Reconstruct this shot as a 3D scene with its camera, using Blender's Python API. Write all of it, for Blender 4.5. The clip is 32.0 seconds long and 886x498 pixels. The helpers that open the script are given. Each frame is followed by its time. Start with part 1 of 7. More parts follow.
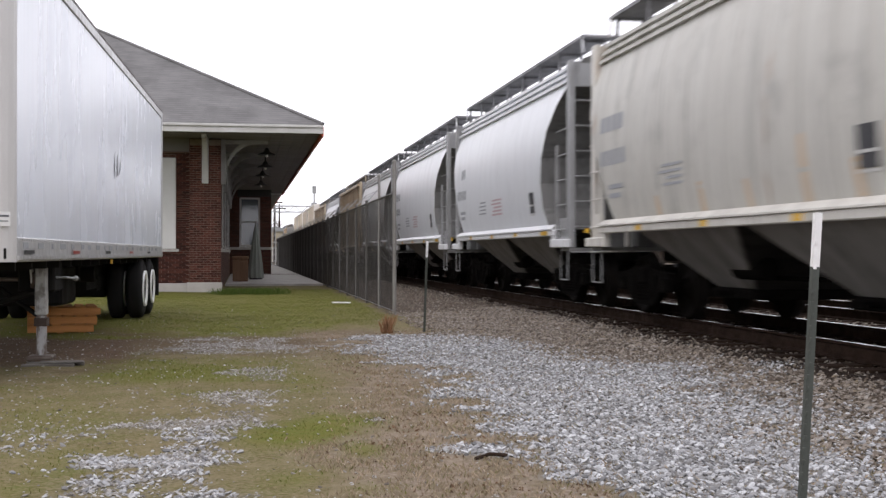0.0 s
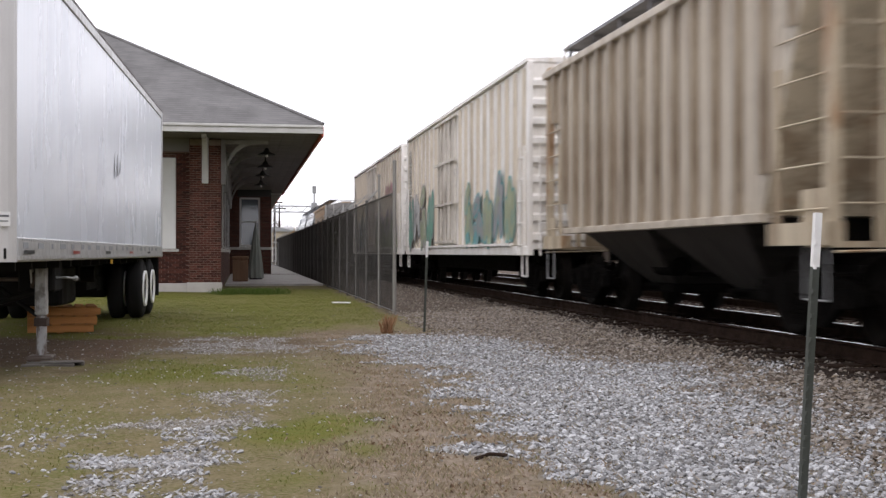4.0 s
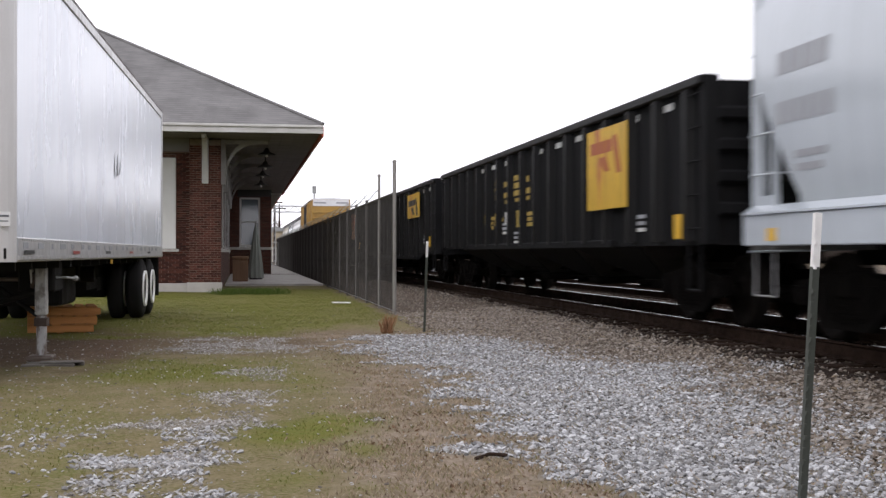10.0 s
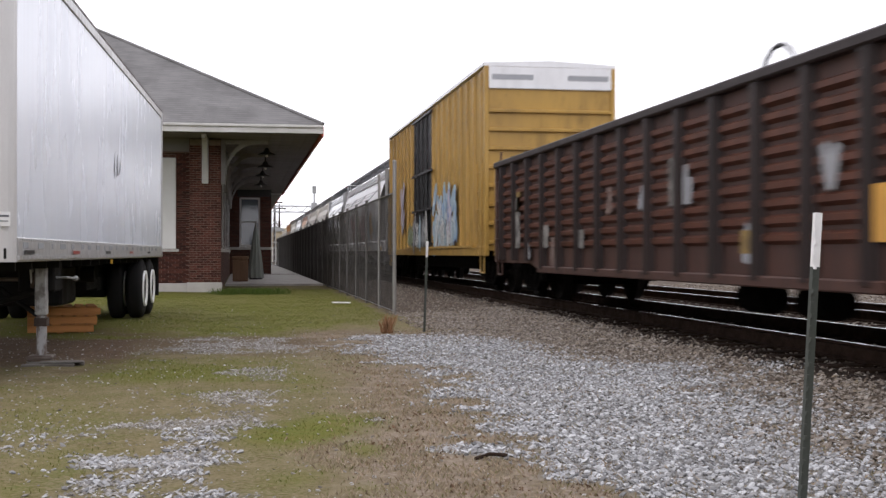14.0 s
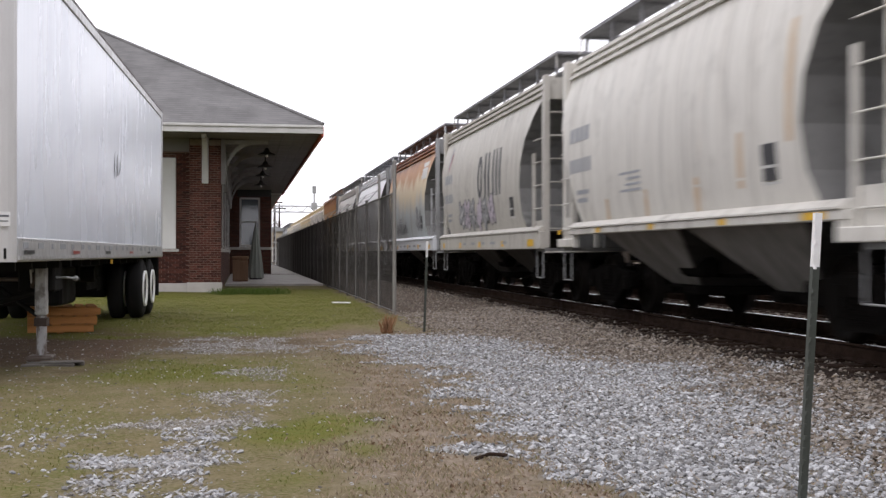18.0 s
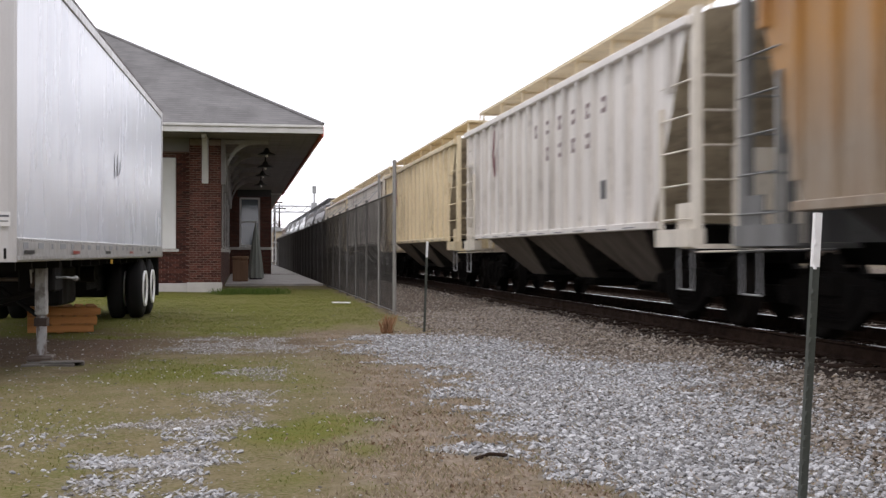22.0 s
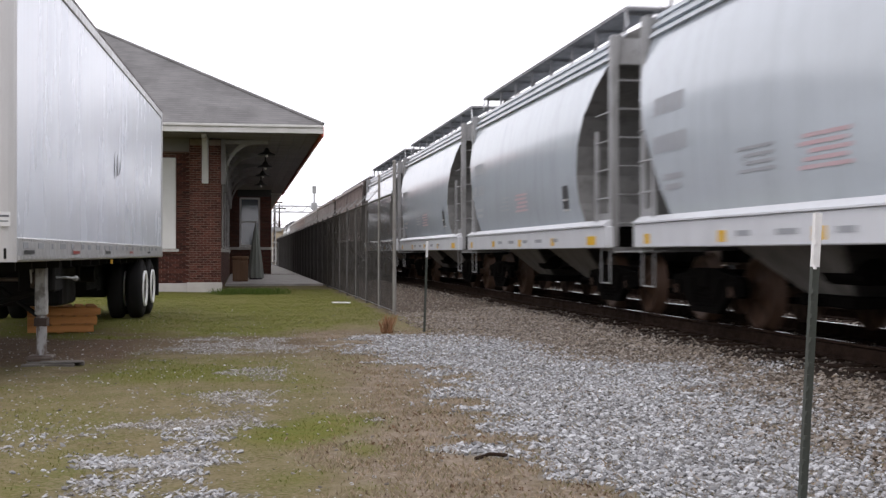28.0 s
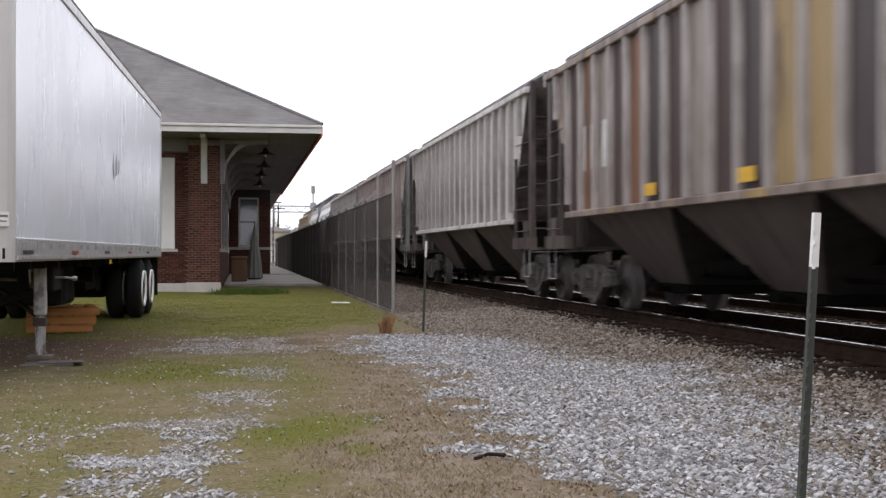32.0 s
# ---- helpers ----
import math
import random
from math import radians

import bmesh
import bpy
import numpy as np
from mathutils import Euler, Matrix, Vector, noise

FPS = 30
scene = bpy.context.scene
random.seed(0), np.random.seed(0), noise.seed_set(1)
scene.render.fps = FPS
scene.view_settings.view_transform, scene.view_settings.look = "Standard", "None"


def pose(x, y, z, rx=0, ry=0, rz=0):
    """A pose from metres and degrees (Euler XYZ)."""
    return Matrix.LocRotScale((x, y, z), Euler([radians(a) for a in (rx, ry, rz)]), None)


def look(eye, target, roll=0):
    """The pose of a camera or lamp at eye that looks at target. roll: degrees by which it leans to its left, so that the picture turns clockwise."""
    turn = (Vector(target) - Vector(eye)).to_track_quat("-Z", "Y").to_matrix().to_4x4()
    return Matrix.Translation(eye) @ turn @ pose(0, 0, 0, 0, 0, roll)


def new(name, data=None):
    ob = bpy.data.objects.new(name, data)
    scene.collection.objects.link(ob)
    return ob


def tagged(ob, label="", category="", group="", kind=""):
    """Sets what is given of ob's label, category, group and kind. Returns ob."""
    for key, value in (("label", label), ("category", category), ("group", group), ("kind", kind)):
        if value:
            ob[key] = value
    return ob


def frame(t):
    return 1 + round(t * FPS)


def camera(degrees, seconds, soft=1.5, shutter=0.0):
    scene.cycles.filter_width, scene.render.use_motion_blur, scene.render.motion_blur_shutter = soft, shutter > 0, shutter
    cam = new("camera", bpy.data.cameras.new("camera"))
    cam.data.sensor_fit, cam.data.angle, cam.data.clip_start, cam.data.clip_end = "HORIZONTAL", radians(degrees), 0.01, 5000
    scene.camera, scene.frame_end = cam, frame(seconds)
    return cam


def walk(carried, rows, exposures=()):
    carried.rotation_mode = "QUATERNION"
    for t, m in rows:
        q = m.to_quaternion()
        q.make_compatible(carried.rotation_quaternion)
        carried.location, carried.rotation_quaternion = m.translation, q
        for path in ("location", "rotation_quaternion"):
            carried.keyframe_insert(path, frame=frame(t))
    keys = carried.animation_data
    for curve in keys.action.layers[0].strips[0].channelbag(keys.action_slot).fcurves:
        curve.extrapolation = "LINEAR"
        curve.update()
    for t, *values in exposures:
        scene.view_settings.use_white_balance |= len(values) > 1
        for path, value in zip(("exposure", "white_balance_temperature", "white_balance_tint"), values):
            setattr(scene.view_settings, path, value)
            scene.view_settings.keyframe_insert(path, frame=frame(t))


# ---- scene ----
# World: y runs along the railway away from the camera, x to its right, z up.
SECONDS = 32.0
RAIL_Z = 0.34
TRACK_X = 6.85
SPEED, SLOWING = 17.3, 0.031

cam = camera(40.94, SECONDS, soft=1.4, shutter=0.4)
STILL = pose(0, 0, 1.25, 90.19, 0, -9.57)
walk(cam, [(0, STILL), (15, STILL), (31.1, STILL), (31.4, pose(0, 0, 1.25, 90.2, 0, -9.60)), (32, pose(0, 0, 1.25, 90.19, 0, -9.62))],
     exposures=[(0, 0.38, 6500, 16), (32, 0.38, 6500, 16)])

# ---- light: an overcast, bright white sky ----
world = bpy.data.worlds.new("overcast")
scene.world = world
world.use_nodes = True
wn, wl = world.node_tree.nodes, world.node_tree.links
wn.clear()
sky = wn.new("ShaderNodeTexSky")
sky.sky_type, sky.sun_disc = "NISHITA", False
sky.sun_elevation, sky.sun_rotation = radians(52), radians(250)
cloud = wn.new("ShaderNodeMix")
cloud.data_type = "RGBA"
cloud.inputs["Factor"].default_value = 0.97
cloud.inputs["B"].default_value = (9.7, 9.9, 10.3, 1)
backg = wn.new("ShaderNodeBackground")
backg.inputs["Strength"].default_value = 0.115
wout = wn.new("ShaderNodeOutputWorld")
wl.new(sky.outputs["Color"], cloud.inputs["A"])
wl.new(cloud.outputs["Result"], backg.inputs["Color"])
wl.new(backg.outputs["Background"], wout.inputs["Surface"])
sun = new("sun", bpy.data.lights.new("sun", "SUN"))
sun.data.energy, sun.data.angle, sun.data.color = 0.6, radians(25), (1, 0.97, 0.93)
sun.matrix_basis = look((-6, -14, 26), (3, 10, 0))


# ---- building blocks ----
class Geo:
    """Collects faces for one mesh."""

    def __init__(self):
        self.v, self.f, self.s = [], [], []

    def add(self, vs, fs, smooth=False):
        n = len(self.v)
        self.v.extend(tuple(p) for p in vs)
        self.f.extend(tuple(n + i for i in f) for f in fs)
        self.s.extend([smooth] * len(fs))
        return self

    def box(self, x0, x1, y0, y1, z0, z1, c=0.0):
        """A box, its long edges along z chamfered by c."""
        if c <= 0:
            vs = [(x, y, z) for z in (z0, z1) for x, y in ((x0, y0), (x1, y0), (x1, y1), (x0, y1))]
            return self.add(vs, [(3, 2, 1, 0), (4, 5, 6, 7), (0, 1, 5, 4), (1, 2, 6, 5), (2, 3, 7, 6), (3, 0, 4, 7)])
        rings = []
        for z, i in ((z0, c), (z0 + c, 0), (z1 - c, 0), (z1, c)):
            a, b, p, q = x0 + i, x1 - i, y0 + i, y1 - i
            rings.append([(a + c, p, z), (b - c, p, z), (b, p + c, z), (b, q - c, z), (b - c, q, z), (a + c, q, z), (a, q - c, z), (a, p + c, z)])
        return self.loft(rings, True)

    def loft(self, rings, caps=True, smooth=False):
        n = len(rings[0])
        vs = [p for r in rings for p in r]
        fs = []
        for k in range(len(rings) - 1):
            for i in range(n):
                j = (i + 1) % n
                fs.append((k * n + i, k * n + j, (k + 1) * n + j, (k + 1) * n + i))
        self.add(vs, fs, smooth)
        if caps:
            self.add(rings[0], [tuple(reversed(range(n)))])
            self.add(rings[-1], [tuple(range(n))])
        return self

    def tube(self, p, q, r, n=8, r2=None, caps=True):
        p, q = Vector(p), Vector(q)
        d = (q - p).normalized()
        a = d.orthogonal().normalized()
        b = d.cross(a)
        r2 = r if r2 is None else r2
        ring = lambda o, k: [tuple(o + (a * math.cos(t) + b * math.sin(t)) * k) for t in (2 * math.pi * i / n for i in range(n))]
        return self.loft([ring(p, r), ring(q, r2)], caps, n > 5)

    def path(self, pts, r, n=6):
        for p, q in zip(pts, pts[1:]):
            self.tube(p, q, r, n)
        return self

    def disc(self, c, axis, profile, n=24):
        """A turned body: profile rows are (distance along axis, radius)."""
        c, d = Vector(c), Vector(axis).normalized()
        a = d.orthogonal().normalized()
        b = d.cross(a)
        rings = [[tuple(c + d * h + (a * math.cos(t) + b * math.sin(t)) * max(r, 0.001)) for t in (2 * math.pi * i / n for i in range(n))] for h, r in profile]
        return self.loft(rings, True, True)

    def slab(self, outline, axis, d0, d1):
        """An outline in the plane across axis, drawn out from d0 to d1."""
        put = {"x": lambda a, b, d: (d, a, b), "y": lambda a, b, d: (a, d, b), "z": lambda a, b, d: (a, b, d)}[axis]
        return self.loft([[put(a, b, d0) for a, b in outline], [put(a, b, d1) for a, b in outline]], True)

    def mesh(self, name, mats):
        me = bpy.data.meshes.new(name)
        me.from_pydata(self.v, [], self.f)
        me.polygons.foreach_set("use_smooth", self.s)
        for m in (mats if isinstance(mats, (list, tuple)) else [mats]):
            me.materials.append(m)
        bm = bmesh.new()
        bm.from_mesh(me)
        bmesh.ops.recalc_face_normals(bm, faces=bm.faces)
        bm.to_mesh(me)
        bm.free()
        return me


def part(name, geo, material, parent, label="", at=None):
    data = geo.mesh(name, material) if isinstance(geo, Geo) else geo
    ob = new(name, data)
    ob.parent = parent
    if at is not None:
        ob.location = at
    return tagged(ob, label)


def thing(name, label, category, group="", kind="", at=None):
    ob = new(name)
    ob.empty_display_size = 0.2
    if at is not None:
        ob.matrix_basis = at
    return tagged(ob, label, category, group, kind)


def solid(name, geo, material, label, category, group="", kind="", at=None):
    ob = new(name, geo.mesh(name, material) if isinstance(geo, Geo) else geo)
    if at is not None:
        ob.matrix_basis = at
    return tagged(ob, label, category, group, kind)


# ---- materials ----
def mat(name, base, second=None, mix=0.5, scale=(3, 3, 3), rough=0.6, metal=0.0, bump=0.1, grain=60.0, contrast=(0.4, 0.65), third=None, third_scale=(0.8, 0.8, 0.8),
        third_range=(0.5, 0.62), third_mix=1.0, coords="Object", rand=0.0, spread=0.25, spec=0.5, rvar=0.12):
    """A surface of two mixed colours, with a third in patches, fine grain and relief."""
    m = bpy.data.materials.new(name)
    m.use_nodes = True
    nt, ln = m.node_tree.nodes, m.node_tree.links
    bs = nt["Principled BSDF"]
    bs.inputs["Metallic"].default_value = metal
    bs.inputs["Specular IOR Level"].default_value = spec
    tc = nt.new("ShaderNodeTexCoord")
    src = tc.outputs[coords]

    def field(sc, detail, rng):
        mp = nt.new("ShaderNodeMapping")
        mp.inputs["Scale"].default_value = sc
        ln.new(src, mp.inputs["Vector"])
        no = nt.new("ShaderNodeTexNoise")
        no.inputs["Scale"].default_value, no.inputs["Detail"].default_value, no.inputs["Roughness"].default_value = 1.0, detail, 0.62
        ln.new(mp.outputs["Vector"], no.inputs["Vector"])
        mr = nt.new("ShaderNodeMapRange")
        mr.inputs["From Min"].default_value, mr.inputs["From Max"].default_value = rng
        ln.new(no.outputs["Fac"], mr.inputs["Value"])
        return mr.outputs["Result"]

    def blend(a, b, fac, amount):
        mx = nt.new("ShaderNodeMix")
        mx.data_type = "RGBA"
        mu = nt.new("ShaderNodeMath")
        mu.operation = "MULTIPLY"
        ln.new(fac, mu.inputs[0])
        mu.inputs[1].default_value = amount
        ln.new(mu.outputs[0], mx.inputs["Factor"])
        for key, val in (("A", a), ("B", b)):
            if isinstance(val, tuple):
                mx.inputs[key].default_value = (*val, 1)
            else:
                ln.new(val, mx.inputs[key])
        return mx.outputs["Result"]

    second = second or tuple(min(1, c * 0.8) for c in base)
    f1 = field(scale, 6, contrast)
    col = blend(base, second, f1, mix)
    if third:
        col = blend(col, third, field(third_scale, 5, third_range), third_mix)
    gr = field((grain,) * 3, 3, (0.25, 0.75))
    col = blend(col, tuple(c * 0.72 for c in base), gr, spread)
    if rand:
        oi = nt.new("ShaderNodeObjectInfo")
        hs = nt.new("ShaderNodeHueSaturation")
        mr = nt.new("ShaderNodeMapRange")
        mr.inputs["To Min"].default_value, mr.inputs["To Max"].default_value = 1 - rand, 1 + rand
        ln.new(oi.outputs["Random"], mr.inputs["Value"])
        ln.new(mr.outputs["Result"], hs.inputs["Value"])
        ln.new(col, hs.inputs["Color"])
        col = hs.outputs["Color"]
    ln.new(col, bs.inputs["Base Color"])
    rr = nt.new("ShaderNodeMapRange")
    rr.inputs["To Min"].default_value, rr.inputs["To Max"].default_value = max(0.05, rough - rvar), min(1, rough + rvar)
    ln.new(f1, rr.inputs["Value"])
    ln.new(rr.outputs["Result"], bs.inputs["Roughness"])
    if bump:
        bp = nt.new("ShaderNodeBump")
        bp.inputs["Strength"].default_value, bp.inputs["Distance"].default_value = bump, 0.01
        ln.new(gr, bp.inputs["Height"])
        ln.new(bp.outputs["Normal"], bs.inputs["Normal"])
    return m


def paint(name, base, dirt=(0.16, 0.12, 0.08), mix=0.5, rust=None, rust_range=(0.58, 0.66), rust_mix=0.8, rough=0.5, rng=(0.42, 0.75), spec=0.4, wear=0.45):
    """Railway paint with streaks of dirt running down it, grimy blotches and, where given, rust."""
    m = mat(name, base, dirt, mix, (1.2, 5.0, 0.45), rough, 0, 0.06, 25, rng, rust, (0.9, 1.6, 0.5), rust_range, rust_mix, spread=0.10, spec=spec, rvar=0.04)
    nt, ln = m.node_tree.nodes, m.node_tree.links
    bs = nt["Principled BSDF"]
    tc, oi = nt.new("ShaderNodeTexCoord"), nt.new("ShaderNodeObjectInfo")
    own = nt.new("ShaderNodeMath")
    own.operation = "MULTIPLY"
    own.inputs[1].default_value = 37.0
    ln.new(oi.outputs["Random"], own.inputs[0])
    for scale, lo, hi, k, tone in (((2.0, 11.0, 0.35), 0.50, 0.66, wear, 0.42), ((2.4, 2.4, 1.6), 0.54, 0.70, wear * 0.8, 0.38), ((9.0, 16.0, 5.0), 0.60, 0.70, wear * 0.8, 0.3)):
        mp, no, mr, mx = nt.new("ShaderNodeMapping"), nt.new("ShaderNodeTexNoise"), nt.new("ShaderNodeMapRange"), nt.new("ShaderNodeMix")
        mp.inputs["Scale"].default_value = scale
        no.noise_dimensions = "4D"
        no.inputs["Scale"].default_value, no.inputs["Detail"].default_value, no.inputs["Roughness"].default_value = 1.0, 5, 0.62
        mr.inputs["From Min"].default_value, mr.inputs["From Max"].default_value, mr.inputs["To Max"].default_value = lo, hi, k
        mx.data_type = "RGBA"
        ln.new(tc.outputs["Object"], mp.inputs["Vector"])
        ln.new(mp.outputs["Vector"], no.inputs["Vector"])
        ln.new(own.outputs[0], no.inputs["W"])
        ln.new(no.outputs["Fac"], mr.inputs["Value"])
        ln.new(mr.outputs["Result"], mx.inputs["Factor"])
        ln.new(bs.inputs["Base Color"].links[0].from_socket, mx.inputs["A"])
        mx.inputs["B"].default_value = (*(c * tone for c in dirt), 1)
        ln.new(mx.outputs["Result"], bs.inputs["Base Color"])
    return m


def island(name, colours, rough=0.85, spread=0.5):
    """For scattered pieces: each piece takes its colour from the row of colours."""
    m = bpy.data.materials.new(name)
    m.use_nodes = True
    nt, ln = m.node_tree.nodes, m.node_tree.links
    bs = nt["Principled BSDF"]
    bs.inputs["Roughness"].default_value = rough
    bs.inputs["Specular IOR Level"].default_value = 0.25
    ge = nt.new("ShaderNodeNewGeometry")
    cr = nt.new("ShaderNodeValToRGB")
    els = cr.color_ramp.elements
    for i, c in enumerate(colours):
        e = els[i] if i < 2 else els.new(1)
        e.position, e.color = i / max(1, len(colours) - 1), (*c, 1)
    ln.new(ge.outputs["Random Per Island"], cr.inputs["Fac"])
    no = nt.new("ShaderNodeTexNoise")
    no.inputs["Scale"].default_value = 45
    mu = nt.new("ShaderNodeMix")
    mu.data_type, mu.blend_type = "RGBA", "MULTIPLY"
    mu.inputs["Factor"].default_value = spread
    ln.new(cr.outputs["Color"], mu.inputs["A"])
    ln.new(no.outputs["Fac"], mu.inputs["B"])
    ln.new(mu.outputs["Result"], bs.inputs["Base Color"])
    return m


STEEL = mat("worn_steel", (0.16, 0.13, 0.11), (0.09, 0.06, 0.045), 0.7, (4, 4, 4), 0.6, 0.3, 0.2)
RAIL_TOP = mat("polished_rail", (0.55, 0.55, 0.56), (0.4, 0.39, 0.38), 0.5, (2, 8, 2), 0.25, 1.0, 0.02)
RAIL_SIDE = mat("rusty_rail", (0.026, 0.015, 0.010), (0.014, 0.009, 0.007), 0.6, (6, 6, 6), 0.9, 0.0, 0.3, spec=0.08)
TIE = mat("creosoted_wood", (0.022, 0.014, 0.010), (0.04, 0.026, 0.018), 0.6, (14, 2, 14), 0.95, 0, 0.5, rand=0.25, spec=0.1)
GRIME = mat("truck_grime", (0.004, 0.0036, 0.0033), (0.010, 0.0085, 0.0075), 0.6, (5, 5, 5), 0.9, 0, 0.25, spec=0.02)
GRIME_PALE = mat("dusty_cast_steel", (0.09, 0.08, 0.076), (0.03, 0.026, 0.025), 0.85, (6, 6, 6), 0.75, 0.1, 0.25)
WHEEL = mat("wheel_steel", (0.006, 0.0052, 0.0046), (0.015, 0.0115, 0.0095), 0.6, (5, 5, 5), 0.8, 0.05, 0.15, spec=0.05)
WHEEL_RUST = mat("wheel_rust", (0.060, 0.027, 0.012), (0.02, 0.012, 0.008), 0.6, (5, 5, 5), 0.75, 0.1, 0.15)
TREAD = mat("wheel_tread", (0.40, 0.39, 0.38), (0.3, 0.28, 0.27), 0.5, (4, 4, 4), 0.35, 0.9, 0.02)
BLACK = mat("black_paint", (0.012, 0.012, 0.013), (0.022, 0.021, 0.02), 0.6, (3, 3, 3), 0.55, 0, 0.08)
RUBBER = mat("tyre_rubber", (0.011, 0.011, 0.0115), (0.022, 0.02, 0.019), 0.6, (6, 6, 6), 0.9, 0, 0.2, spec=0.15)
GALV = mat("galvanised_steel", (0.36, 0.37, 0.37), (0.22, 0.22, 0.21), 0.6, (5, 5, 5), 0.5, 0.5, 0.08)
WHITE = mat("white_paint", (0.78, 0.78, 0.77), (0.6, 0.59, 0.56), 0.5, (4, 4, 4), 0.5, 0, 0.08)
YELLOW = mat("reflector_yellow", (0.72, 0.42, 0.02), (0.5, 0.3, 0.03), 0.5, (5, 5, 5), 0.5, 0, 0.05)
MARK = mat("dark_stencil_paint", (0.07, 0.075, 0.085), (0.12, 0.12, 0.13), 0.5, (6, 6, 6), 0.7, 0, 0.03)
MARK_SOFT = mat("faded_grey_stencil", (0.29, 0.30, 0.32), (0.38, 0.39, 0.40), 0.5, (6, 6, 6), 0.7, 0, 0.03)
MARK_WHITE = mat("white_stencil_paint", (0.62, 0.62, 0.6), (0.4, 0.4, 0.38), 0.6, (6, 6, 6), 0.7, 0, 0.03)
CONCRETE = mat("concrete", (0.42, 0.40, 0.37), (0.30, 0.285, 0.26), 0.6, (1.5, 1.5, 1.5), 0.85, 0, 0.3, 40)

# ---- ground ----


def value_noise(x, y, cell, seed):
    """Smooth noise from 0 to 1 over the plane."""
    tab = np.random.RandomState(seed).rand(64, 64)
    u, v = x / cell, y / cell
    i, j = np.floor(u).astype(int), np.floor(v).astype(int)
    a, b = u - i, v - j
    a, b = a * a * (3 - 2 * a), b * b * (3 - 2 * b)
    g = lambda p, q: tab[p % 64, q % 64]
    return (g(i, j) * (1 - a) + g(i + 1, j) * a) * (1 - b) + (g(i, j + 1) * (1 - a) + g(i + 1, j + 1) * a) * b


def rough_noise(x, y, cell, seed):
    return 0.55 * value_noise(x, y, cell, seed) + 0.3 * value_noise(x, y, cell / 2.3, seed + 1) + 0.15 * value_noise(x, y, cell / 5.1, seed + 2)


def step(a, b, t):
    t = np.clip((t - a) / (b - a), 0, 1)
    return t * t * (3 - 2 * t)


def blob(x, y, cx, cy, rx, ry, turn=0.0):
    c, s = math.cos(turn), math.sin(turn)
    u, v = (x - cx) * c + (y - cy) * s, -(x - cx) * s + (y - cy) * c
    return 1 - np.sqrt((u / rx) ** 2 + (v / ry) ** 2)


def ground_z(x, y):
    z = 0.03 + 0.05 * (rough_noise(x, y, 2.3, 3) - 0.5) + 0.02 * (value_noise(x, y, 0.35, 9) - 0.5)
    edge = 5.25 - 0.2 * step(14, 22, y)
    z = z + 0.02 * step(-1.5, -2.2, x) * step(11, 14, y) + 0.07 * step(17.5, 20.0, y) * step(-0.4, -1.4, x) * step(36, 29, y)
    up = step(edge - 1.2, edge + 0.35, x)
    z = z * (1 - up) + 0.135 * up
    return z * (1 - step(40, 80, np.abs(y))) + 0.03 * step(40, 80, np.abs(y)) + 0.1 * step(4.6, 5.6, x) * step(40, 80, np.abs(y))


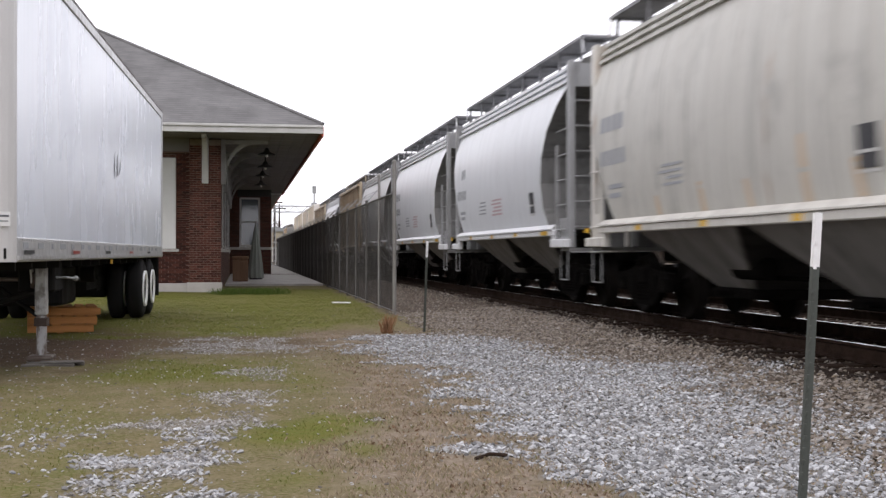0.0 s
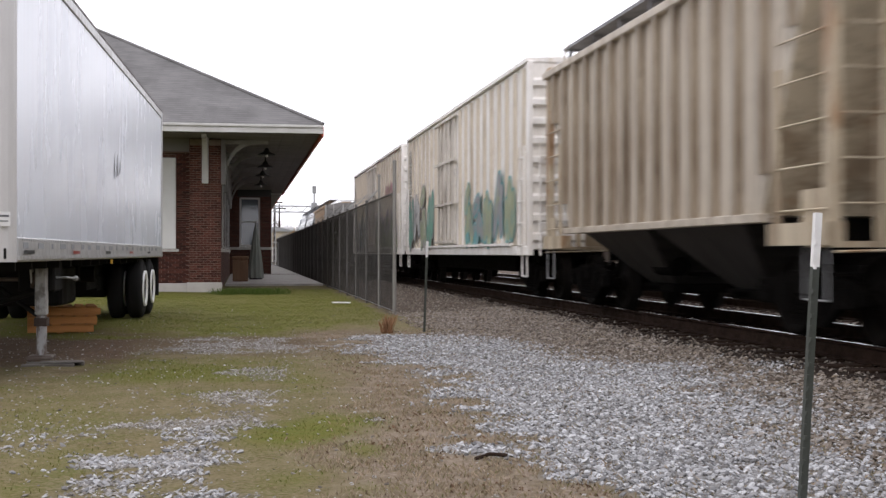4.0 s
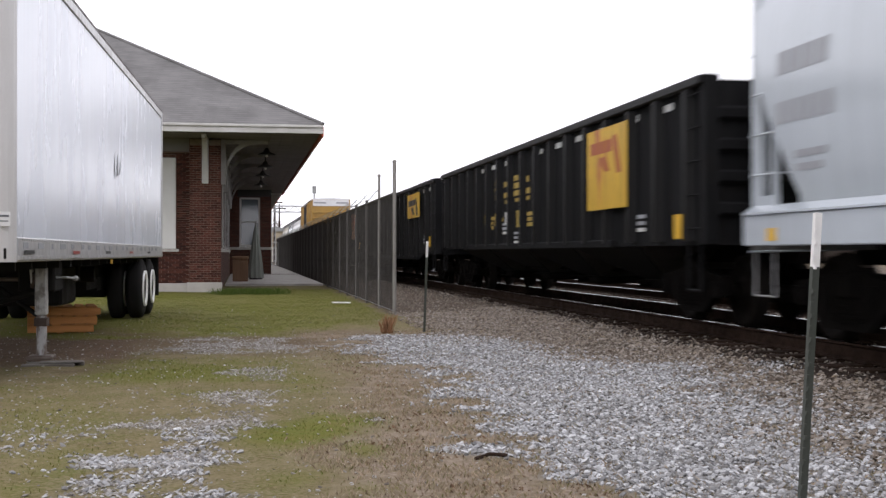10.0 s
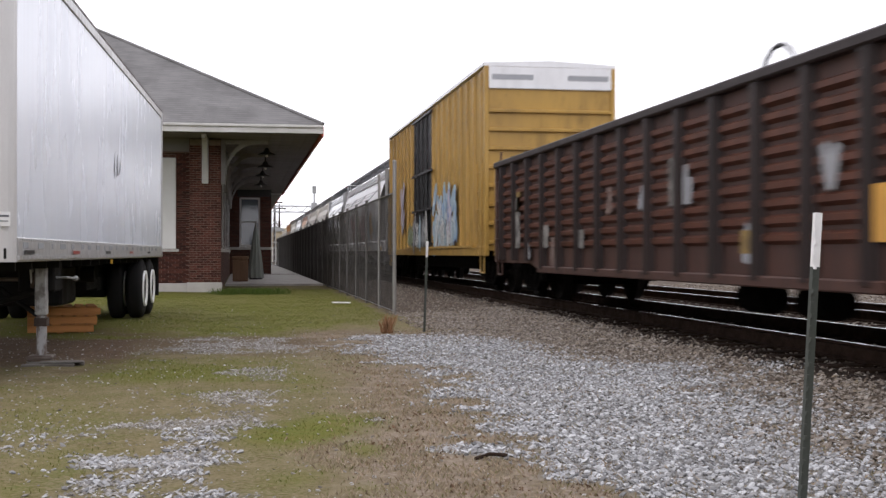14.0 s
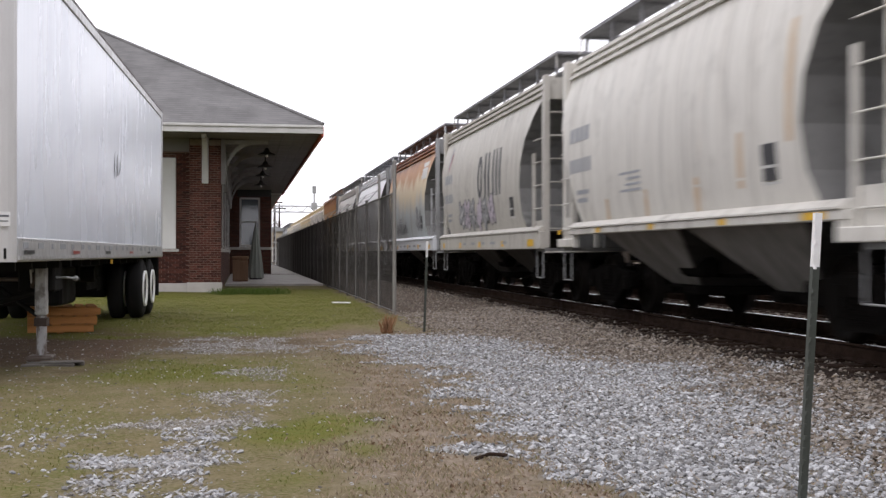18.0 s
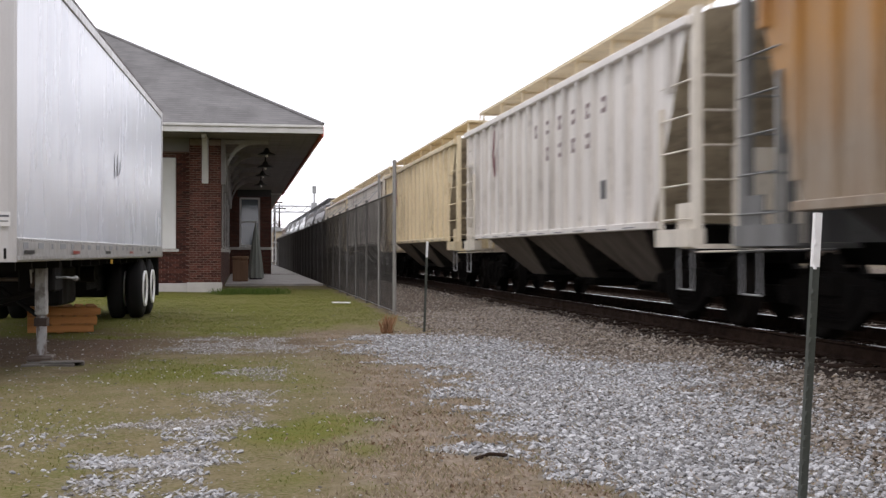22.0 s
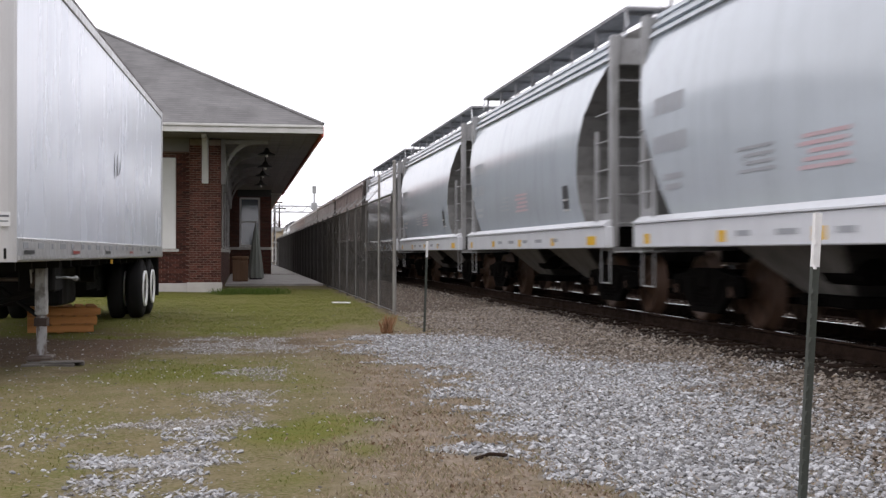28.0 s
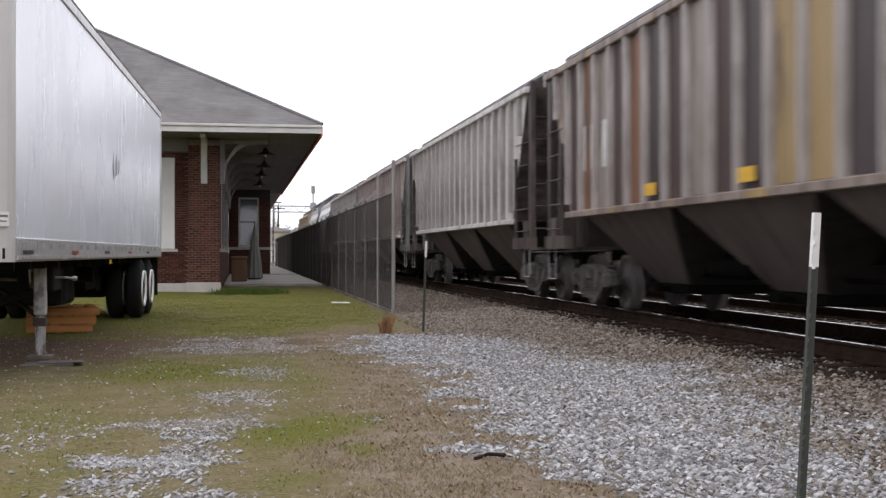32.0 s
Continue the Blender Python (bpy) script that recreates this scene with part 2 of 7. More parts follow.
def soils(x, y):
    """How much grey gravel, brown ballast, green and dry grass the ground bears."""
    n = rough_noise(x, y, 1.1, 21) - 0.5
    n2 = rough_noise(x, y, 0.45, 31) - 0.5
    left = np.interp(y, [3, 5.6, 6.1, 6.4, 6.9, 7.2, 8.0, 8.6, 9.95, 12.6, 13.2, 17.0, 18], [2.2, 2.0, 2.05, 1.65, 1.55, 1.5, 1.5, 1.62, 1.75, 1.98, 1.6, 1.5, 3.0])
    bed = np.interp(y, [4, 6.5, 8.5, 10.75, 13.3, 16, 17.7, 18], [3.5, 3.8, 4.15, 4.4, 4.35, 3.6, 2.85, 2.9])
    ballast = step(-0.9, 0.75, x - bed + 2.0 * n + 1.1 * n2) * np.where(y < 17.6, 1, step(-0.2, 0.15, x - bed)) * step(60, 40, x)
    gravel = step(-0.30, 0.22, x - left + 0.7 * n + 1.3 * n2) * step(18.4, 17.3, y - 1.2 * n) * (1 - ballast)
    for cx, cy, rx, ry, tn, k in ((-0.36, 5.5, 0.66, 2.4, 0.06, 1.0), (-0.33, 7.1, 0.36, 1.2, 0.0, 0.9), (-0.32, 8.2, 0.32, 1.0, 0.0, 0.36), (0.0, 8.9, 0.3, 0.5, 0.0, 0.3), (0.02, 9.95, 0.36, 0.6, 0.0, 0.34), (0.26, 12.1, 0.40, 0.8, 0.0, 0.34), (-0.15, 15.9, 0.75, 1.5, 0.0, 0.42), (-1.3, 8.4, 0.8, 1.5, 0.0, 0.05)):
        gravel = np.maximum(gravel, step(-0.25, 0.7, blob(x, y, cx, cy, rx, ry, tn) + 1.4 * n + 2.2 * n2) * k)
    green = np.clip(0.85 + 0.9 * n, 0, 1) * step(17.5, 19.2, y + 3 * n) * step(0.35, -0.25, x - np.interp(y, [18, 20, 22, 26], [0.9, 1.5, 2.4, 2.85]) + n) * step(45, 37, y)
    for cx, cy, rx, ry, tn, k in ((0.40, 8.15, 0.44, 1.0, -0.3, 1.0), (-0.5, 12.3, 1.25, 2.1, 0.0, 1.0), (0.5, 11.6, 0.4, 1.3, 0.0, 0.6), (-1.5, 9.2, 0.8, 1.3, 0, 0.5), (-0.98, 7.2, 0.55, 0.9, 0, 0.5), (-1.25, 6.2, 0.4, 0.6, 0, 0.45), (0.73, 7.42, 0.2, 0.4, 0, 0.8),
                                  (0.3, 6.4, 0.34, 0.45, 0, 0.6), (0.61, 6.1, 0.22, 0.3, 0, 0.5), (-2.6, 10.6, 0.7, 1.4, 0, 0.4), (1.1, 13.5, 0.35, 1.3, 0, 0.3), (2.05, 20.8, 0.4, 1.6, 0, 0.55)):
        green = np.maximum(green, k * step(-0.3, 0.8, blob(x, y, cx, cy, rx, ry, tn) + 1.5 * n + 1.0 * n2))
    dry = step(-0.3, 0.3, x - np.interp(y, [5.8, 7.3, 8.1, 10, 12.6, 16.8], [0.36, 0.34, 0.75, 0.88, 0.85, 0.95]) + 0.9 * n) * step(19.5, 17.0, y) * (1 - ballast)
    green = green * (1 - gravel) * (1 - ballast)
    return gravel, ballast, green, dry * (1 - gravel) * (1 - 0.8 * green)


def cinder(x, y):
    """Dark, oily dirt round the ties of the near track."""
    return step(5.0, 5.42, x + 0.6 * (rough_noise(x, y, 0.6, 77) - 0.5)) * step(8.7, 8.2, x)


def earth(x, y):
    """Bare trodden soil under the trailer, its brown darkened for the shade there, and across the lot's old wheel
    track.
    """
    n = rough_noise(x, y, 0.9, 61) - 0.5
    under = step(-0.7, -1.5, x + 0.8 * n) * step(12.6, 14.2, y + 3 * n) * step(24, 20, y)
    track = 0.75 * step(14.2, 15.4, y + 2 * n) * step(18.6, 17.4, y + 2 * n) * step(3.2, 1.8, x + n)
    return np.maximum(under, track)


def build_ground():
    xs = np.concatenate([[-2500, -900, -300, -120, -60, -30, -16, -10], np.arange(-7, 8.01, 0.09), [9, 10.5, 12, 16, 24, 40, 80, 200, 600, 2500]])
    ys = np.concatenate([[-2500, -800, -250, -80, -30, -10, -4, 0, 2], np.arange(3.5, 30, 0.1), np.arange(30, 50, 0.4), [52, 56, 62, 70, 80, 95, 115, 140, 180, 260, 400, 700, 1300, 2500]])
    gx, gy = np.meshgrid(xs, ys)
    gz = ground_z(gx, gy)
    nx, ny = len(xs), len(ys)
    me = bpy.data.meshes.new("ground")
    verts = np.stack([gx, gy, gz], -1).reshape(-1, 3)
    a = (np.arange(ny - 1)[:, None] * nx + np.arange(nx - 1)[None]).reshape(-1)
    faces = np.stack([a, a + 1, a + nx + 1, a + nx], -1)
    me.from_pydata(verts.tolist(), [], faces.tolist())
    me.polygons.foreach_set("use_smooth", [True] * len(me.polygons))
    col = np.stack(soils(gx, gy), -1).reshape(-1, 4)
    lay = me.attributes.new("soil", "FLOAT_COLOR", "POINT")
    lay.data.foreach_set("color", col.astype(np.float32).reshape(-1))
    oil = me.attributes.new("cinder", "FLOAT", "POINT")
    oil.data.foreach_set("value", cinder(gx, gy).astype(np.float32).reshape(-1))
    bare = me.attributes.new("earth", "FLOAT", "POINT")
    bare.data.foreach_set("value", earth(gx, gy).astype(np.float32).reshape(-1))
    m = bpy.data.materials.new("trodden_ground")
    m.use_nodes = True
    nt, ln = m.node_tree.nodes, m.node_tree.links
    bs = nt["Principled BSDF"]
    bs.inputs["Roughness"].default_value = 0.95
    bs.inputs["Specular IOR Level"].default_value = 0.15
    at = nt.new("ShaderNodeAttribute")
    at.attribute_name = "soil"
    sp = nt.new("ShaderNodeSeparateColor")
    ln.new(at.outputs["Color"], sp.inputs["Color"])
    tc = nt.new("ShaderNodeTexCoord")

    def noise_tex(scale, lo, hi):
        no = nt.new("ShaderNodeTexNoise")
        no.inputs["Scale"].default_value, no.inputs["Detail"].default_value, no.inputs["Roughness"].default_value = scale, 8, 0.7
        ln.new(tc.outputs["Object"], no.inputs["Vector"])
        mr = nt.new("ShaderNodeMapRange")
        mr.inputs["From Min"].default_value, mr.inputs["From Max"].default_value = lo, hi
        ln.new(no.outputs["Fac"], mr.inputs["Value"])
        return mr.outputs["Result"]

    def mixed(a, b, fac):
        mx = nt.new("ShaderNodeMix")
        mx.data_type = "RGBA"
        for key, val in (("A", a), ("B", b), ("Factor", fac)):
            if isinstance(val, tuple):
                mx.inputs[key].default_value = (*val, 1)
            elif isinstance(val, float):
                mx.inputs[key].default_value = val
            else:
                ln.new(val, mx.inputs[key])
        return mx.outputs["Result"]

    fine, broad, clump = noise_tex(33, 0.40, 0.66), noise_tex(1.5, 0.46, 0.55), noise_tex(6, 0.44, 0.57)
    soil = mixed(mixed(mixed((0.150, 0.122, 0.058), (0.085, 0.088, 0.014), broad), (0.100, 0.082, 0.028), clump), (0.21, 0.172, 0.105), fine)
    worn = nt.new("ShaderNodeAttribute")
    worn.attribute_name = "earth"
    # Bare brown soil, coloured darker to take in the trailer's shade.
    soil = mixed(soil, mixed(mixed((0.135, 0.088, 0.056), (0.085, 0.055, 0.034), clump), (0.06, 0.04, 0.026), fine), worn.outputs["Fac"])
    soil = mixed(soil, mixed(mixed((0.28, 0.228, 0.175), (0.17, 0.138, 0.085), clump), (0.135, 0.10, 0.074), fine), at.outputs["Alpha"])
    soil = mixed(soil, mixed(mixed((0.082, 0.106, 0.008), (0.112, 0.108, 0.018), clump), (0.15, 0.138, 0.04), fine), sp.outputs["Blue"])
    soil = mixed(soil, mixed((0.10, 0.093, 0.085), (0.30, 0.29, 0.275), fine), sp.outputs["Red"])
    soil = mixed(soil, mixed((0.05, 0.038, 0.029), (0.165, 0.13, 0.10), fine), sp.outputs["Green"])
    dirt = nt.new("ShaderNodeAttribute")
    dirt.attribute_name = "cinder"
    soil = mixed(soil, mixed((0.012, 0.008, 0.006), (0.04, 0.026, 0.018), fine), dirt.outputs["Fac"])
    ln.new(soil, bs.inputs["Base Color"])
    bp = nt.new("ShaderNodeBump")
    bp.inputs["Strength"].default_value, bp.inputs["Distance"].default_value = 0.35, 0.02
    ln.new(fine, bp.inputs["Height"])
    ln.new(bp.outputs["Normal"], bs.inputs["Normal"])
    me.materials.append(m)
    return tagged(new("ground", me), "uneven lot of dry grass, moss and gravel beside the railway", "ground", kind="structure")


GROUND = build_ground()


def scatter(weight, x0, x1, y0, y1, per_area, seed, fade=None):
    """Places on the ground, as dense as weight(x, y) says."""
    r = np.random.RandomState(seed)
    n = int(per_area * (x1 - x0) * (y1 - y0))
    x, y = r.uniform(x0, x1, n), r.uniform(y0, y1, n)
    keep = r.rand(n) < weight(x, y) * (1 if fade is None else fade(x, y))
    return x[keep], y[keep]


ICO = []
for sx in (-1, 1):
    for sy in (-1, 1):
        ICO += [(0, sx, sy * 1.618), (sx, sy * 1.618, 0), (sx * 1.618, 0, sy)]
bmi = bmesh.new()
for p in ICO:
    bmi.verts.new(p)
hull = bmesh.ops.convex_hull(bmi, input=bmi.verts[:])
bmi.verts.index_update()
ICO_V = np.array([v.co[:] for v in bmi.verts]) / 1.9
ICO_F = np.array([[v.index for v in f.verts] for f in bmi.faces])
bmi.free()
OCT_V = np.array([(1, 0, 0), (-1, 0, 0), (0, 1, 0), (0, -1, 0), (0, 0, 1), (0, 0, -1)], float)
OCT_F = np.array([(0, 2, 4), (2, 1, 4), (1, 3, 4), (3, 0, 4), (2, 0, 5), (1, 2, 5), (3, 1, 5), (0, 3, 5)])


def stones(name, x, y, lo, hi, material, label, seed, base=(ICO_V, ICO_F), lift=0.25):
    r = np.random.RandomState(seed)
    bv, bf = base
    n, k = len(x), len(bv)
    size = lo + (hi - lo) * r.rand(n) ** 2
    ang = r.rand(n) * 6.283
    shape = r.uniform(0.5, 1.1, (n, 1, 3)) * r.uniform(0.65, 1.2, (n, k, 3)) * np.array([1.15, 0.95, 0.62])
    p = bv[None] * shape * size[:, None, None]
    c, s = np.cos(ang)[:, None], np.sin(ang)[:, None]
    px, py = p[..., 0] * c - p[..., 1] * s, p[..., 0] * s + p[..., 1] * c
    tilt = r.uniform(-0.7, 0.7, n)[:, None]
    pz = p[..., 2] * np.cos(tilt) + px * np.sin(tilt)
    v = np.stack([px + x[:, None], py + y[:, None], pz + (ground_z(x, y) + size * lift)[:, None]], -1).reshape(-1, 3)
    f = (bf[None] + (np.arange(n) * k)[:, None, None]).reshape(-1, 3)
    me = bpy.data.meshes.new(name)
    me.from_pydata(v.tolist(), [], f.tolist())
    me.materials.append(material)
    return tagged(new(name, me), label, "gravel", kind="stuff")


STONE_GREY = island("crushed_limestone", [(0.15, 0.148, 0.15), (0.38, 0.382, 0.39), (0.53, 0.54, 0.555), (0.24, 0.235, 0.23), (0.72, 0.73, 0.75), (0.35, 0.345, 0.34), (0.17, 0.163, 0.155)], 0.85, 0.5)
STONE_PALE = island("pale_fine_stone", [(0.14, 0.12, 0.10), (0.34, 0.32, 0.295), (0.50, 0.485, 0.465), (0.21, 0.185, 0.155), (0.64, 0.63, 0.62), (0.27, 0.25, 0.225)], 0.85, 0.55)
STONE_BROWN = island("ballast_stone", [(0.09, 0.07, 0.055), (0.19, 0.155, 0.125), (0.30, 0.262, 0.225), (0.13, 0.10, 0.078), (0.38, 0.35, 0.315), (0.22, 0.17, 0.115)], 0.9, 0.4)
near_only = lambda x, y: np.clip((9.0 / np.maximum(y, 6)) ** 1.2, 0, 1)
gx, gy = scatter(lambda x, y: soils(x, y)[0], -2.8, 5.6, 4.2, 19.5, 1900, 11, near_only)
main = (gx > 1.1) | ((gy < 8.3) & (gx < 0.35))
stones("gravel", gx[main], gy[main], 0.008, 0.031, STONE_GREY, "loose pale grey crushed limestone gravel", 12)
gx, gy = scatter(lambda x, y: soils(x, y)[0] * (x < 1.3) * (0.45 + 1.0 * rough_noise(x, y, 0.3, 91)), -2.8, 1.3, 4.2, 19.5, 4600, 18, near_only)
stones("fine_gravel", gx, gy, 0.006, 0.025, STONE_PALE, "fine pale gravel trodden into the lot", 19, (OCT_V, OCT_F), 0.2)
gx, gy = scatter(lambda x, y: soils(x, y)[1] * (1 - 0.8 * cinder(x, y)), 2.7, 8.6, 6, 24, 900, 13)
gx2, gy2 = scatter(lambda x, y: soils(x, y)[1], 3.0, 8.4, 24, 48, 110, 14)
stones("ballast", np.concatenate([gx, gx2]), np.concatenate([gy, gy2]), 0.014, 0.04, STONE_BROWN, "brownish grey stone ballast beside the railway track", 15, (OCT_V, OCT_F))
gx, gy = scatter(lambda x, y: 0.5 * (1 - soils(x, y)[1]) * rough_noise(x, y, 0.8, 93) * (1 - 0.75 * step(17.5, 19, y)), -4, 3, 4.2, 26, 210, 16)
stones("scattered_stones", gx, gy, 0.004, 0.02, STONE_PALE, "pale stones strewn thinly over the grass", 17, lift=0.1)


def blades(name, x, y, height, width, material, label, seed, lean=0.6, tuft=None):
    r = np.random.RandomState(seed)
    n = len(x)
    h = height * r.uniform(0.4, 1.3, n)
    a, b = r.rand(n) * 6.283, r.rand(n) * 6.283
    w = width * r.uniform(0.6, 1.4, n)
    z = ground_z(x, y) - 0.004
    off = h * r.uniform(0.1, 1.0, n) * lean
    dx, dy = np.cos(a) * w, np.sin(a) * w
    lx, ly = np.cos(b) * off, np.sin(b) * off
    v = np.stack([np.stack([x - dx, y - dy, z], -1), np.stack([x + dx, y + dy, z], -1),
                  np.stack([x + lx * 0.4 + dx * 0.7, y + ly * 0.4 + dy * 0.7, z + h * 0.6], -1), np.stack([x + lx, y + ly, z + h * 0.95], -1)], 1).reshape(-1, 3)
    f = (np.array([[0, 1, 2], [0, 2, 3]])[None] + (np.arange(n) * 4)[:, None, None]).reshape(-1, 3)
    me = bpy.data.meshes.new(name)
    me.from_pydata(v.tolist(), [], f.tolist())
    me.materials.append(material)
    return tagged(new(name, me), label, "grass", kind="stuff")


GRASS_GREEN = island("green_grass", [(0.08, 0.108, 0.008), (0.11, 0.125, 0.016), (0.14, 0.138, 0.03), (0.17, 0.15, 0.055)], 0.8, 0.2)
GRASS_DRY = island("dry_grass", [(0.29, 0.22, 0.15), (0.40, 0.315, 0.22), (0.15, 0.10, 0.065), (0.42, 0.345, 0.26), (0.24, 0.20, 0.11), (0.14, 0.13, 0.045)], 0.9, 0.2)
GRASS_OLIVE = island("thin_winter_grass", [(0.09, 0.095, 0.022), (0.16, 0.14, 0.06), (0.26, 0.22, 0.14), (0.10, 0.10, 0.03)], 0.9, 0.2)
gx, gy = scatter(lambda x, y: soils(x, y)[2], -6, 3, 4.2, 40, 1100, 41, lambda x, y: np.clip(22 / y, 0, 1))
blades("green_grass", gx, gy, 0.02, 0.0035, GRASS_GREEN, "short green grass and moss in patches", 42)
gx, gy = scatter(lambda x, y: np.clip(1.2 - np.hypot((x - 0.2) / 1.1, (y - 36.2) / 1.3), 0, 1), -1.4, 1.6, 34.6, 37.5, 900, 49)
blades("tall_grass", gx, gy, 0.17, 0.006, island("rank_grass", [(0.03, 0.062, 0.006), (0.05, 0.085, 0.008), (0.07, 0.09, 0.015)], 0.8, 0.2), "taller dark green grass at the depot's foot", 50, 0.5)
gx, gy = scatter(lambda x, y: np.clip(soils(x, y)[3] + 0.25 * soils(x, y)[0] * (x > 1), 0, 1) * (0.25 + 1.3 * step(0.42, 0.62, rough_noise(x, y, 0.25, 95))), 0, 4, 4.2, 19, 2600, 43, near_only)
blades("dry_grass", gx, gy, 0.028, 0.003, GRASS_DRY, "dead brown grass and weeds along the gravel", 44, 1.2)
gx, gy = scatter(lambda x, y: 0.8 * np.clip(1 - sum(soils(x, y)), 0, 1), -6, 2.6, 4.2, 22, 260, 45, near_only)
blades("thin_grass", gx, gy, 0.016, 0.003, GRASS_OLIVE, "thin olive and straw-coloured winter grass", 46, 1.0)
gx, gy = scatter(lambda x, y: soils(x, y)[3] * step(0.5, 0.66, rough_noise(x, y, 0.5, 97)), 0, 3.4, 4.2, 19, 150, 53)
blades("dead_leaves", gx, gy, 0.022, 0.011, island("dead_leaf", [(0.12, 0.07, 0.04), (0.20, 0.11, 0.06), (0.09, 0.055, 0.035), (0.26, 0.17, 0.10)], 0.9, 0.3), "brown dead leaves caught in the dry grass", 54, 1.4)
r = np.random.RandomState(5)
ta, tr = r.rand(170) * 6.283, 0.10 * r.rand(170) ** 0.8
blades("grass_tuft", 2.15 + tr * np.cos(ta), 17.85 + tr * np.sin(ta), 0.26, 0.003, island("russet_tuft", [(0.34, 0.17, 0.085), (0.24, 0.12, 0.06), (0.40, 0.25, 0.15)], 0.9, 0.2),
       "tall russet tuft of dead grass by the fence", 48, 0.42)

# ---- railway tracks ----
RAIL_SECTION = [(-0.07, 0), (0.07, 0), (0.07, 0.012), (0.012, 0.03), (0.012, 0.135), (0.036, 0.15), (0.036, 0.168), (0.028, 0.175), (-0.028, 0.175), (-0.036, 0.168), (-0.036, 0.15), (-0.012, 0.135), (-0.012, 0.03), (-0.07, 0.012)]


def railway(name, cx, label, y0, y1, near):
    tr = thing(name, label, "railway track", kind="structure", at=pose(cx, 0, RAIL_Z))
    for sx in (-0.7525, 0.7525):
        part("rail", Geo().slab([(sx + a, b - 0.176) for a, b in RAIL_SECTION], "y", y0, y1), RAIL_SIDE, tr)
        part("rail_head", Geo().slab([(sx - 0.029, 0), (sx + 0.029, 0), (sx + 0.026, 0.0015), (sx - 0.026, 0.0015)], "y", y0, y1), RAIL_TOP, tr, "polished running surface")
    tie = Geo().box(-1.3, 1.3, -0.115, 0.115, -0.36, -0.178, 0.012).mesh("tie", TIE)
    plate = Geo().box(-0.9, -0.6, -0.1, 0.1, -0.178, -0.166).box(0.6, 0.9, -0.1, 0.1, -0.178, -0.166).mesh("tie_plates", RAIL_SIDE)
    rt = random.Random(3)
    if near:
        for k in range(150):
            t = part("tie", tie, TIE, tr, at=(rt.uniform(-0.04, 0.04), 5 + k * 0.53, rt.uniform(-0.008, 0.004)))
            t.rotation_euler = (0, 0, rt.uniform(-0.02, 0.02))
            if k < 60:
                part("tie_plate", plate, RAIL_SIDE, t)
    else:
        g = Geo()
        for k in range(170):
            g.box(-1.3, 1.3, 5 + k * 0.55, 5.23 + k * 0.55, -0.36, -0.178)
        tagged(part("ties", g, TIE, tr), kind="stuff")
    return tr


railway("railway_near", TRACK_X, "straight railway track with rusty rails on wooden ties", -60, 700, True)
railway("railway_far", TRACK_X + 3.66, "second railway track lying parallel on ballast", -60, 700, False)
gx, gy = scatter(lambda x, y: np.ones_like(x), 8.2, 19.0, 10, 40, 60, 51)
stones("far_ballast", gx, gy, 0.025, 0.06, STONE_BROWN, "grey stone ballast between the two tracks", 52, (OCT_V, OCT_F))

# ---- steel posts with white tips ----
POST_GREEN = mat("dark_green_post_paint", (0.052, 0.06, 0.050), (0.04, 0.042, 0.036), 0.6, (8, 8, 8), 0.55, 0, 0.1)


def leaning(foot, top, turn):
    up = Vector(top) - Vector(foot)
    return Matrix.Translation(foot) @ Vector((0, 0, 1)).rotation_difference(up).to_matrix().to_4x4() @ pose(0, 0, 0, 0, 0, turn)


def t_post(at, label):
    p = thing("t_post", label, "fence post", "steel t posts", at=at)
    sec = [(-0.019, -0.003), (-0.019, 0.003), (-0.003, 0.003), (-0.003, 0.034), (0.003, 0.034), (0.003, 0.003), (0.019, 0.003), (0.019, -0.003)]
    part("shaft", Geo().slab(sec, "z", -0.3, 1.19), POST_GREEN, p, "dark green steel shaft")
    part("white_tip", Geo().slab(sec, "z", 1.19, 1.43), WHITE, p, "white painted tip")
    st = Geo().box(-0.006, 0.006, -0.012, -0.003, 0, 0.02).mesh("stud", POST_GREEN)
    st_white = Geo().box(-0.006, 0.006, -0.012, -0.003, 0, 0.02).mesh("stud", WHITE)
    for k in range(24):
        part("stud", st if k < 20 else st_white, POST_GREEN, p, at=(-0.019 if k % 2 else -0.012, 0, 0.1 + k * 0.054))
    return p


t_post(leaning((2.436, 4.917, 0.0), (2.512, 4.90, 1.43), 14), "leaning green steel post with a white tip in gravel")
t_post(leaning((2.74, 17.99, 0.0), (2.79, 17.99, 1.43), 20), "green steel post with a white tip by the fence end")

# ---- chain link fence ----
FENCE_X, FENCE_Y, FENCE_STEP, FENCE_N = 2.98, 23.5, 2.7, 31
WIRE = mat("dull_fence_wire", (0.055, 0.05, 0.048), (0.03, 0.027, 0.025), 0.6, (3, 3, 3), 0.7, 0.1, 0.0)
LINE_POST = mat("dark_weathered_post", (0.10, 0.095, 0.09), (0.06, 0.052, 0.046), 0.6, (5, 5, 2), 0.65, 0.1, 0.08)
FENCE_POST = mat("dull_galvanised_post", (0.27, 0.26, 0.245), (0.15, 0.13, 0.11), 0.6, (5, 5, 2), 0.6, 0.2, 0.08)


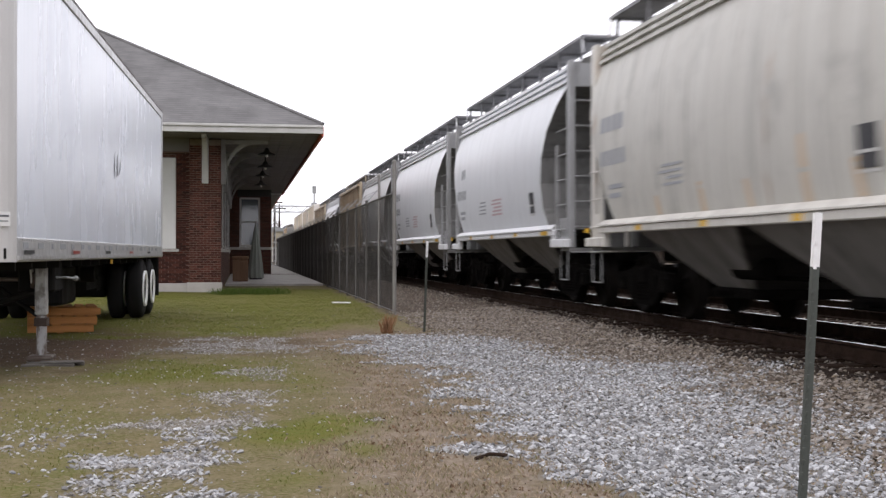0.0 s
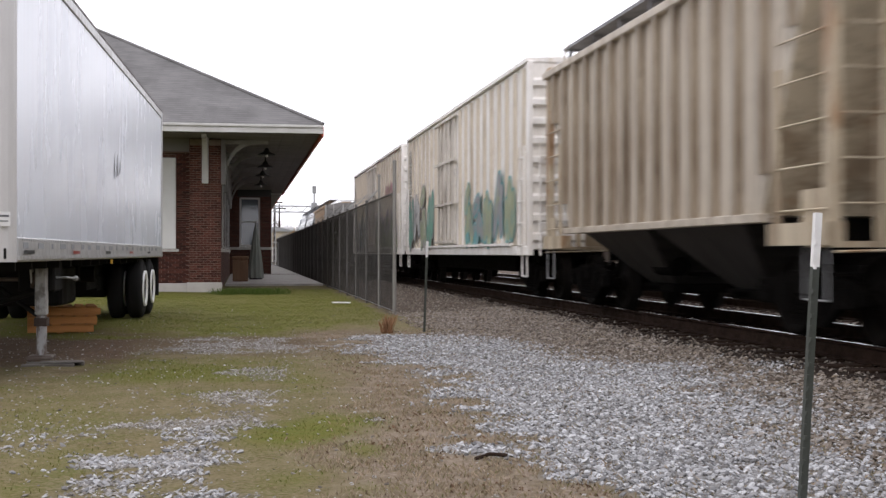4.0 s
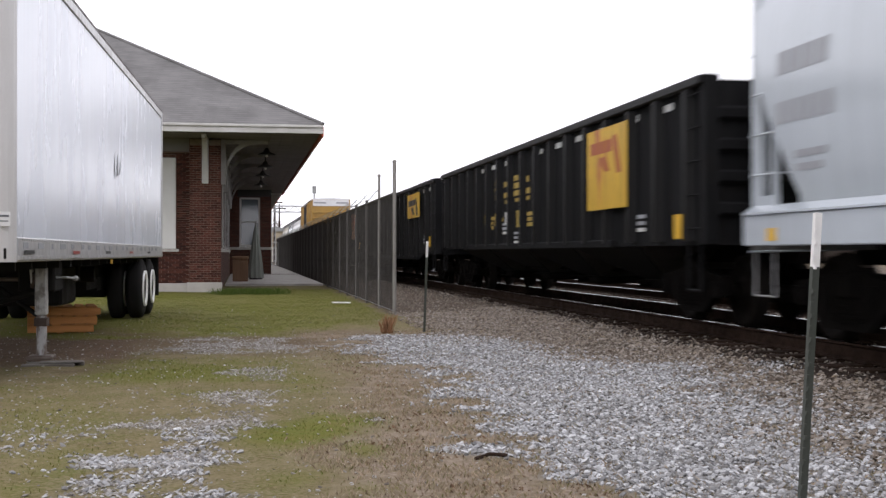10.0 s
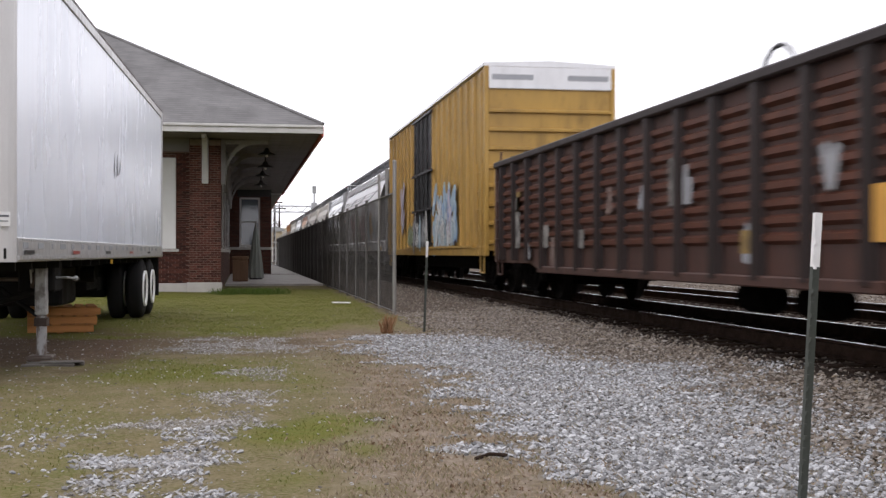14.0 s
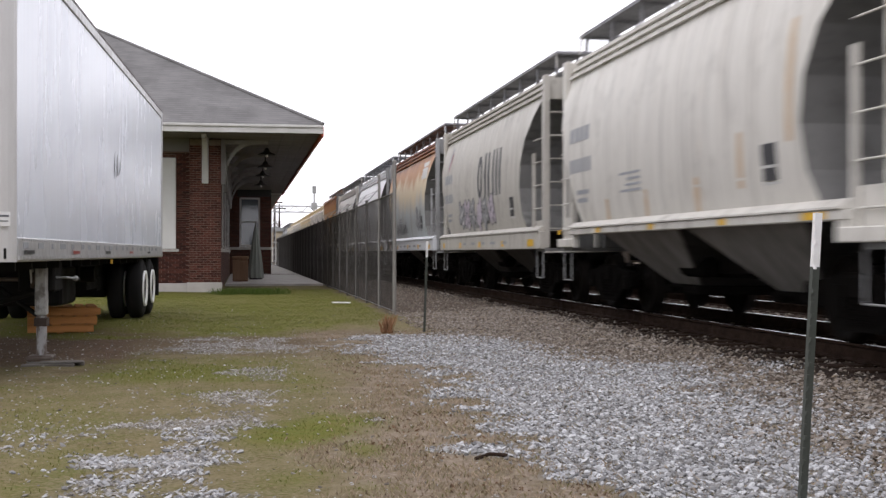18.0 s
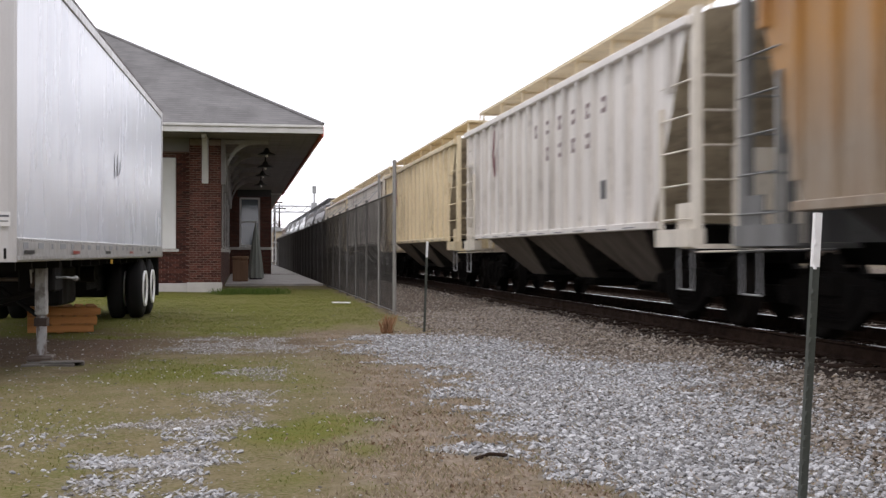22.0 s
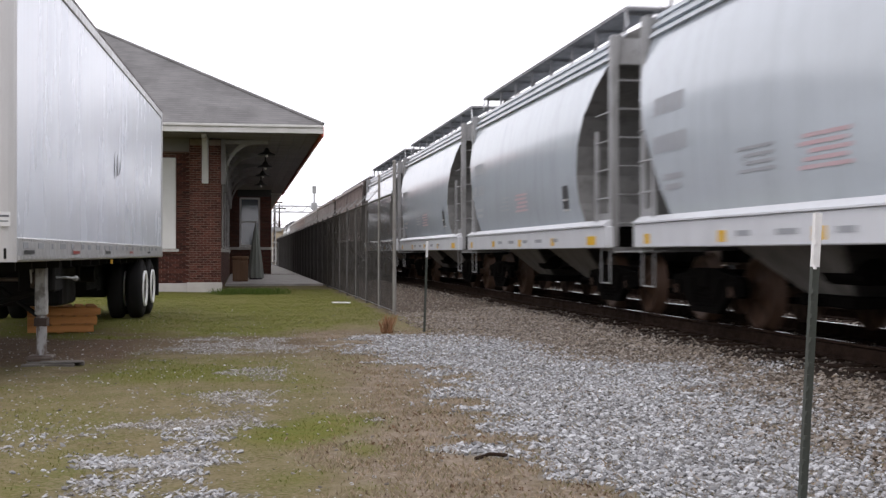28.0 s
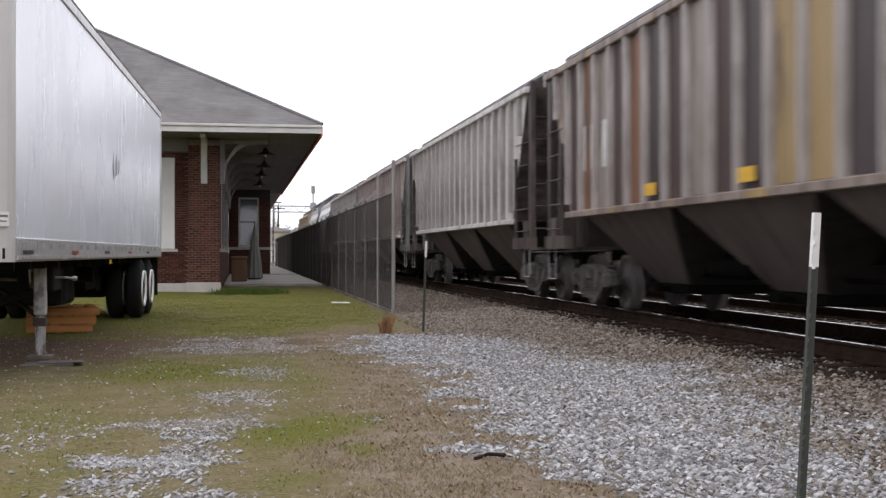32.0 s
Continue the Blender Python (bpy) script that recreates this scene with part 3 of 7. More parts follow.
def mesh_wire(width, height, gap, r):
    """Crossing wires, woven as flat three-sided rods."""
    vs, fs = [], []
    for sgn in (1, -1):
        k = -height
        while k < width:
            a, b = max(0.0, k), min(width, k + height)
            if b - a > 0.01:
                z0, z1 = (a - k, b - k) if sgn > 0 else (height - (a - k), height - (b - k))
                n = len(vs)
                for y, z in ((a, z0), (b, z1)):
                    vs += [(sgn * 0.002 - r, y, z), (sgn * 0.002 + r, y - 0.7 * r, z + 0.7 * r * sgn), (sgn * 0.002 + r, y + 0.7 * r, z - 0.7 * r * sgn)]
                fs += [(n, n + 1, n + 4, n + 3), (n + 1, n + 2, n + 5, n + 4), (n + 2, n, n + 3, n + 5)]
            k += gap
    return Geo().add(vs, fs)


def build_fence():
    f = thing("chain_link_fence", "tall chain link fence with barbed wire along the platform", "fence", at=pose(FENCE_X, FENCE_Y, 0.03))
    fabric = mesh_wire(FENCE_STEP, 2.38, 0.075, 0.0019).mesh("fabric", WIRE)
    post = Geo().tube((0, 0, -0.3), (0, 0, 2.46), 0.03, 10).disc((0, 0, 2.46), (0, 0, 1), [(0, 0.036), (0.03, 0.036), (0.05, 0.01)], 10).mesh("post", LINE_POST)
    arm = Geo().tube((0, 0, 2.46), (0.28, 0, 2.76), 0.012, 6).mesh("barbed_wire_arm", GALV)
    rail = Geo().tube((0, 0, 2.42), (0, FENCE_STEP, 2.42), 0.021, 8).mesh("top_rail", LINE_POST)
    low = Geo().tube((0, 0, 0.06), (0, FENCE_STEP, 0.06), 0.006, 5).mesh("tension_wire", GALV)
    for k in range(FENCE_N + 1):
        y = k * FENCE_STEP
        if k < 2:
            h = 3.03 if k == 0 else 2.92
            part("terminal_post", Geo().tube((0, 0, -0.3), (0, 0, h), 0.038 if k == 0 else 0.03, 12).disc((0, 0, h), (0, 0, 1), [(0, 0.042), (0.03, 0.042), (0.05, 0.01)], 12), FENCE_POST, f, "taller weathered end post", at=(0, y, 0))
        else:
            p = part("post", post, LINE_POST, f, at=(0, y, 0))
            part("barbed_wire_arm", arm, GALV, p)
        if k < FENCE_N:
            tagged(part("fabric", fabric, WIRE, f, at=(0, y, 0.04)), kind="stuff")
            part("top_rail", rail, LINE_POST, f, at=(0, y, 0))
            part("tension_wire", low, GALV, f, at=(0, y, 0))
    for i, (dx, dz) in enumerate(((0.09, 2.55), (0.18, 2.65), (0.27, 2.75))):
        part("barbed_wire", Geo().tube((dx, 2 * FENCE_STEP, dz), (dx, FENCE_N * FENCE_STEP, dz), 0.005, 4), GALV, f)
    part("tension_bar", Geo().box(-0.006, 0.006, 0.05, 0.07, 0.08, 2.4), GALV, f)
    return f


build_fence()

# ---- brick depot ----
def brick_mat(name, a, b, mortar, w, h, gap, sloped=False):
    m = bpy.data.materials.new(name)
    m.use_nodes = True
    nt, ln = m.node_tree.nodes, m.node_tree.links
    bs = nt["Principled BSDF"]
    bs.inputs["Roughness"].default_value = 0.9
    bs.inputs["Specular IOR Level"].default_value = 0.2
    tc, sp, cb, ad = (nt.new(k) for k in ("ShaderNodeTexCoord", "ShaderNodeSeparateXYZ", "ShaderNodeCombineXYZ", "ShaderNodeMath"))
    ln.new(tc.outputs["Object"], sp.inputs[0])
    ln.new(sp.outputs["X"], ad.inputs[0])
    ln.new(sp.outputs["Y"], ad.inputs[1])
    ln.new(ad.outputs[0], cb.inputs["X"])
    ln.new(sp.outputs["Z"], cb.inputs["Y"])
    bt = nt.new("ShaderNodeTexBrick")
    bt.inputs["Color1"].default_value, bt.inputs["Color2"].default_value, bt.inputs["Mortar"].default_value = (*a, 1), (*b, 1), (*mortar, 1)
    bt.inputs["Scale"].default_value = 1
    bt.inputs["Brick Width"].default_value, bt.inputs["Row Height"].default_value, bt.inputs["Mortar Size"].default_value = w, h, gap
    bt.inputs["Mortar Smooth"].default_value = 0.3
    ln.new(cb.outputs[0], bt.inputs["Vector"])
    no = nt.new("ShaderNodeTexNoise")
    no.inputs["Scale"].default_value, no.inputs["Detail"].default_value = 0.9, 6
    ln.new(tc.outputs["Object"], no.inputs["Vector"])
    mr = nt.new("ShaderNodeMapRange")
    mr.inputs["From Min"].default_value, mr.inputs["From Max"].default_value, mr.inputs["To Min"].default_value = 0.35, 0.7, 0.65
    ln.new(no.outputs["Fac"], mr.inputs["Value"])
    mx = nt.new("ShaderNodeMix")
    mx.data_type, mx.blend_type = "RGBA", "MULTIPLY"
    mx.inputs["Factor"].default_value = 0.8
    ln.new(bt.outputs["Color"], mx.inputs["A"])
    ln.new(mr.outputs["Result"], mx.inputs["B"])
    ln.new(mx.outputs["Result"], bs.inputs["Base Color"])
    bp = nt.new("ShaderNodeBump")
    bp.inputs["Strength"].default_value, bp.inputs["Distance"].default_value, bp.invert = 0.6, 0.01, True
    ln.new(bt.outputs["Fac"], bp.inputs["Height"])
    ln.new(bp.outputs["Normal"], bs.inputs["Normal"])
    return m


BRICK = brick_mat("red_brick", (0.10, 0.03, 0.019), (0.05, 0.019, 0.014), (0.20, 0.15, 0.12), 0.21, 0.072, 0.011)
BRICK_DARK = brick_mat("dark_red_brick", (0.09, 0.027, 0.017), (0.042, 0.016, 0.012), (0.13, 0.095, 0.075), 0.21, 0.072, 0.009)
SHINGLE = brick_mat("grey_asphalt_shingles", (0.20, 0.195, 0.193), (0.175, 0.171, 0.17), (0.135, 0.132, 0.132), 0.32, 0.075, 0.006)
TRIM = mat("cream_trim_paint", (0.50, 0.495, 0.475), (0.36, 0.35, 0.33), 0.6, (2, 2, 2), 0.6, 0, 0.1)
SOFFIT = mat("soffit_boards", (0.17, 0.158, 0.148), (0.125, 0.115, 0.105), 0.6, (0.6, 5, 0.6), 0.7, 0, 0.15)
# Trim colour darkened for the brackets in the shade of the eaves.
TRIM_SHADED = mat("shaded_trim_paint", (0.29, 0.28, 0.265), (0.19, 0.18, 0.17), 0.6, (2, 2, 2), 0.7, 0, 0.1)
FASCIA_RED = mat("red_brown_fascia", (0.50, 0.10, 0.05), (0.34, 0.07, 0.04), 0.6, (2, 2, 2), 0.6, 0, 0.1)
BOARD_WHITE = mat("white_window_board", (0.62, 0.62, 0.60), (0.52, 0.52, 0.5), 0.6, (1.2, 1.2, 1.2), 0.6, 0, 0.06)
DARK_IRON = mat("dark_iron", (0.03, 0.028, 0.027), (0.05, 0.045, 0.04), 0.5, (5, 5, 5), 0.6, 0.2, 0.1)
MORTAR = mat("pale_mortar", (0.21, 0.165, 0.13), (0.12, 0.085, 0.065), 0.6, (5, 5, 5), 0.9, 0, 0.2)
BRICK_PIECE = mat("red_brick_piece", (0.088, 0.032, 0.023), (0.048, 0.02, 0.016), 0.7, (3, 3, 6), 0.9, 0, 0.3, 40, rand=0.45, spec=0.2)
BRICK_ISLAND = island("red_brick_walling", [(0.09, 0.031, 0.021), (0.045, 0.019, 0.015), (0.115, 0.043, 0.029), (0.062, 0.024, 0.018), (0.032, 0.016, 0.013)], 0.9, 0.3)
GLASS = bpy.data.materials.new("window_glass")
GLASS.use_nodes = True
GLASS.node_tree.nodes["Principled BSDF"].inputs["Base Color"].default_value = (0.10, 0.12, 0.13, 1)
GLASS.node_tree.nodes["Principled BSDF"].inputs["Roughness"].default_value = 0.06
GLASS.node_tree.nodes["Principled BSDF"].inputs["Specular IOR Level"].default_value = 0.9

WALL_Y, WALL_X, EAVE_X, EAVE_Y, EAVE_Z = 38.0, -0.70, 2.36, 35.5, 5.08
BACK_Y, ROOF_L = 69.0, -19.6


def build_depot():
    d = thing("depot_building", "old red brick railway depot with a wide hipped shingle roof", "building", kind="")
    part("front_wall", Geo().box(-16.6, -3.45, WALL_Y, WALL_Y + 0.35, 0.3, 4.86).box(-2.06, WALL_X, WALL_Y, WALL_Y + 0.35, 0.3, 4.86).box(-3.45, -2.06, WALL_Y, WALL_Y + 0.35, 0.3, 1.36)
         .box(-3.45, -2.06, WALL_Y, WALL_Y + 0.35, 4.24, 4.86), BRICK, d)
    part("front_base", Geo().box(-16.6, -1.7, WALL_Y - 0.05, WALL_Y + 0.3, -0.3, 0.3, 0.02), CONCRETE, d, "grey stone base course")
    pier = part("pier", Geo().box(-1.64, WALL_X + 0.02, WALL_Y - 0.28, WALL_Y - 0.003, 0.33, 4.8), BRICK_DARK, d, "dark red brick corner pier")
    part("mortar_bed", Geo().box(-1.632, WALL_X + 0.012, WALL_Y - 0.284, WALL_Y - 0.281, 0.34, 4.79), MORTAR, pier, "pale weathered mortar")
    laid = [Geo().box(-w / 2, w / 2, -0.011, 0.0, 0.0, 0.062, 0.004).mesh("brick", BRICK_PIECE) for w in (0.203, 0.098)]
    course, row = 0.0735, 0
    while 0.34 + (row + 1) * course < 4.62:
        x = -1.632
        cells = [1, 0, 0, 0, 0] if row % 2 else [0, 0, 0, 0, 1]
        for c in cells:
            w = (0.203, 0.098)[c]
            part("brick", laid[c], None, pier, at=(x + w / 2 + 0.004, WALL_Y - 0.2845, 0.345 + row * course))
            x += w + 0.0105
        row += 1
    walling = Geo()
    for row in range(int((4.4 - 0.32) / course)):
        z = 0.32 + row * course
        if 1.19 < z < 1.34:
            continue
        x = -1.66 - (0.1 if row % 2 else 0)
        while x > (-3.6 if z < 1.2 else -2.15):
            a, b = max(x - 0.203, -3.6 if z < 1.2 else -2.055), x
            if b - a > 0.03:
                walling.box(a, b, WALL_Y - 0.014, WALL_Y - 0.0035, z, z + 0.062, 0.003)
            x -= 0.2135
    tagged(part("bricks", walling, BRICK_ISLAND, d, "weathered red bricks"), kind="stuff")
    part("pier_plinth", Geo().box(-1.72, WALL_X + 0.06, WALL_Y - 0.4, WALL_Y - 0.055, -0.2, 0.33, 0.02), CONCRETE, d, "pale stone plinth")
    part("string_course", Geo().box(-16.6, -1.66, WALL_Y - 0.05, WALL_Y - 0.003, 1.22, 1.34), BRICK_DARK, d)
    w = part("window_boarding", Geo().box(-3.44, -2.07, WALL_Y + 0.03, WALL_Y + 0.09, 1.38, 4.23, 0.01), BOARD_WHITE, d, "tall window closed with white boards")
    part("window_sill", Geo().box(-3.55, -1.98, WALL_Y - 0.08, WALL_Y + 0.03, 1.29, 1.375), CONCRETE, w)
    part("board_seam", Geo().box(-2.77, -2.74, WALL_Y + 0.02, WALL_Y + 0.028, 1.4, 4.2), TRIM, w)
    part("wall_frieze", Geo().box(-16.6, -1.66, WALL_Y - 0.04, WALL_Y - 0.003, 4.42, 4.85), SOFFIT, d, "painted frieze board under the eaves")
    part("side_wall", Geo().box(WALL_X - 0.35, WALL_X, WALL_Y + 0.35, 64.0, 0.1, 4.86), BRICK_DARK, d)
    part("side_sill_band", Geo().box(WALL_X, WALL_X + 0.05, WALL_Y + 0.05, 63.99, 1.28, 1.40), CONCRETE, d, "pale stone sill band")
    for k in range(4):
        y = 41.5 + k * 5.6
        v = part("side_window", Geo().box(WALL_X + 0.002, WALL_X + 0.05, y - 0.6, y + 0.6, 1.42, 4.1), TRIM, d, "tall narrow window with cream frame")
        part("pane", Geo().box(WALL_X + 0.05, WALL_X + 0.055, y - 0.5, y + 0.5, 1.52, 4.0), GLASS, v)
    # bay that juts out on the platform
    bx0, bx1, by = WALL_X + 0.003, 1.49, 64.0
    wx0, wx1 = -0.18, 0.90
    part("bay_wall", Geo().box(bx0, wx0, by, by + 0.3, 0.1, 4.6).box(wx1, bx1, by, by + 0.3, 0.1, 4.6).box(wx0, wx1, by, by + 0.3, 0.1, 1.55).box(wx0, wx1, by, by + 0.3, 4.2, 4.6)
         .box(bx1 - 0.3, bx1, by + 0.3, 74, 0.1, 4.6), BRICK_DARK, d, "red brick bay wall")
    part("bay_sill_band", Geo().box(bx0, bx1 + 0.04, by - 0.06, by - 0.003, 1.42, 1.56), CONCRETE, d, "pale stone sill band")
    b = part("bay_window", Geo().box(wx0, wx0 + 0.1, by + 0.02, by + 0.12, 1.57, 4.2).box(wx1 - 0.1, wx1, by + 0.02, by + 0.12, 1.57, 4.2).box(wx0 + 0.1, wx1 - 0.1, by + 0.02, by + 0.12, 4.1, 4.2)
             .box(wx0 + 0.1, wx1 - 0.1, by + 0.02, by + 0.12, 1.57, 1.68).box(wx0 + 0.1, wx1 - 0.1, by + 0.02, by + 0.12, 2.86, 2.94), TRIM, d, "cream sash window frame")
    part("pane", Geo().box(wx0 + 0.1, wx1 - 0.1, by + 0.06, by + 0.07, 1.68, 2.86), GLASS, b)
    part("pane", Geo().box(wx0 + 0.1, wx1 - 0.1, by + 0.06, by + 0.07, 2.94, 4.1), GLASS, b)
    part("bay_lintel", Geo().box(wx0 - 0.1, bx1, by - 0.03, by - 0.003, 4.25, 4.62), DARK_IRON, d)
    # roof: hipped, on wide eaves
    h, half = 0.536, (EAVE_X - ROOF_L) / 2
    rx, rz = EAVE_X - half, EAVE_Z + 0.536 * half
    y1 = BACK_Y + 3
    e = [(EAVE_X, EAVE_Y), (ROOF_L, EAVE_Y), (ROOF_L, y1), (EAVE_X, y1)]
    vs = [(x, y, EAVE_Z) for x, y in e] + [(rx, EAVE_Y + half, rz), (rx, y1 - half, rz)] + [(x, y, EAVE_Z - 0.05) for x, y in e]
    part("roof", Geo().add(vs, [(0, 1, 4), (1, 2, 5, 4), (2, 3, 5), (3, 0, 4, 5), (0, 6, 7, 1), (1, 7, 8, 2), (2, 8, 9, 3), (3, 9, 6, 0), (9, 8, 7, 6)]), SHINGLE, d, "grey asphalt shingle hip roof")
    part("hip_cap", Geo().tube((EAVE_X, EAVE_Y, EAVE_Z + 0.01), (rx, EAVE_Y + half, rz + 0.01), 0.06, 6), SHINGLE, d)
    part("front_fascia", Geo().box(ROOF_L, EAVE_X, EAVE_Y + 0.003, EAVE_Y + 0.04, EAVE_Z - 0.27, EAVE_Z - 0.053), TRIM, d, "weathered cream fascia board")
    part("front_gutter", Geo().box(ROOF_L, EAVE_X, EAVE_Y - 0.05, EAVE_Y, EAVE_Z - 0.1, EAVE_Z - 0.02, 0.01), TRIM, d)
    part("side_fascia", Geo().box(EAVE_X - 0.04, EAVE_X + 0.02, EAVE_Y + 0.045, y1, EAVE_Z - 0.34, EAVE_Z - 0.053), FASCIA_RED, d, "red-brown painted fascia board")
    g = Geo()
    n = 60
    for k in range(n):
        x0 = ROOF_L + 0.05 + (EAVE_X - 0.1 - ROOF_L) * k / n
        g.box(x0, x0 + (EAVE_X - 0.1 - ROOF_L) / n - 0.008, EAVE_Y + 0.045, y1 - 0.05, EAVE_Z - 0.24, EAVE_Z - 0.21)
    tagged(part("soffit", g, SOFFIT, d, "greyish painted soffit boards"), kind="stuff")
    # eave brackets: upright strut on the wall and a curved brace
    def bracket(x, y, along):
        g2 = Geo().box(-0.1, 0.1, -0.02, 0.16, 3.40, 4.86, 0.015)
        pts = [(0.16 + 0.95 * (1 - math.cos(a)), 3.55 + 1.15 * math.sin(a)) for a in (math.pi / 2 * i / 7 for i in range(8))]
        g2.slab([(p, q) for p, q in pts] + [(p - 0.02, q + 0.16) for p, q in reversed(pts)], "x", -0.06, 0.06)
        g2.box(-0.07, 0.07, 0.16, 1.5, 4.70, 4.82)
        o = part("eave_bracket", g2, TRIM_SHADED if along else TRIM, d, "curved timber bracket in a shaded trim colour" if along else "cream painted curved timber bracket")
        o.matrix_local = pose(x, y, 0, 0, 0, -90 if along else 180)
        return o
    bracket(-1.16, WALL_Y - 0.285, False)
    for y in (WALL_Y + 0.2, 43.2, 48.4, 53.6, 58.8):
        bracket(WALL_X + 0.003, y, True)
    for x in (-5.5, -9.5, -13.5):
        bracket(x, WALL_Y - 0.045, False)
    # lower platform canopy behind the main roof
    cz = 4.85
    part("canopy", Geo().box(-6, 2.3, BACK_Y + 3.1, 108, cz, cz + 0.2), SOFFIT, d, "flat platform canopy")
    part("canopy_fascia", Geo().box(-6, 2.34, BACK_Y + 3.03, BACK_Y + 3.095, cz - 0.1, cz + 0.28), BOARD_WHITE, d, "white painted canopy fascia")
    part("canopy_side_fascia", Geo().box(2.3, 2.34, BACK_Y + 3.1, 108, cz - 0.05, cz + 0.25), FASCIA_RED, d)
    part("rear_walls", Geo().box(-16.6, -16.25, WALL_Y + 0.36, 66, 0, 4.86).box(-16.6, -1.1, 65.6, 66, 0, 4.86), BRICK, d)
    return d


build_depot()


def hanging_lamp(x, y, z):
    l = thing("hanging_lamp", "dark metal lamp hanging under the depot eaves", "lamp", "lamps under the eaves", at=pose(x, y, z))
    part("stem", Geo().tube((0, 0, 0.1), (0, 0, EAVE_Z - 0.235 - z), 0.025, 8), DARK_IRON, l)
    part("shade", Geo().disc((0, 0, 0), (0, 0, 1), [(-0.02, 0.30), (0.0, 0.31), (0.08, 0.12), (0.2, 0.06)], 18), DARK_IRON, l, "wide enamelled shade")
    part("bulb", Geo().disc((0, 0, -0.1), (0, 0, 1), [(0, 0.02), (0.03, 0.05), (0.08, 0.04)], 10), WHITE, l)


for y, z in ((41.0, 4.62), (43.3, 4.35), (49.3, 4.42), (53.9, 4.3)):
    hanging_lamp(0.8, y, z)

plat = thing("platform", "worn concrete platform slab beside the depot", "platform", kind="structure")
for k in range(11):
    y0 = 44.0 + k * 6
    part("slab", Geo().box(WALL_X + 0.06, 2.92, y0, y0 + 5.985, -0.3, 0.12 + 0.012 * (k > 2) + 0.004 * (k % 2), 0.01), CONCRETE, plat)
solid("platform_joint_strip", Geo().box(0.3, 2.9, 62.5, 62.8, 0.13, 0.145), TIE, "dark strip across the platform slab", "trim", kind="structure")

UMB = mat("grey_green_canvas", (0.22, 0.235, 0.21), (0.15, 0.16, 0.145), 0.6, (5, 5, 1), 0.85, 0, 0.2)
u = thing("patio_umbrella", "folded grey-green canvas umbrella standing on the platform", "umbrella", at=pose(0.54, 51, 0.135))
fold = []
for z, rad in ((0.06, 0.36), (0.6, 0.31), (1.2, 0.23), (1.9, 0.12), (2.35, 0.03)):
    fold.append([(math.cos(6.283 * i / 20) * rad * (1 if i % 2 else 0.86), math.sin(6.283 * i / 20) * rad * (1 if i % 2 else 0.86), z) for i in range(20)])
part("canopy", Geo().loft(fold, True), UMB, u)
part("pole", Geo().tube((0, 0, 0.05), (0, 0, 2.45), 0.022, 8), DARK_IRON, u)
part("base", Geo().disc((0, 0, 0), (0, 0, 1), [(0, 0.28), (0.05, 0.28), (0.08, 0.1)], 18), DARK_IRON, u)
BIN = mat("brown_bin_wood", (0.20, 0.11, 0.06), (0.13, 0.075, 0.045), 0.6, (8, 8, 1.5), 0.75, 0, 0.15)
b = thing("litter_bin", "brown slatted litter bin beside the depot wall", "bin", at=pose(-0.1, 47.5, 0.13))
part("body", Geo().box(-0.30, 0.30, -0.28, 0.28, 0.0, 0.85, 0.03), BIN, b)
part("lid", Geo().box(-0.33, 0.33, -0.31, 0.31, 0.853, 1.0, 0.04), BIN, b)
for k in range(7):
    part("slat", Geo().box(-0.29 + k * 0.083, -0.215 + k * 0.083, -0.295, -0.282, 0.05, 0.82), BIN, b)
solid("weathered_plank", Geo().box(-0.22, 0.22, -0.05, 0.05, 0, 0.03, 0.006), WHITE, "short pale weathered plank lying on grass", "plank", at=pose(2.3, 28.1, 0.06, 0, 0, -20))
solid("stick", Geo().path([(-0.1, 0, 0), (0.0, 0.02, 0.02), (0.1, -0.01, 0.01)], 0.012), TIE, "dark broken stick lying on gravel", "stick", at=pose(1.44, 6.84, 0.045, 0, 0, 12))

# ---- parked semi trailer ----
SHEET = mat("white_trailer_sheet", (0.78, 0.82, 0.89), (0.72, 0.76, 0.84), 0.6, (1, 1.2, 0.5), 0.27, 0.0, 0.0, 14, (0.38, 0.68), spread=0.03, spec=0.6, rvar=0.04)


def rippled(m):
    """Thin sheet that has buckled into upright waves, seen in its reflections."""
    nt, ln = m.node_tree.nodes, m.node_tree.links
    tc, mp, no, bp = nt.new("ShaderNodeTexCoord"), nt.new("ShaderNodeMapping"), nt.new("ShaderNodeTexNoise"), nt.new("ShaderNodeBump")
    mp.inputs["Scale"].default_value = (0.2, 2.6, 0.16)
    no.inputs["Scale"].default_value, no.inputs["Detail"].default_value = 1.0, 4
    bp.inputs["Strength"].default_value, bp.inputs["Distance"].default_value = 0.22, 0.05
    ln.new(tc.outputs["Object"], mp.inputs["Vector"])
    ln.new(mp.outputs["Vector"], no.inputs["Vector"])
    ln.new(no.outputs["Fac"], bp.inputs["Height"])
    ln.new(bp.outputs["Normal"], nt["Principled BSDF"].inputs["Normal"])


rippled(SHEET)
ALU = mat("aluminium_rail", (0.58, 0.58, 0.58), (0.42, 0.41, 0.40), 0.6, (2, 9, 2), 0.45, 0.6, 0.06)
NOSE = mat("greyed_white_nose", (0.60, 0.59, 0.58), (0.50, 0.485, 0.47), 0.6, (3, 3, 0.7), 0.5, 0, 0.05)
FRAME_BLACK = mat("chassis_black", (0.009, 0.009, 0.0085), (0.018, 0.015, 0.013), 0.6, (4, 4, 4), 0.85, 0, 0.2, spec=0.15)
LEG_PAINT = mat("chipped_grey_leg", (0.42, 0.42, 0.41), (0.10, 0.085, 0.07), 0.8, (7, 7, 5), 0.65, 0, 0.2, 40, (0.5, 0.62))
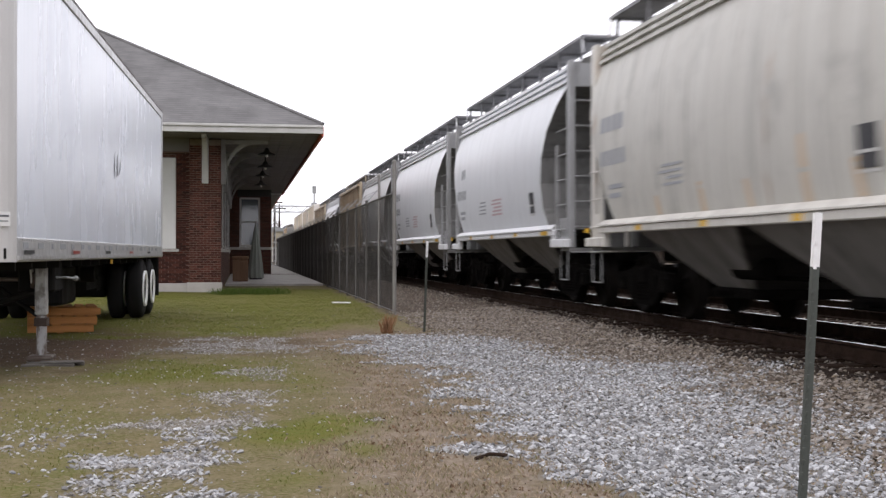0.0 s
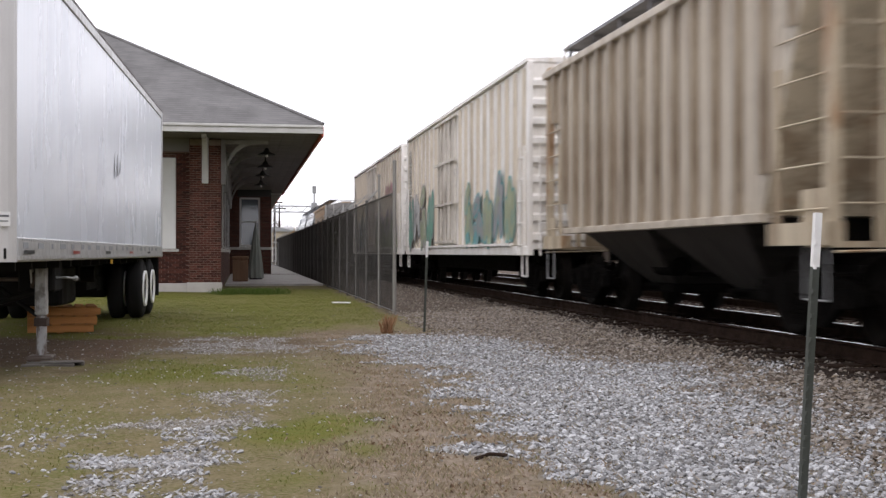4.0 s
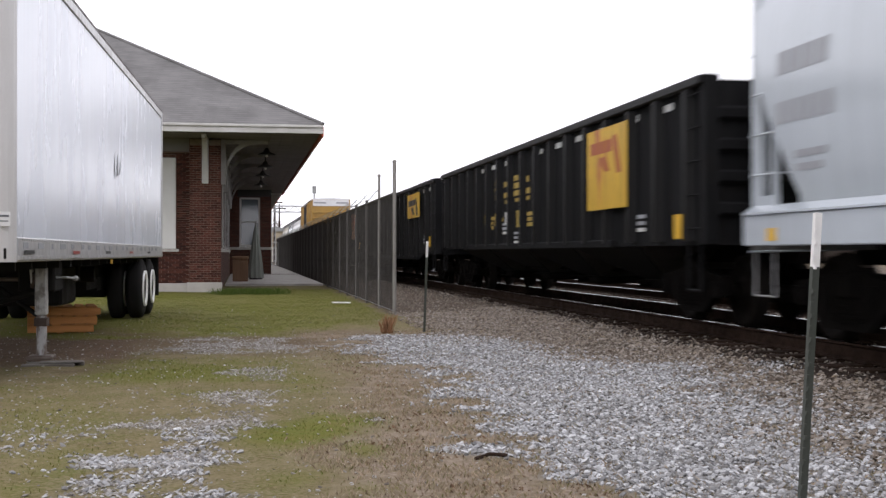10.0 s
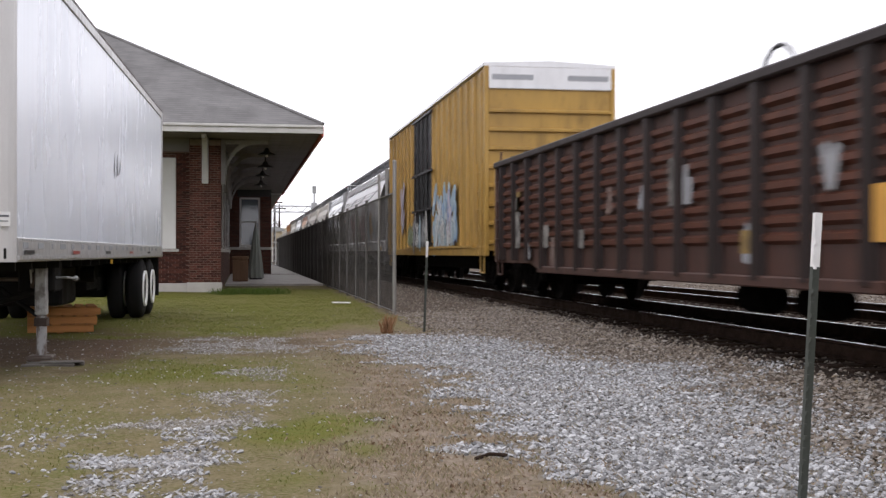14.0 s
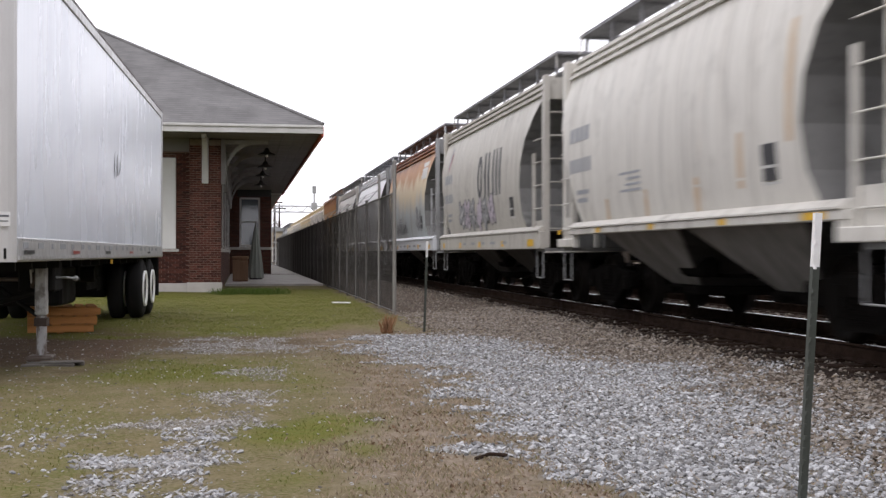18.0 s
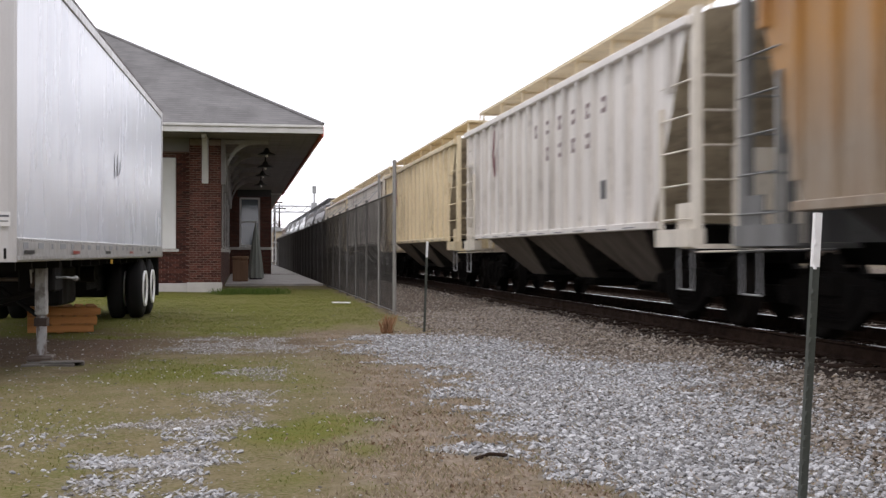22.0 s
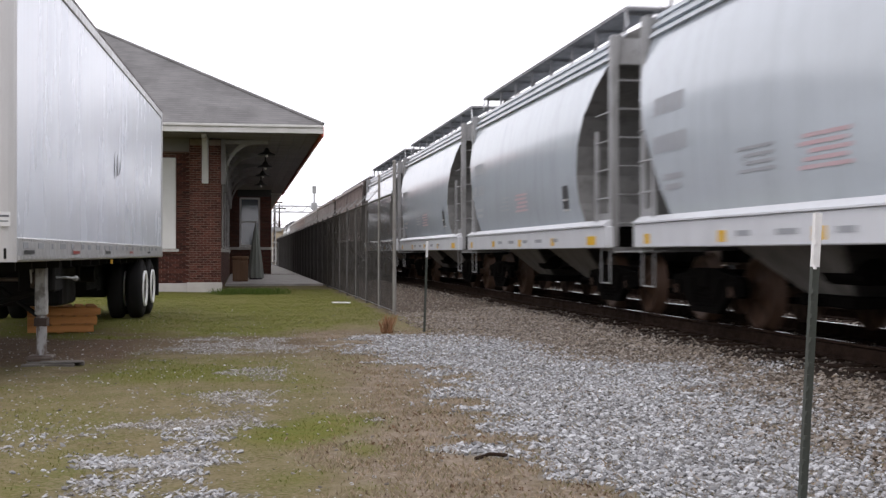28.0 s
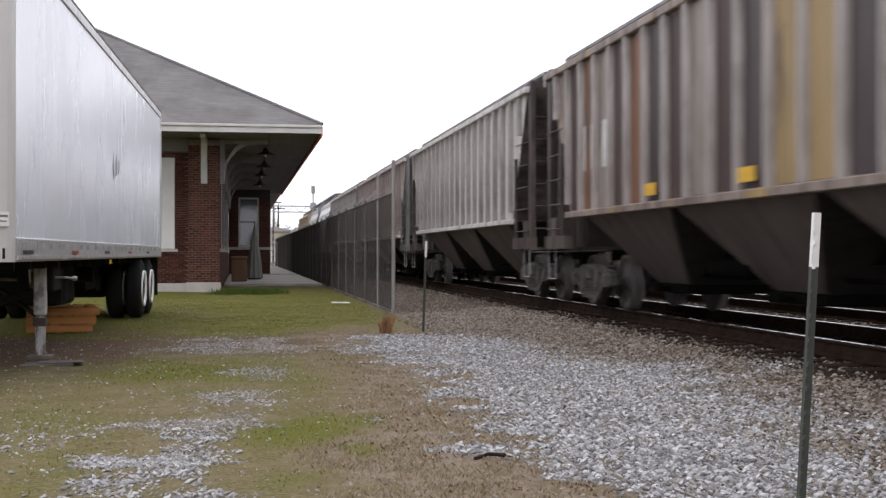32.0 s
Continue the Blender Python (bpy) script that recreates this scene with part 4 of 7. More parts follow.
LEG_RUST = mat("rusty_inner_leg", (0.40, 0.40, 0.40), (0.09, 0.055, 0.035), 0.95, (9, 9, 3), 0.65, 0, 0.2, 40, (0.44, 0.56))
LEG_DARK = mat("greasy_rusty_collar", (0.05, 0.028, 0.02), (0.025, 0.017, 0.013), 0.7, (7, 7, 7), 0.7, 0, 0.2)
TAPE = mat("red_reflective_tape", (0.34, 0.05, 0.04), (0.25, 0.05, 0.04), 0.5, (4, 4, 4), 0.5, 0, 0)


ROOF_EDGE = mat("dark_roof_strip", (0.10, 0.085, 0.075), (0.06, 0.05, 0.045), 0.6, (3, 3, 3), 0.7, 0, 0.1)


def build_trailer():
    W, L, z0, zp, z1 = 2.6, 13.72, 1.05, 1.27, 3.93
    t = thing("semi_trailer", "parked white box semi trailer with no tractor", "trailer", at=pose(-1.964, 10.59, 0.12, 0, 0, -1.5))
    R = 0.28
    arc = [(-R + R * math.cos(a), R - R * math.sin(a)) for a in (math.pi / 2 * i / 6 for i in range(7))]
    out = [(0.0, 0.30)] + arc + [(-W - p, q) for p, q in reversed(arc)] + [(-W, 0.30)]
    inn = [(p + (0.05 if p < -W / 2 else -0.05), max(q, 0.05)) for p, q in reversed(out)]
    part("nose_wall", Geo().slab(out + inn, "z", z0, z1 - 0.06), NOSE, t, "dull white rounded nose corners")
    for name, x in (("side_wall", 0.0), ("side_wall", -W + 0.04)):
        part(name, Geo().box(x - 0.04, x, 0.303, L - 0.12, zp, z1 - 0.1), SHEET, t, "smooth white streaked sheet metal")
    for x in (0.012, -W):
        part("bottom_rail", Geo().box(x - 0.055, x, 0.29, L, z0, zp, 0.01), ALU, t, "scuffed aluminium bottom rail")
        part("rub_rail", Geo().box(x - 0.03, x + 0.012, 0.31, L - 0.02, z0 + 0.02, z0 + 0.055), ALU, t)
        part("top_rail", Geo().box(x - 0.05, x + 0.006, 0.1, L, z1 - 0.115, z1 + 0.004, 0.01), ALU, t, "aluminium top rail")
    part("roof_edge", Geo().box(-0.06, 0.014, 0.05, L, z1 + 0.006, z1 + 0.035), ROOF_EDGE, t, "dark roof edge strip")
    rv = Geo()
    for k in range(128):
        y = 0.36 + k * 0.1
        rv.box(0.012, 0.018, y, y + 0.02, zp - 0.035, zp - 0.015)
    tagged(part("rivets", rv, ALU, t), kind="stuff")
    for k in range(20):
        part("rub_mark", Geo().box(0.0125, 0.0155, 0.5 + k * 0.62 + 0.07 * (k % 3), 0.72 + k * 0.62 + 0.11 * (k % 2), zp - 0.10, zp - 0.045), MARK_SOFT, t)
    for k in range(5):
        part("reflective_tape", Geo().box(0.024, 0.0265, 0.5 + k * 2.6, 0.95 + k * 2.6, z0 + 0.07, z0 + 0.105), TAPE if k % 2 else BLACK, t)
    part("roof", Geo().box(-W, -0.062, 0.06, L, z1 - 0.02, z1 + 0.003), SHEET, t)
    part("floor", Geo().box(-W + 0.05, -0.05, 0.1, L - 0.1, z0 + 0.03, z0 + 0.12), FRAME_BLACK, t, "dark floor beams")
    part("rear_frame", Geo().box(-0.12, 0.015, L - 0.118, L + 0.05, z0, z1).box(-W - 0.015, -W + 0.12, L - 0.118, L + 0.05, z0, z1).box(-W + 0.12, -0.12, L - 0.1, L + 0.05, z1 - 0.2, z1), ALU, t)
    part("rear_door", Geo().box(-W + 0.125, -W / 2 - 0.01, L - 0.02, L + 0.03, z0 + 0.02, z1 - 0.2), SHEET, t)
    part("rear_door", Geo().box(-W / 2 + 0.01, -0.125, L - 0.02, L + 0.03, z0 + 0.02, z1 - 0.2), SHEET, t)
    for k in range(17):
        part("crossmember", Geo().box(-W + 0.08, -0.08, 0.6 + k * 0.74, 0.65 + k * 0.74, z0 - 0.08, z0 + 0.03), FRAME_BLACK, t)
    for x in (-0.75, -W + 0.75):
        part("frame_rail", Geo().box(x - 0.05, x + 0.05, 8.0, L - 0.1, z0 - 0.35, z0 - 0.085), FRAME_BLACK, t)
        part("bogie_slider", Geo().box(x - 0.08, x + 0.08, 8.6, 13.4, z0 - 0.5, z0 - 0.355), FRAME_BLACK, t)
    part("bolster_plate", Geo().box(-W + 0.3, -0.3, 0.3, 1.6, z0 - 0.06, z0 + 0.025), FRAME_BLACK, t)
    # landing gear
    for x in (-0.29, -W + 0.29):
        leg = part("landing_leg", Geo().box(x - 0.062, x + 0.062, 2.9, 3.04, 0.45, 1.05, 0.015), LEG_PAINT, t, "chipped grey landing leg")
        part("inner_leg", Geo().box(x - 0.05, x + 0.05, 2.92, 3.02, -0.02, 0.45, 0.012), LEG_RUST, leg)
        part("leg_collar", Geo().box(x - 0.066, x + 0.066, 2.89, 3.05, 0.33, 0.42), LEG_DARK, leg)
        part("sand_shoe", Geo().box(x - 0.13, x + 0.13, 2.83, 3.11, -0.035, 0.012, 0.01), STEEL, leg, "rusty foot plate")
        part("gear_gusset", Geo().slab([(2.78, 1.045), (3.18, 1.045), (3.06, 0.8), (2.88, 0.8)], "x", x - 0.1, x - 0.088), LEG_PAINT, leg)
        part("gear_box", Geo().box(x - 0.11, x - 0.064, 2.9, 3.04, 0.74, 0.92, 0.015), LEG_DARK, leg)
    part("gear_brace", Geo().path([(-0.3, 2.97, 0.72), (-1.3, 2.8, 0.42), (-W + 0.3, 2.97, 0.72)], 0.035).path([(-0.3, 2.97, 0.42), (-1.3, 3.9, 1.0)], 0.03), FRAME_BLACK, t)
    part("gear_cross_shaft", Geo().tube((-0.3, 3.07, 0.84), (-W + 0.3, 3.07, 0.84), 0.022), STEEL, t)
    part("crank_handle", Geo().path([(-0.2, 3.1, 0.86), (-0.06, 3.1, 0.86), (-0.02, 3.45, 0.84)], 0.014).disc((-0.02, 3.45, 0.84), (0, 1, 0), [(0, 0.02), (0.04, 0.03), (0.1, 0.03), (0.12, 0.015)], 10), GALV, t, "bright crank handle")
    part("tool_box", Geo().box(-0.55, -0.16, 3.0, 3.5, 0.7, 1.04, 0.02), FRAME_BLACK, t)
    # tandem axles with twin wheels
    tyre = Geo().disc((0, 0, 0), (1, 0, 0), [(-0.13, 0.30), (-0.135, 0.42), (-0.10, 0.50), (-0.06, 0.515), (0.06, 0.515), (0.10, 0.50), (0.135, 0.42), (0.13, 0.30)], 32).mesh("tyre", RUBBER)
    rim = Geo().disc((0, 0, 0), (1, 0, 0), [(0.03, 0.06), (0.05, 0.20), (0.12, 0.235), (0.155, 0.27), (0.162, 0.31), (0.10, 0.318)], 28).disc((0, 0, 0), (1, 0, 0), [(0.02, 0.09), (0.09, 0.085), (0.10, 0.05)], 14).mesh("rim", WHITE)
    for y in (10.78, 12.05):
        part("axle", Geo().tube((-0.3, y, 0.52), (-W + 0.3, y, 0.52), 0.065, 12), FRAME_BLACK, t)
        for x, s in ((-0.15, 1), (-0.47, 1), (-W + 0.15, -1), (-W + 0.47, -1)):
            w = part("wheel", tyre, RUBBER, t, "black twin tyre", at=(x, y, 0.512))
            w.rotation_euler = (0, 0, 0 if s > 0 else math.pi)
            part("rim", rim, WHITE, w, "white painted steel rim")
    for x in (-0.32, -W + 0.32):
        part("mud_flap", Geo().box(x - 0.3, x + 0.3, L - 0.35, L - 0.335, 0.3, 1.05), RUBBER, t)
    part("suspension_hanger", Geo().box(-0.82, -0.68, 9.8, 12.9, 0.5, 0.74, 0.01), FRAME_BLACK, t)
    # Bulky blocks added to close off the bright gap between the wheels.
    part("axle_beam", Geo().box(-W + 0.64, -0.64, 10.63, 10.93, 0.36, 0.98, 0.04), FRAME_BLACK, t)
    part("axle_beam", Geo().box(-W + 0.64, -0.64, 11.9, 12.2, 0.36, 0.98, 0.04), FRAME_BLACK, t)
    for x in (-0.8, -W + 0.8):
        part("air_spring", Geo().disc((x, 11.4, 0.5), (0, 0, 1), [(0, 0.12), (0.1, 0.17), (0.2, 0.13), (0.3, 0.17), (0.4, 0.12)], 16), RUBBER, t)
        part("brake_chamber", Geo().disc((x, 10.3, 0.62), (0, 1, 0), [(0, 0.08), (0.03, 0.11), (0.15, 0.11), (0.18, 0.08)], 14), FRAME_BLACK, t)
    # Invented box that darkens the open space under the floor.
    part("spare_tyre_rack", Geo().box(-W + 0.7, -0.7, 6.6, 7.8, z0 - 0.66, z0 - 0.1, 0.04), FRAME_BLACK, t)
    part("air_tank", Geo().tube((-0.5, 8.3, 0.8), (-W + 0.5, 8.3, 0.8), 0.12, 14), FRAME_BLACK, t)
    part("side_marker_lamp", Geo().box(0.013, 0.03, 6.2, 6.29, z0 - 0.07, z0 - 0.01), YELLOW, t, "amber side marker lamp")
    part("bumper_stay", Geo().box(-0.2, -0.1, L - 0.12, L, 0.55, z0).box(-W + 0.1, -W + 0.2, L - 0.12, L, 0.55, z0).box(-W + 0.2, -0.2, L - 0.1, L, 0.55, 0.66), WHITE, t, "white rear bumper")
    # placard at the nose, with its writing as bars, and a dark scuffed emblem on the side
    pl = part("number_placard", Geo().box(-0.075, 0.075, -0.012, 0.0, 1.36, 1.485), WHITE, t, "small white placard", at=(-0.078, 0.078, 0))
    pl.rotation_euler = (0, 0, radians(45))
    part("placard_writing", Geo().box(-0.06, 0.06, -0.015, -0.0125, 1.44, 1.457).box(-0.05, 0.05, -0.015, -0.0125, 1.40, 1.408), MARK, pl)
    em = Geo()
    for k in range(4):
        y, lean = 6.72 + k * 0.17, (-0.05, 0.1, -0.1, 0.05)[k]
        em.slab([(y - 0.02, 2.18 + 0.03 * k), (y + 0.035, 2.2 + 0.03 * k), (y + 0.05 + lean, 2.42), (y + 0.02 + lean, 2.54 - 0.04 * (k % 2)), (y - 0.03 + lean, 2.36)], "x", 0.0045, 0.007)
    part("worn_emblem", em, MARK_SOFT, t, "worn grey feathered emblem")
    return t


build_trailer()
ORANGE_WOOD = mat("orange_stained_timber", (0.40, 0.17, 0.045), (0.24, 0.10, 0.03), 0.7, (1.5, 14, 10), 0.75, 0, 0.3, rand=0.2)
pl = thing("timber_pallet", "orange-brown timber pallet stack under the trailer", "pallet", at=pose(-2.62, 18.35, 0.05, 0, 0, 9))
for k in range(3):
    z, lap = 0.02 + k * 0.128, 0.05 * k
    part("edge_board", Geo().box(-0.52, 0.42 + lap, -0.022, 0.0, z, z + 0.1, 0.004), ORANGE_WOOD, pl)
    for j in range(3):
        part("runner", Geo().box(-0.5, 0.40 + lap, 0.003 + j * 0.4, 0.09 + j * 0.4, z, z + 0.1, 0.006), ORANGE_WOOD, pl)
    for j in range(6):
        part("deck_board", Geo().box(-0.52 + j * 0.17, -0.39 + j * 0.17, -0.024, 0.95, z + 0.103, z + 0.125), ORANGE_WOOD, pl)
for j in range(3):
    part("foot_block", Geo().box(-0.4 + j * 0.3, -0.3 + j * 0.3, 0.0, 0.12, -0.03, 0.018), ORANGE_WOOD, pl)
board = thing("wooden_footing_board", "weathered grey boards under the landing leg", "board", at=pose(-2.03, 13.28, 0.03, 0, 0, 6))
GREY_WOOD = mat("weathered_grey_board", (0.15, 0.135, 0.12), (0.07, 0.06, 0.052), 0.7, (2, 18, 18), 0.9, 0, 0.4)
part("plank", Geo().box(-0.30, 0.24, -0.17, -0.01, 0, 0.035, 0.006), GREY_WOOD, board)
part("plank", Geo().box(-0.26, 0.34, 0.0, 0.19, 0, 0.04, 0.006), GREY_WOOD, board)
part("plank", Geo().box(-0.12, 0.33, -0.1, 0.1, 0.041, 0.055, 0.004), GREY_WOOD, board)

# ---- distance: signal bridge, sheds, bare woods ----
PALE = mat("pale_grey_steel", (0.30, 0.31, 0.31), (0.22, 0.22, 0.22), 0.6, (3, 3, 3), 0.6, 0.2, 0.05)


def build_signal_bridge():
    s = thing("signal_bridge", "grey lattice signal bridge spanning the tracks", "signal bridge", at=pose(0, 120, 0))
    for x in (3.0, 15.5):
        g = Geo()
        for dx in (-0.2, 0.2):
            for dy in (-0.3, 0.3):
                g.tube((x + dx, dy, -0.3), (x + dx, dy, 5.9), 0.05, 6)
        for k in range(9):
            g.tube((x - 0.2, -0.3, k * 0.65), (x + 0.2, -0.3, k * 0.65 + 0.6), 0.03, 5)
        part("leg", g, PALE, s)
    for z in (5.35, 5.95):
        for y in (-0.3, 0.3):
            part("chord", Geo().box(3.0, 15.5, y - 0.05, y + 0.05, z - 0.05, z + 0.05), PALE, s)
    for k in range(9):
        x = 3.0 + k * 1.39
        part("diagonal", Geo().tube((x, -0.3, 5.35), (x + 0.7, -0.3, 5.95), 0.04, 5).tube((x + 0.7, -0.3, 5.95), (x + 1.39, -0.3, 5.35), 0.04, 5), PALE, s)
    m = part("signal_mast", Geo().tube((7.05, -0.45, 5.3), (7.05, -0.45, 7.9), 0.07, 8), PALE, s)
    part("signal_head", Geo().box(6.85, 7.25, -0.62, -0.45, 7.2, 8.0, 0.05), PALE, m, "grey signal head")
    part("signal_head", Geo().box(6.75, 7.35, -0.62, -0.45, 5.6, 6.3, 0.05), PALE, m, "grey signal head")
    return s


build_signal_bridge()
TANWALL = mat("tan_metal_siding", (0.42, 0.36, 0.26), (0.35, 0.30, 0.22), 0.5, (6, 1, 0.3), 0.6, 0, 0.05)
sh = thing("shed", "low tan metal shed beyond the platform", "building", at=pose(0, 165, 0))
part("wall", Geo().box(2.5, 6.4, 0, 12, -0.2, 4.2), TANWALL, sh)
part("roof", Geo().slab([(2.3, 4.2), (6.6, 4.2), (6.6, 4.4), (4.4, 4.9), (2.3, 4.4)], "y", -0.3, 12.3), PALE, sh)
part("door", Geo().box(4.0, 4.9, -0.05, -0.003, 0, 2.1), BOARD_WHITE, sh)
for x in (3.9, 5.1):
    p = thing("utility_pole", "weathered wooden utility pole far along the railway", "pole", "far poles", at=pose(x, 150 + 20 * (x > 4), 0))
    part("shaft", Geo().tube((0, 0, -0.5), (0, 0, 8.2), 0.15, 8, 0.1), TIE, p)
    part("crossarm", Geo().box(-1.0, 1.0, -0.06, 0.06, 7.5, 7.65), TIE, p)
    part("wire", Geo().tube((-0.9, 0, 7.7), (-0.6, 60, 7.6), 0.012, 4).tube((0.9, 0, 7.7), (1.2, 60, 7.6), 0.012, 4), BLACK, p)
gate = thing("platform_gate", "galvanised pipe gate at the far platform end", "gate", at=pose(0, 100, 0))
part("gate_frame", Geo().path([(2.1, 0, 0.1), (2.1, 0, 2.1), (2.9, 0, 2.1), (2.9, 0, 0.1), (2.1, 0, 0.4)], 0.03), GALV, gate)
part("gate_frame", Geo().path([(1.5, 0, 0.1), (1.5, 0, 2.1), (2.05, 0, 2.1), (2.05, 0, 0.1), (1.5, 0, 0.4)], 0.03), GALV, gate)


def bare_wood(name, x0, x1, y, n, hmax, label, seed):
    r2 = random.Random(seed)
    g = Geo()
    for k in range(n):
        x, yy, h = r2.uniform(x0, x1), y + r2.uniform(0, 40), hmax * r2.uniform(0.55, 1)
        g.tube((x, yy, -0.5), (x, yy, h), 0.22, 4, 0.03, False)
        for j in range(34):
            a, z = r2.uniform(0, 6.283), h * r2.uniform(0.25, 0.97)
            l = (h - z) * 0.45 + 0.6
            e = (x + math.cos(a) * l, yy + math.sin(a) * l, z + l * r2.uniform(0.6, 1.2))
            g.tube((x, yy, z), e, 0.08, 3, 0.015, False)
            for i in range(2):
                q = (e[0] + r2.uniform(-1, 1), e[1] + r2.uniform(-1, 1), e[2] + r2.uniform(0, 1.2))
                g.tube(((x + e[0]) / 2, (yy + e[1]) / 2, (z + e[2]) / 2), q, 0.045, 3, 0.012, False)
    return solid(name, g, TWIG, label, "trees", kind="stuff")


TWIG = mat("bare_twigs", (0.23, 0.20, 0.18), (0.15, 0.13, 0.12), 0.5, (1, 1, 1), 0.9, 0, 0)
bare_wood("far_bare_wood", -30, 60, 260, 110, 8.5, "hazy bare winter trees in the distance", 5)
bare_wood("side_bare_wood", 60, 200, 220, 60, 7.5, "low bare winter trees beyond the tracks", 6)

# ---- freight cars ----
# In a car's own space the origin lies on the rail tops, y runs to its rear, and the side towards the platform is at -x.
WR = 0.44


def two_tone(name, low, layers, dirt=(0.12, 0.09, 0.07), mix=0.4, wobble=1.6):
    """Paint that has weathered to other colours, each above an uneven line: layers are (colour, height, height)."""
    m = paint(name, low, dirt, mix)
    nt, ln = m.node_tree.nodes, m.node_tree.links
    bs = nt["Principled BSDF"]
    tc, sp, no, mp = (nt.new(k) for k in ("ShaderNodeTexCoord", "ShaderNodeSeparateXYZ", "ShaderNodeTexNoise", "ShaderNodeMapping"))
    mp.inputs["Scale"].default_value = (1, 1.2, 0.5)
    ln.new(tc.outputs["Object"], mp.inputs["Vector"])
    ln.new(mp.outputs["Vector"], no.inputs["Vector"])
    no.inputs["Scale"].default_value, no.inputs["Detail"].default_value = 1.1, 7
    ln.new(tc.outputs["Object"], sp.inputs[0])
    mu = nt.new("ShaderNodeMath")
    mu.operation = "MULTIPLY_ADD"
    ln.new(no.outputs["Fac"], mu.inputs[0])
    mu.inputs[1].default_value = wobble * 2
    ln.new(sp.outputs["Z"], mu.inputs[2])
    for colour, z0, z1 in layers:
        mr = nt.new("ShaderNodeMapRange")
        mr.inputs["From Min"].default_value, mr.inputs["From Max"].default_value = z0 + wobble, z1 + wobble
        ln.new(mu.outputs[0], mr.inputs["Value"])
        mx = nt.new("ShaderNodeMix")
        mx.data_type = "RGBA"
        ln.new(mr.outputs["Result"], mx.inputs["Factor"])
        ln.new(bs.inputs["Base Color"].links[0].from_socket, mx.inputs["A"])
        mx.inputs["B"].default_value = (*colour, 1)
        ln.new(mx.outputs["Result"], bs.inputs["Base Color"])
    return m


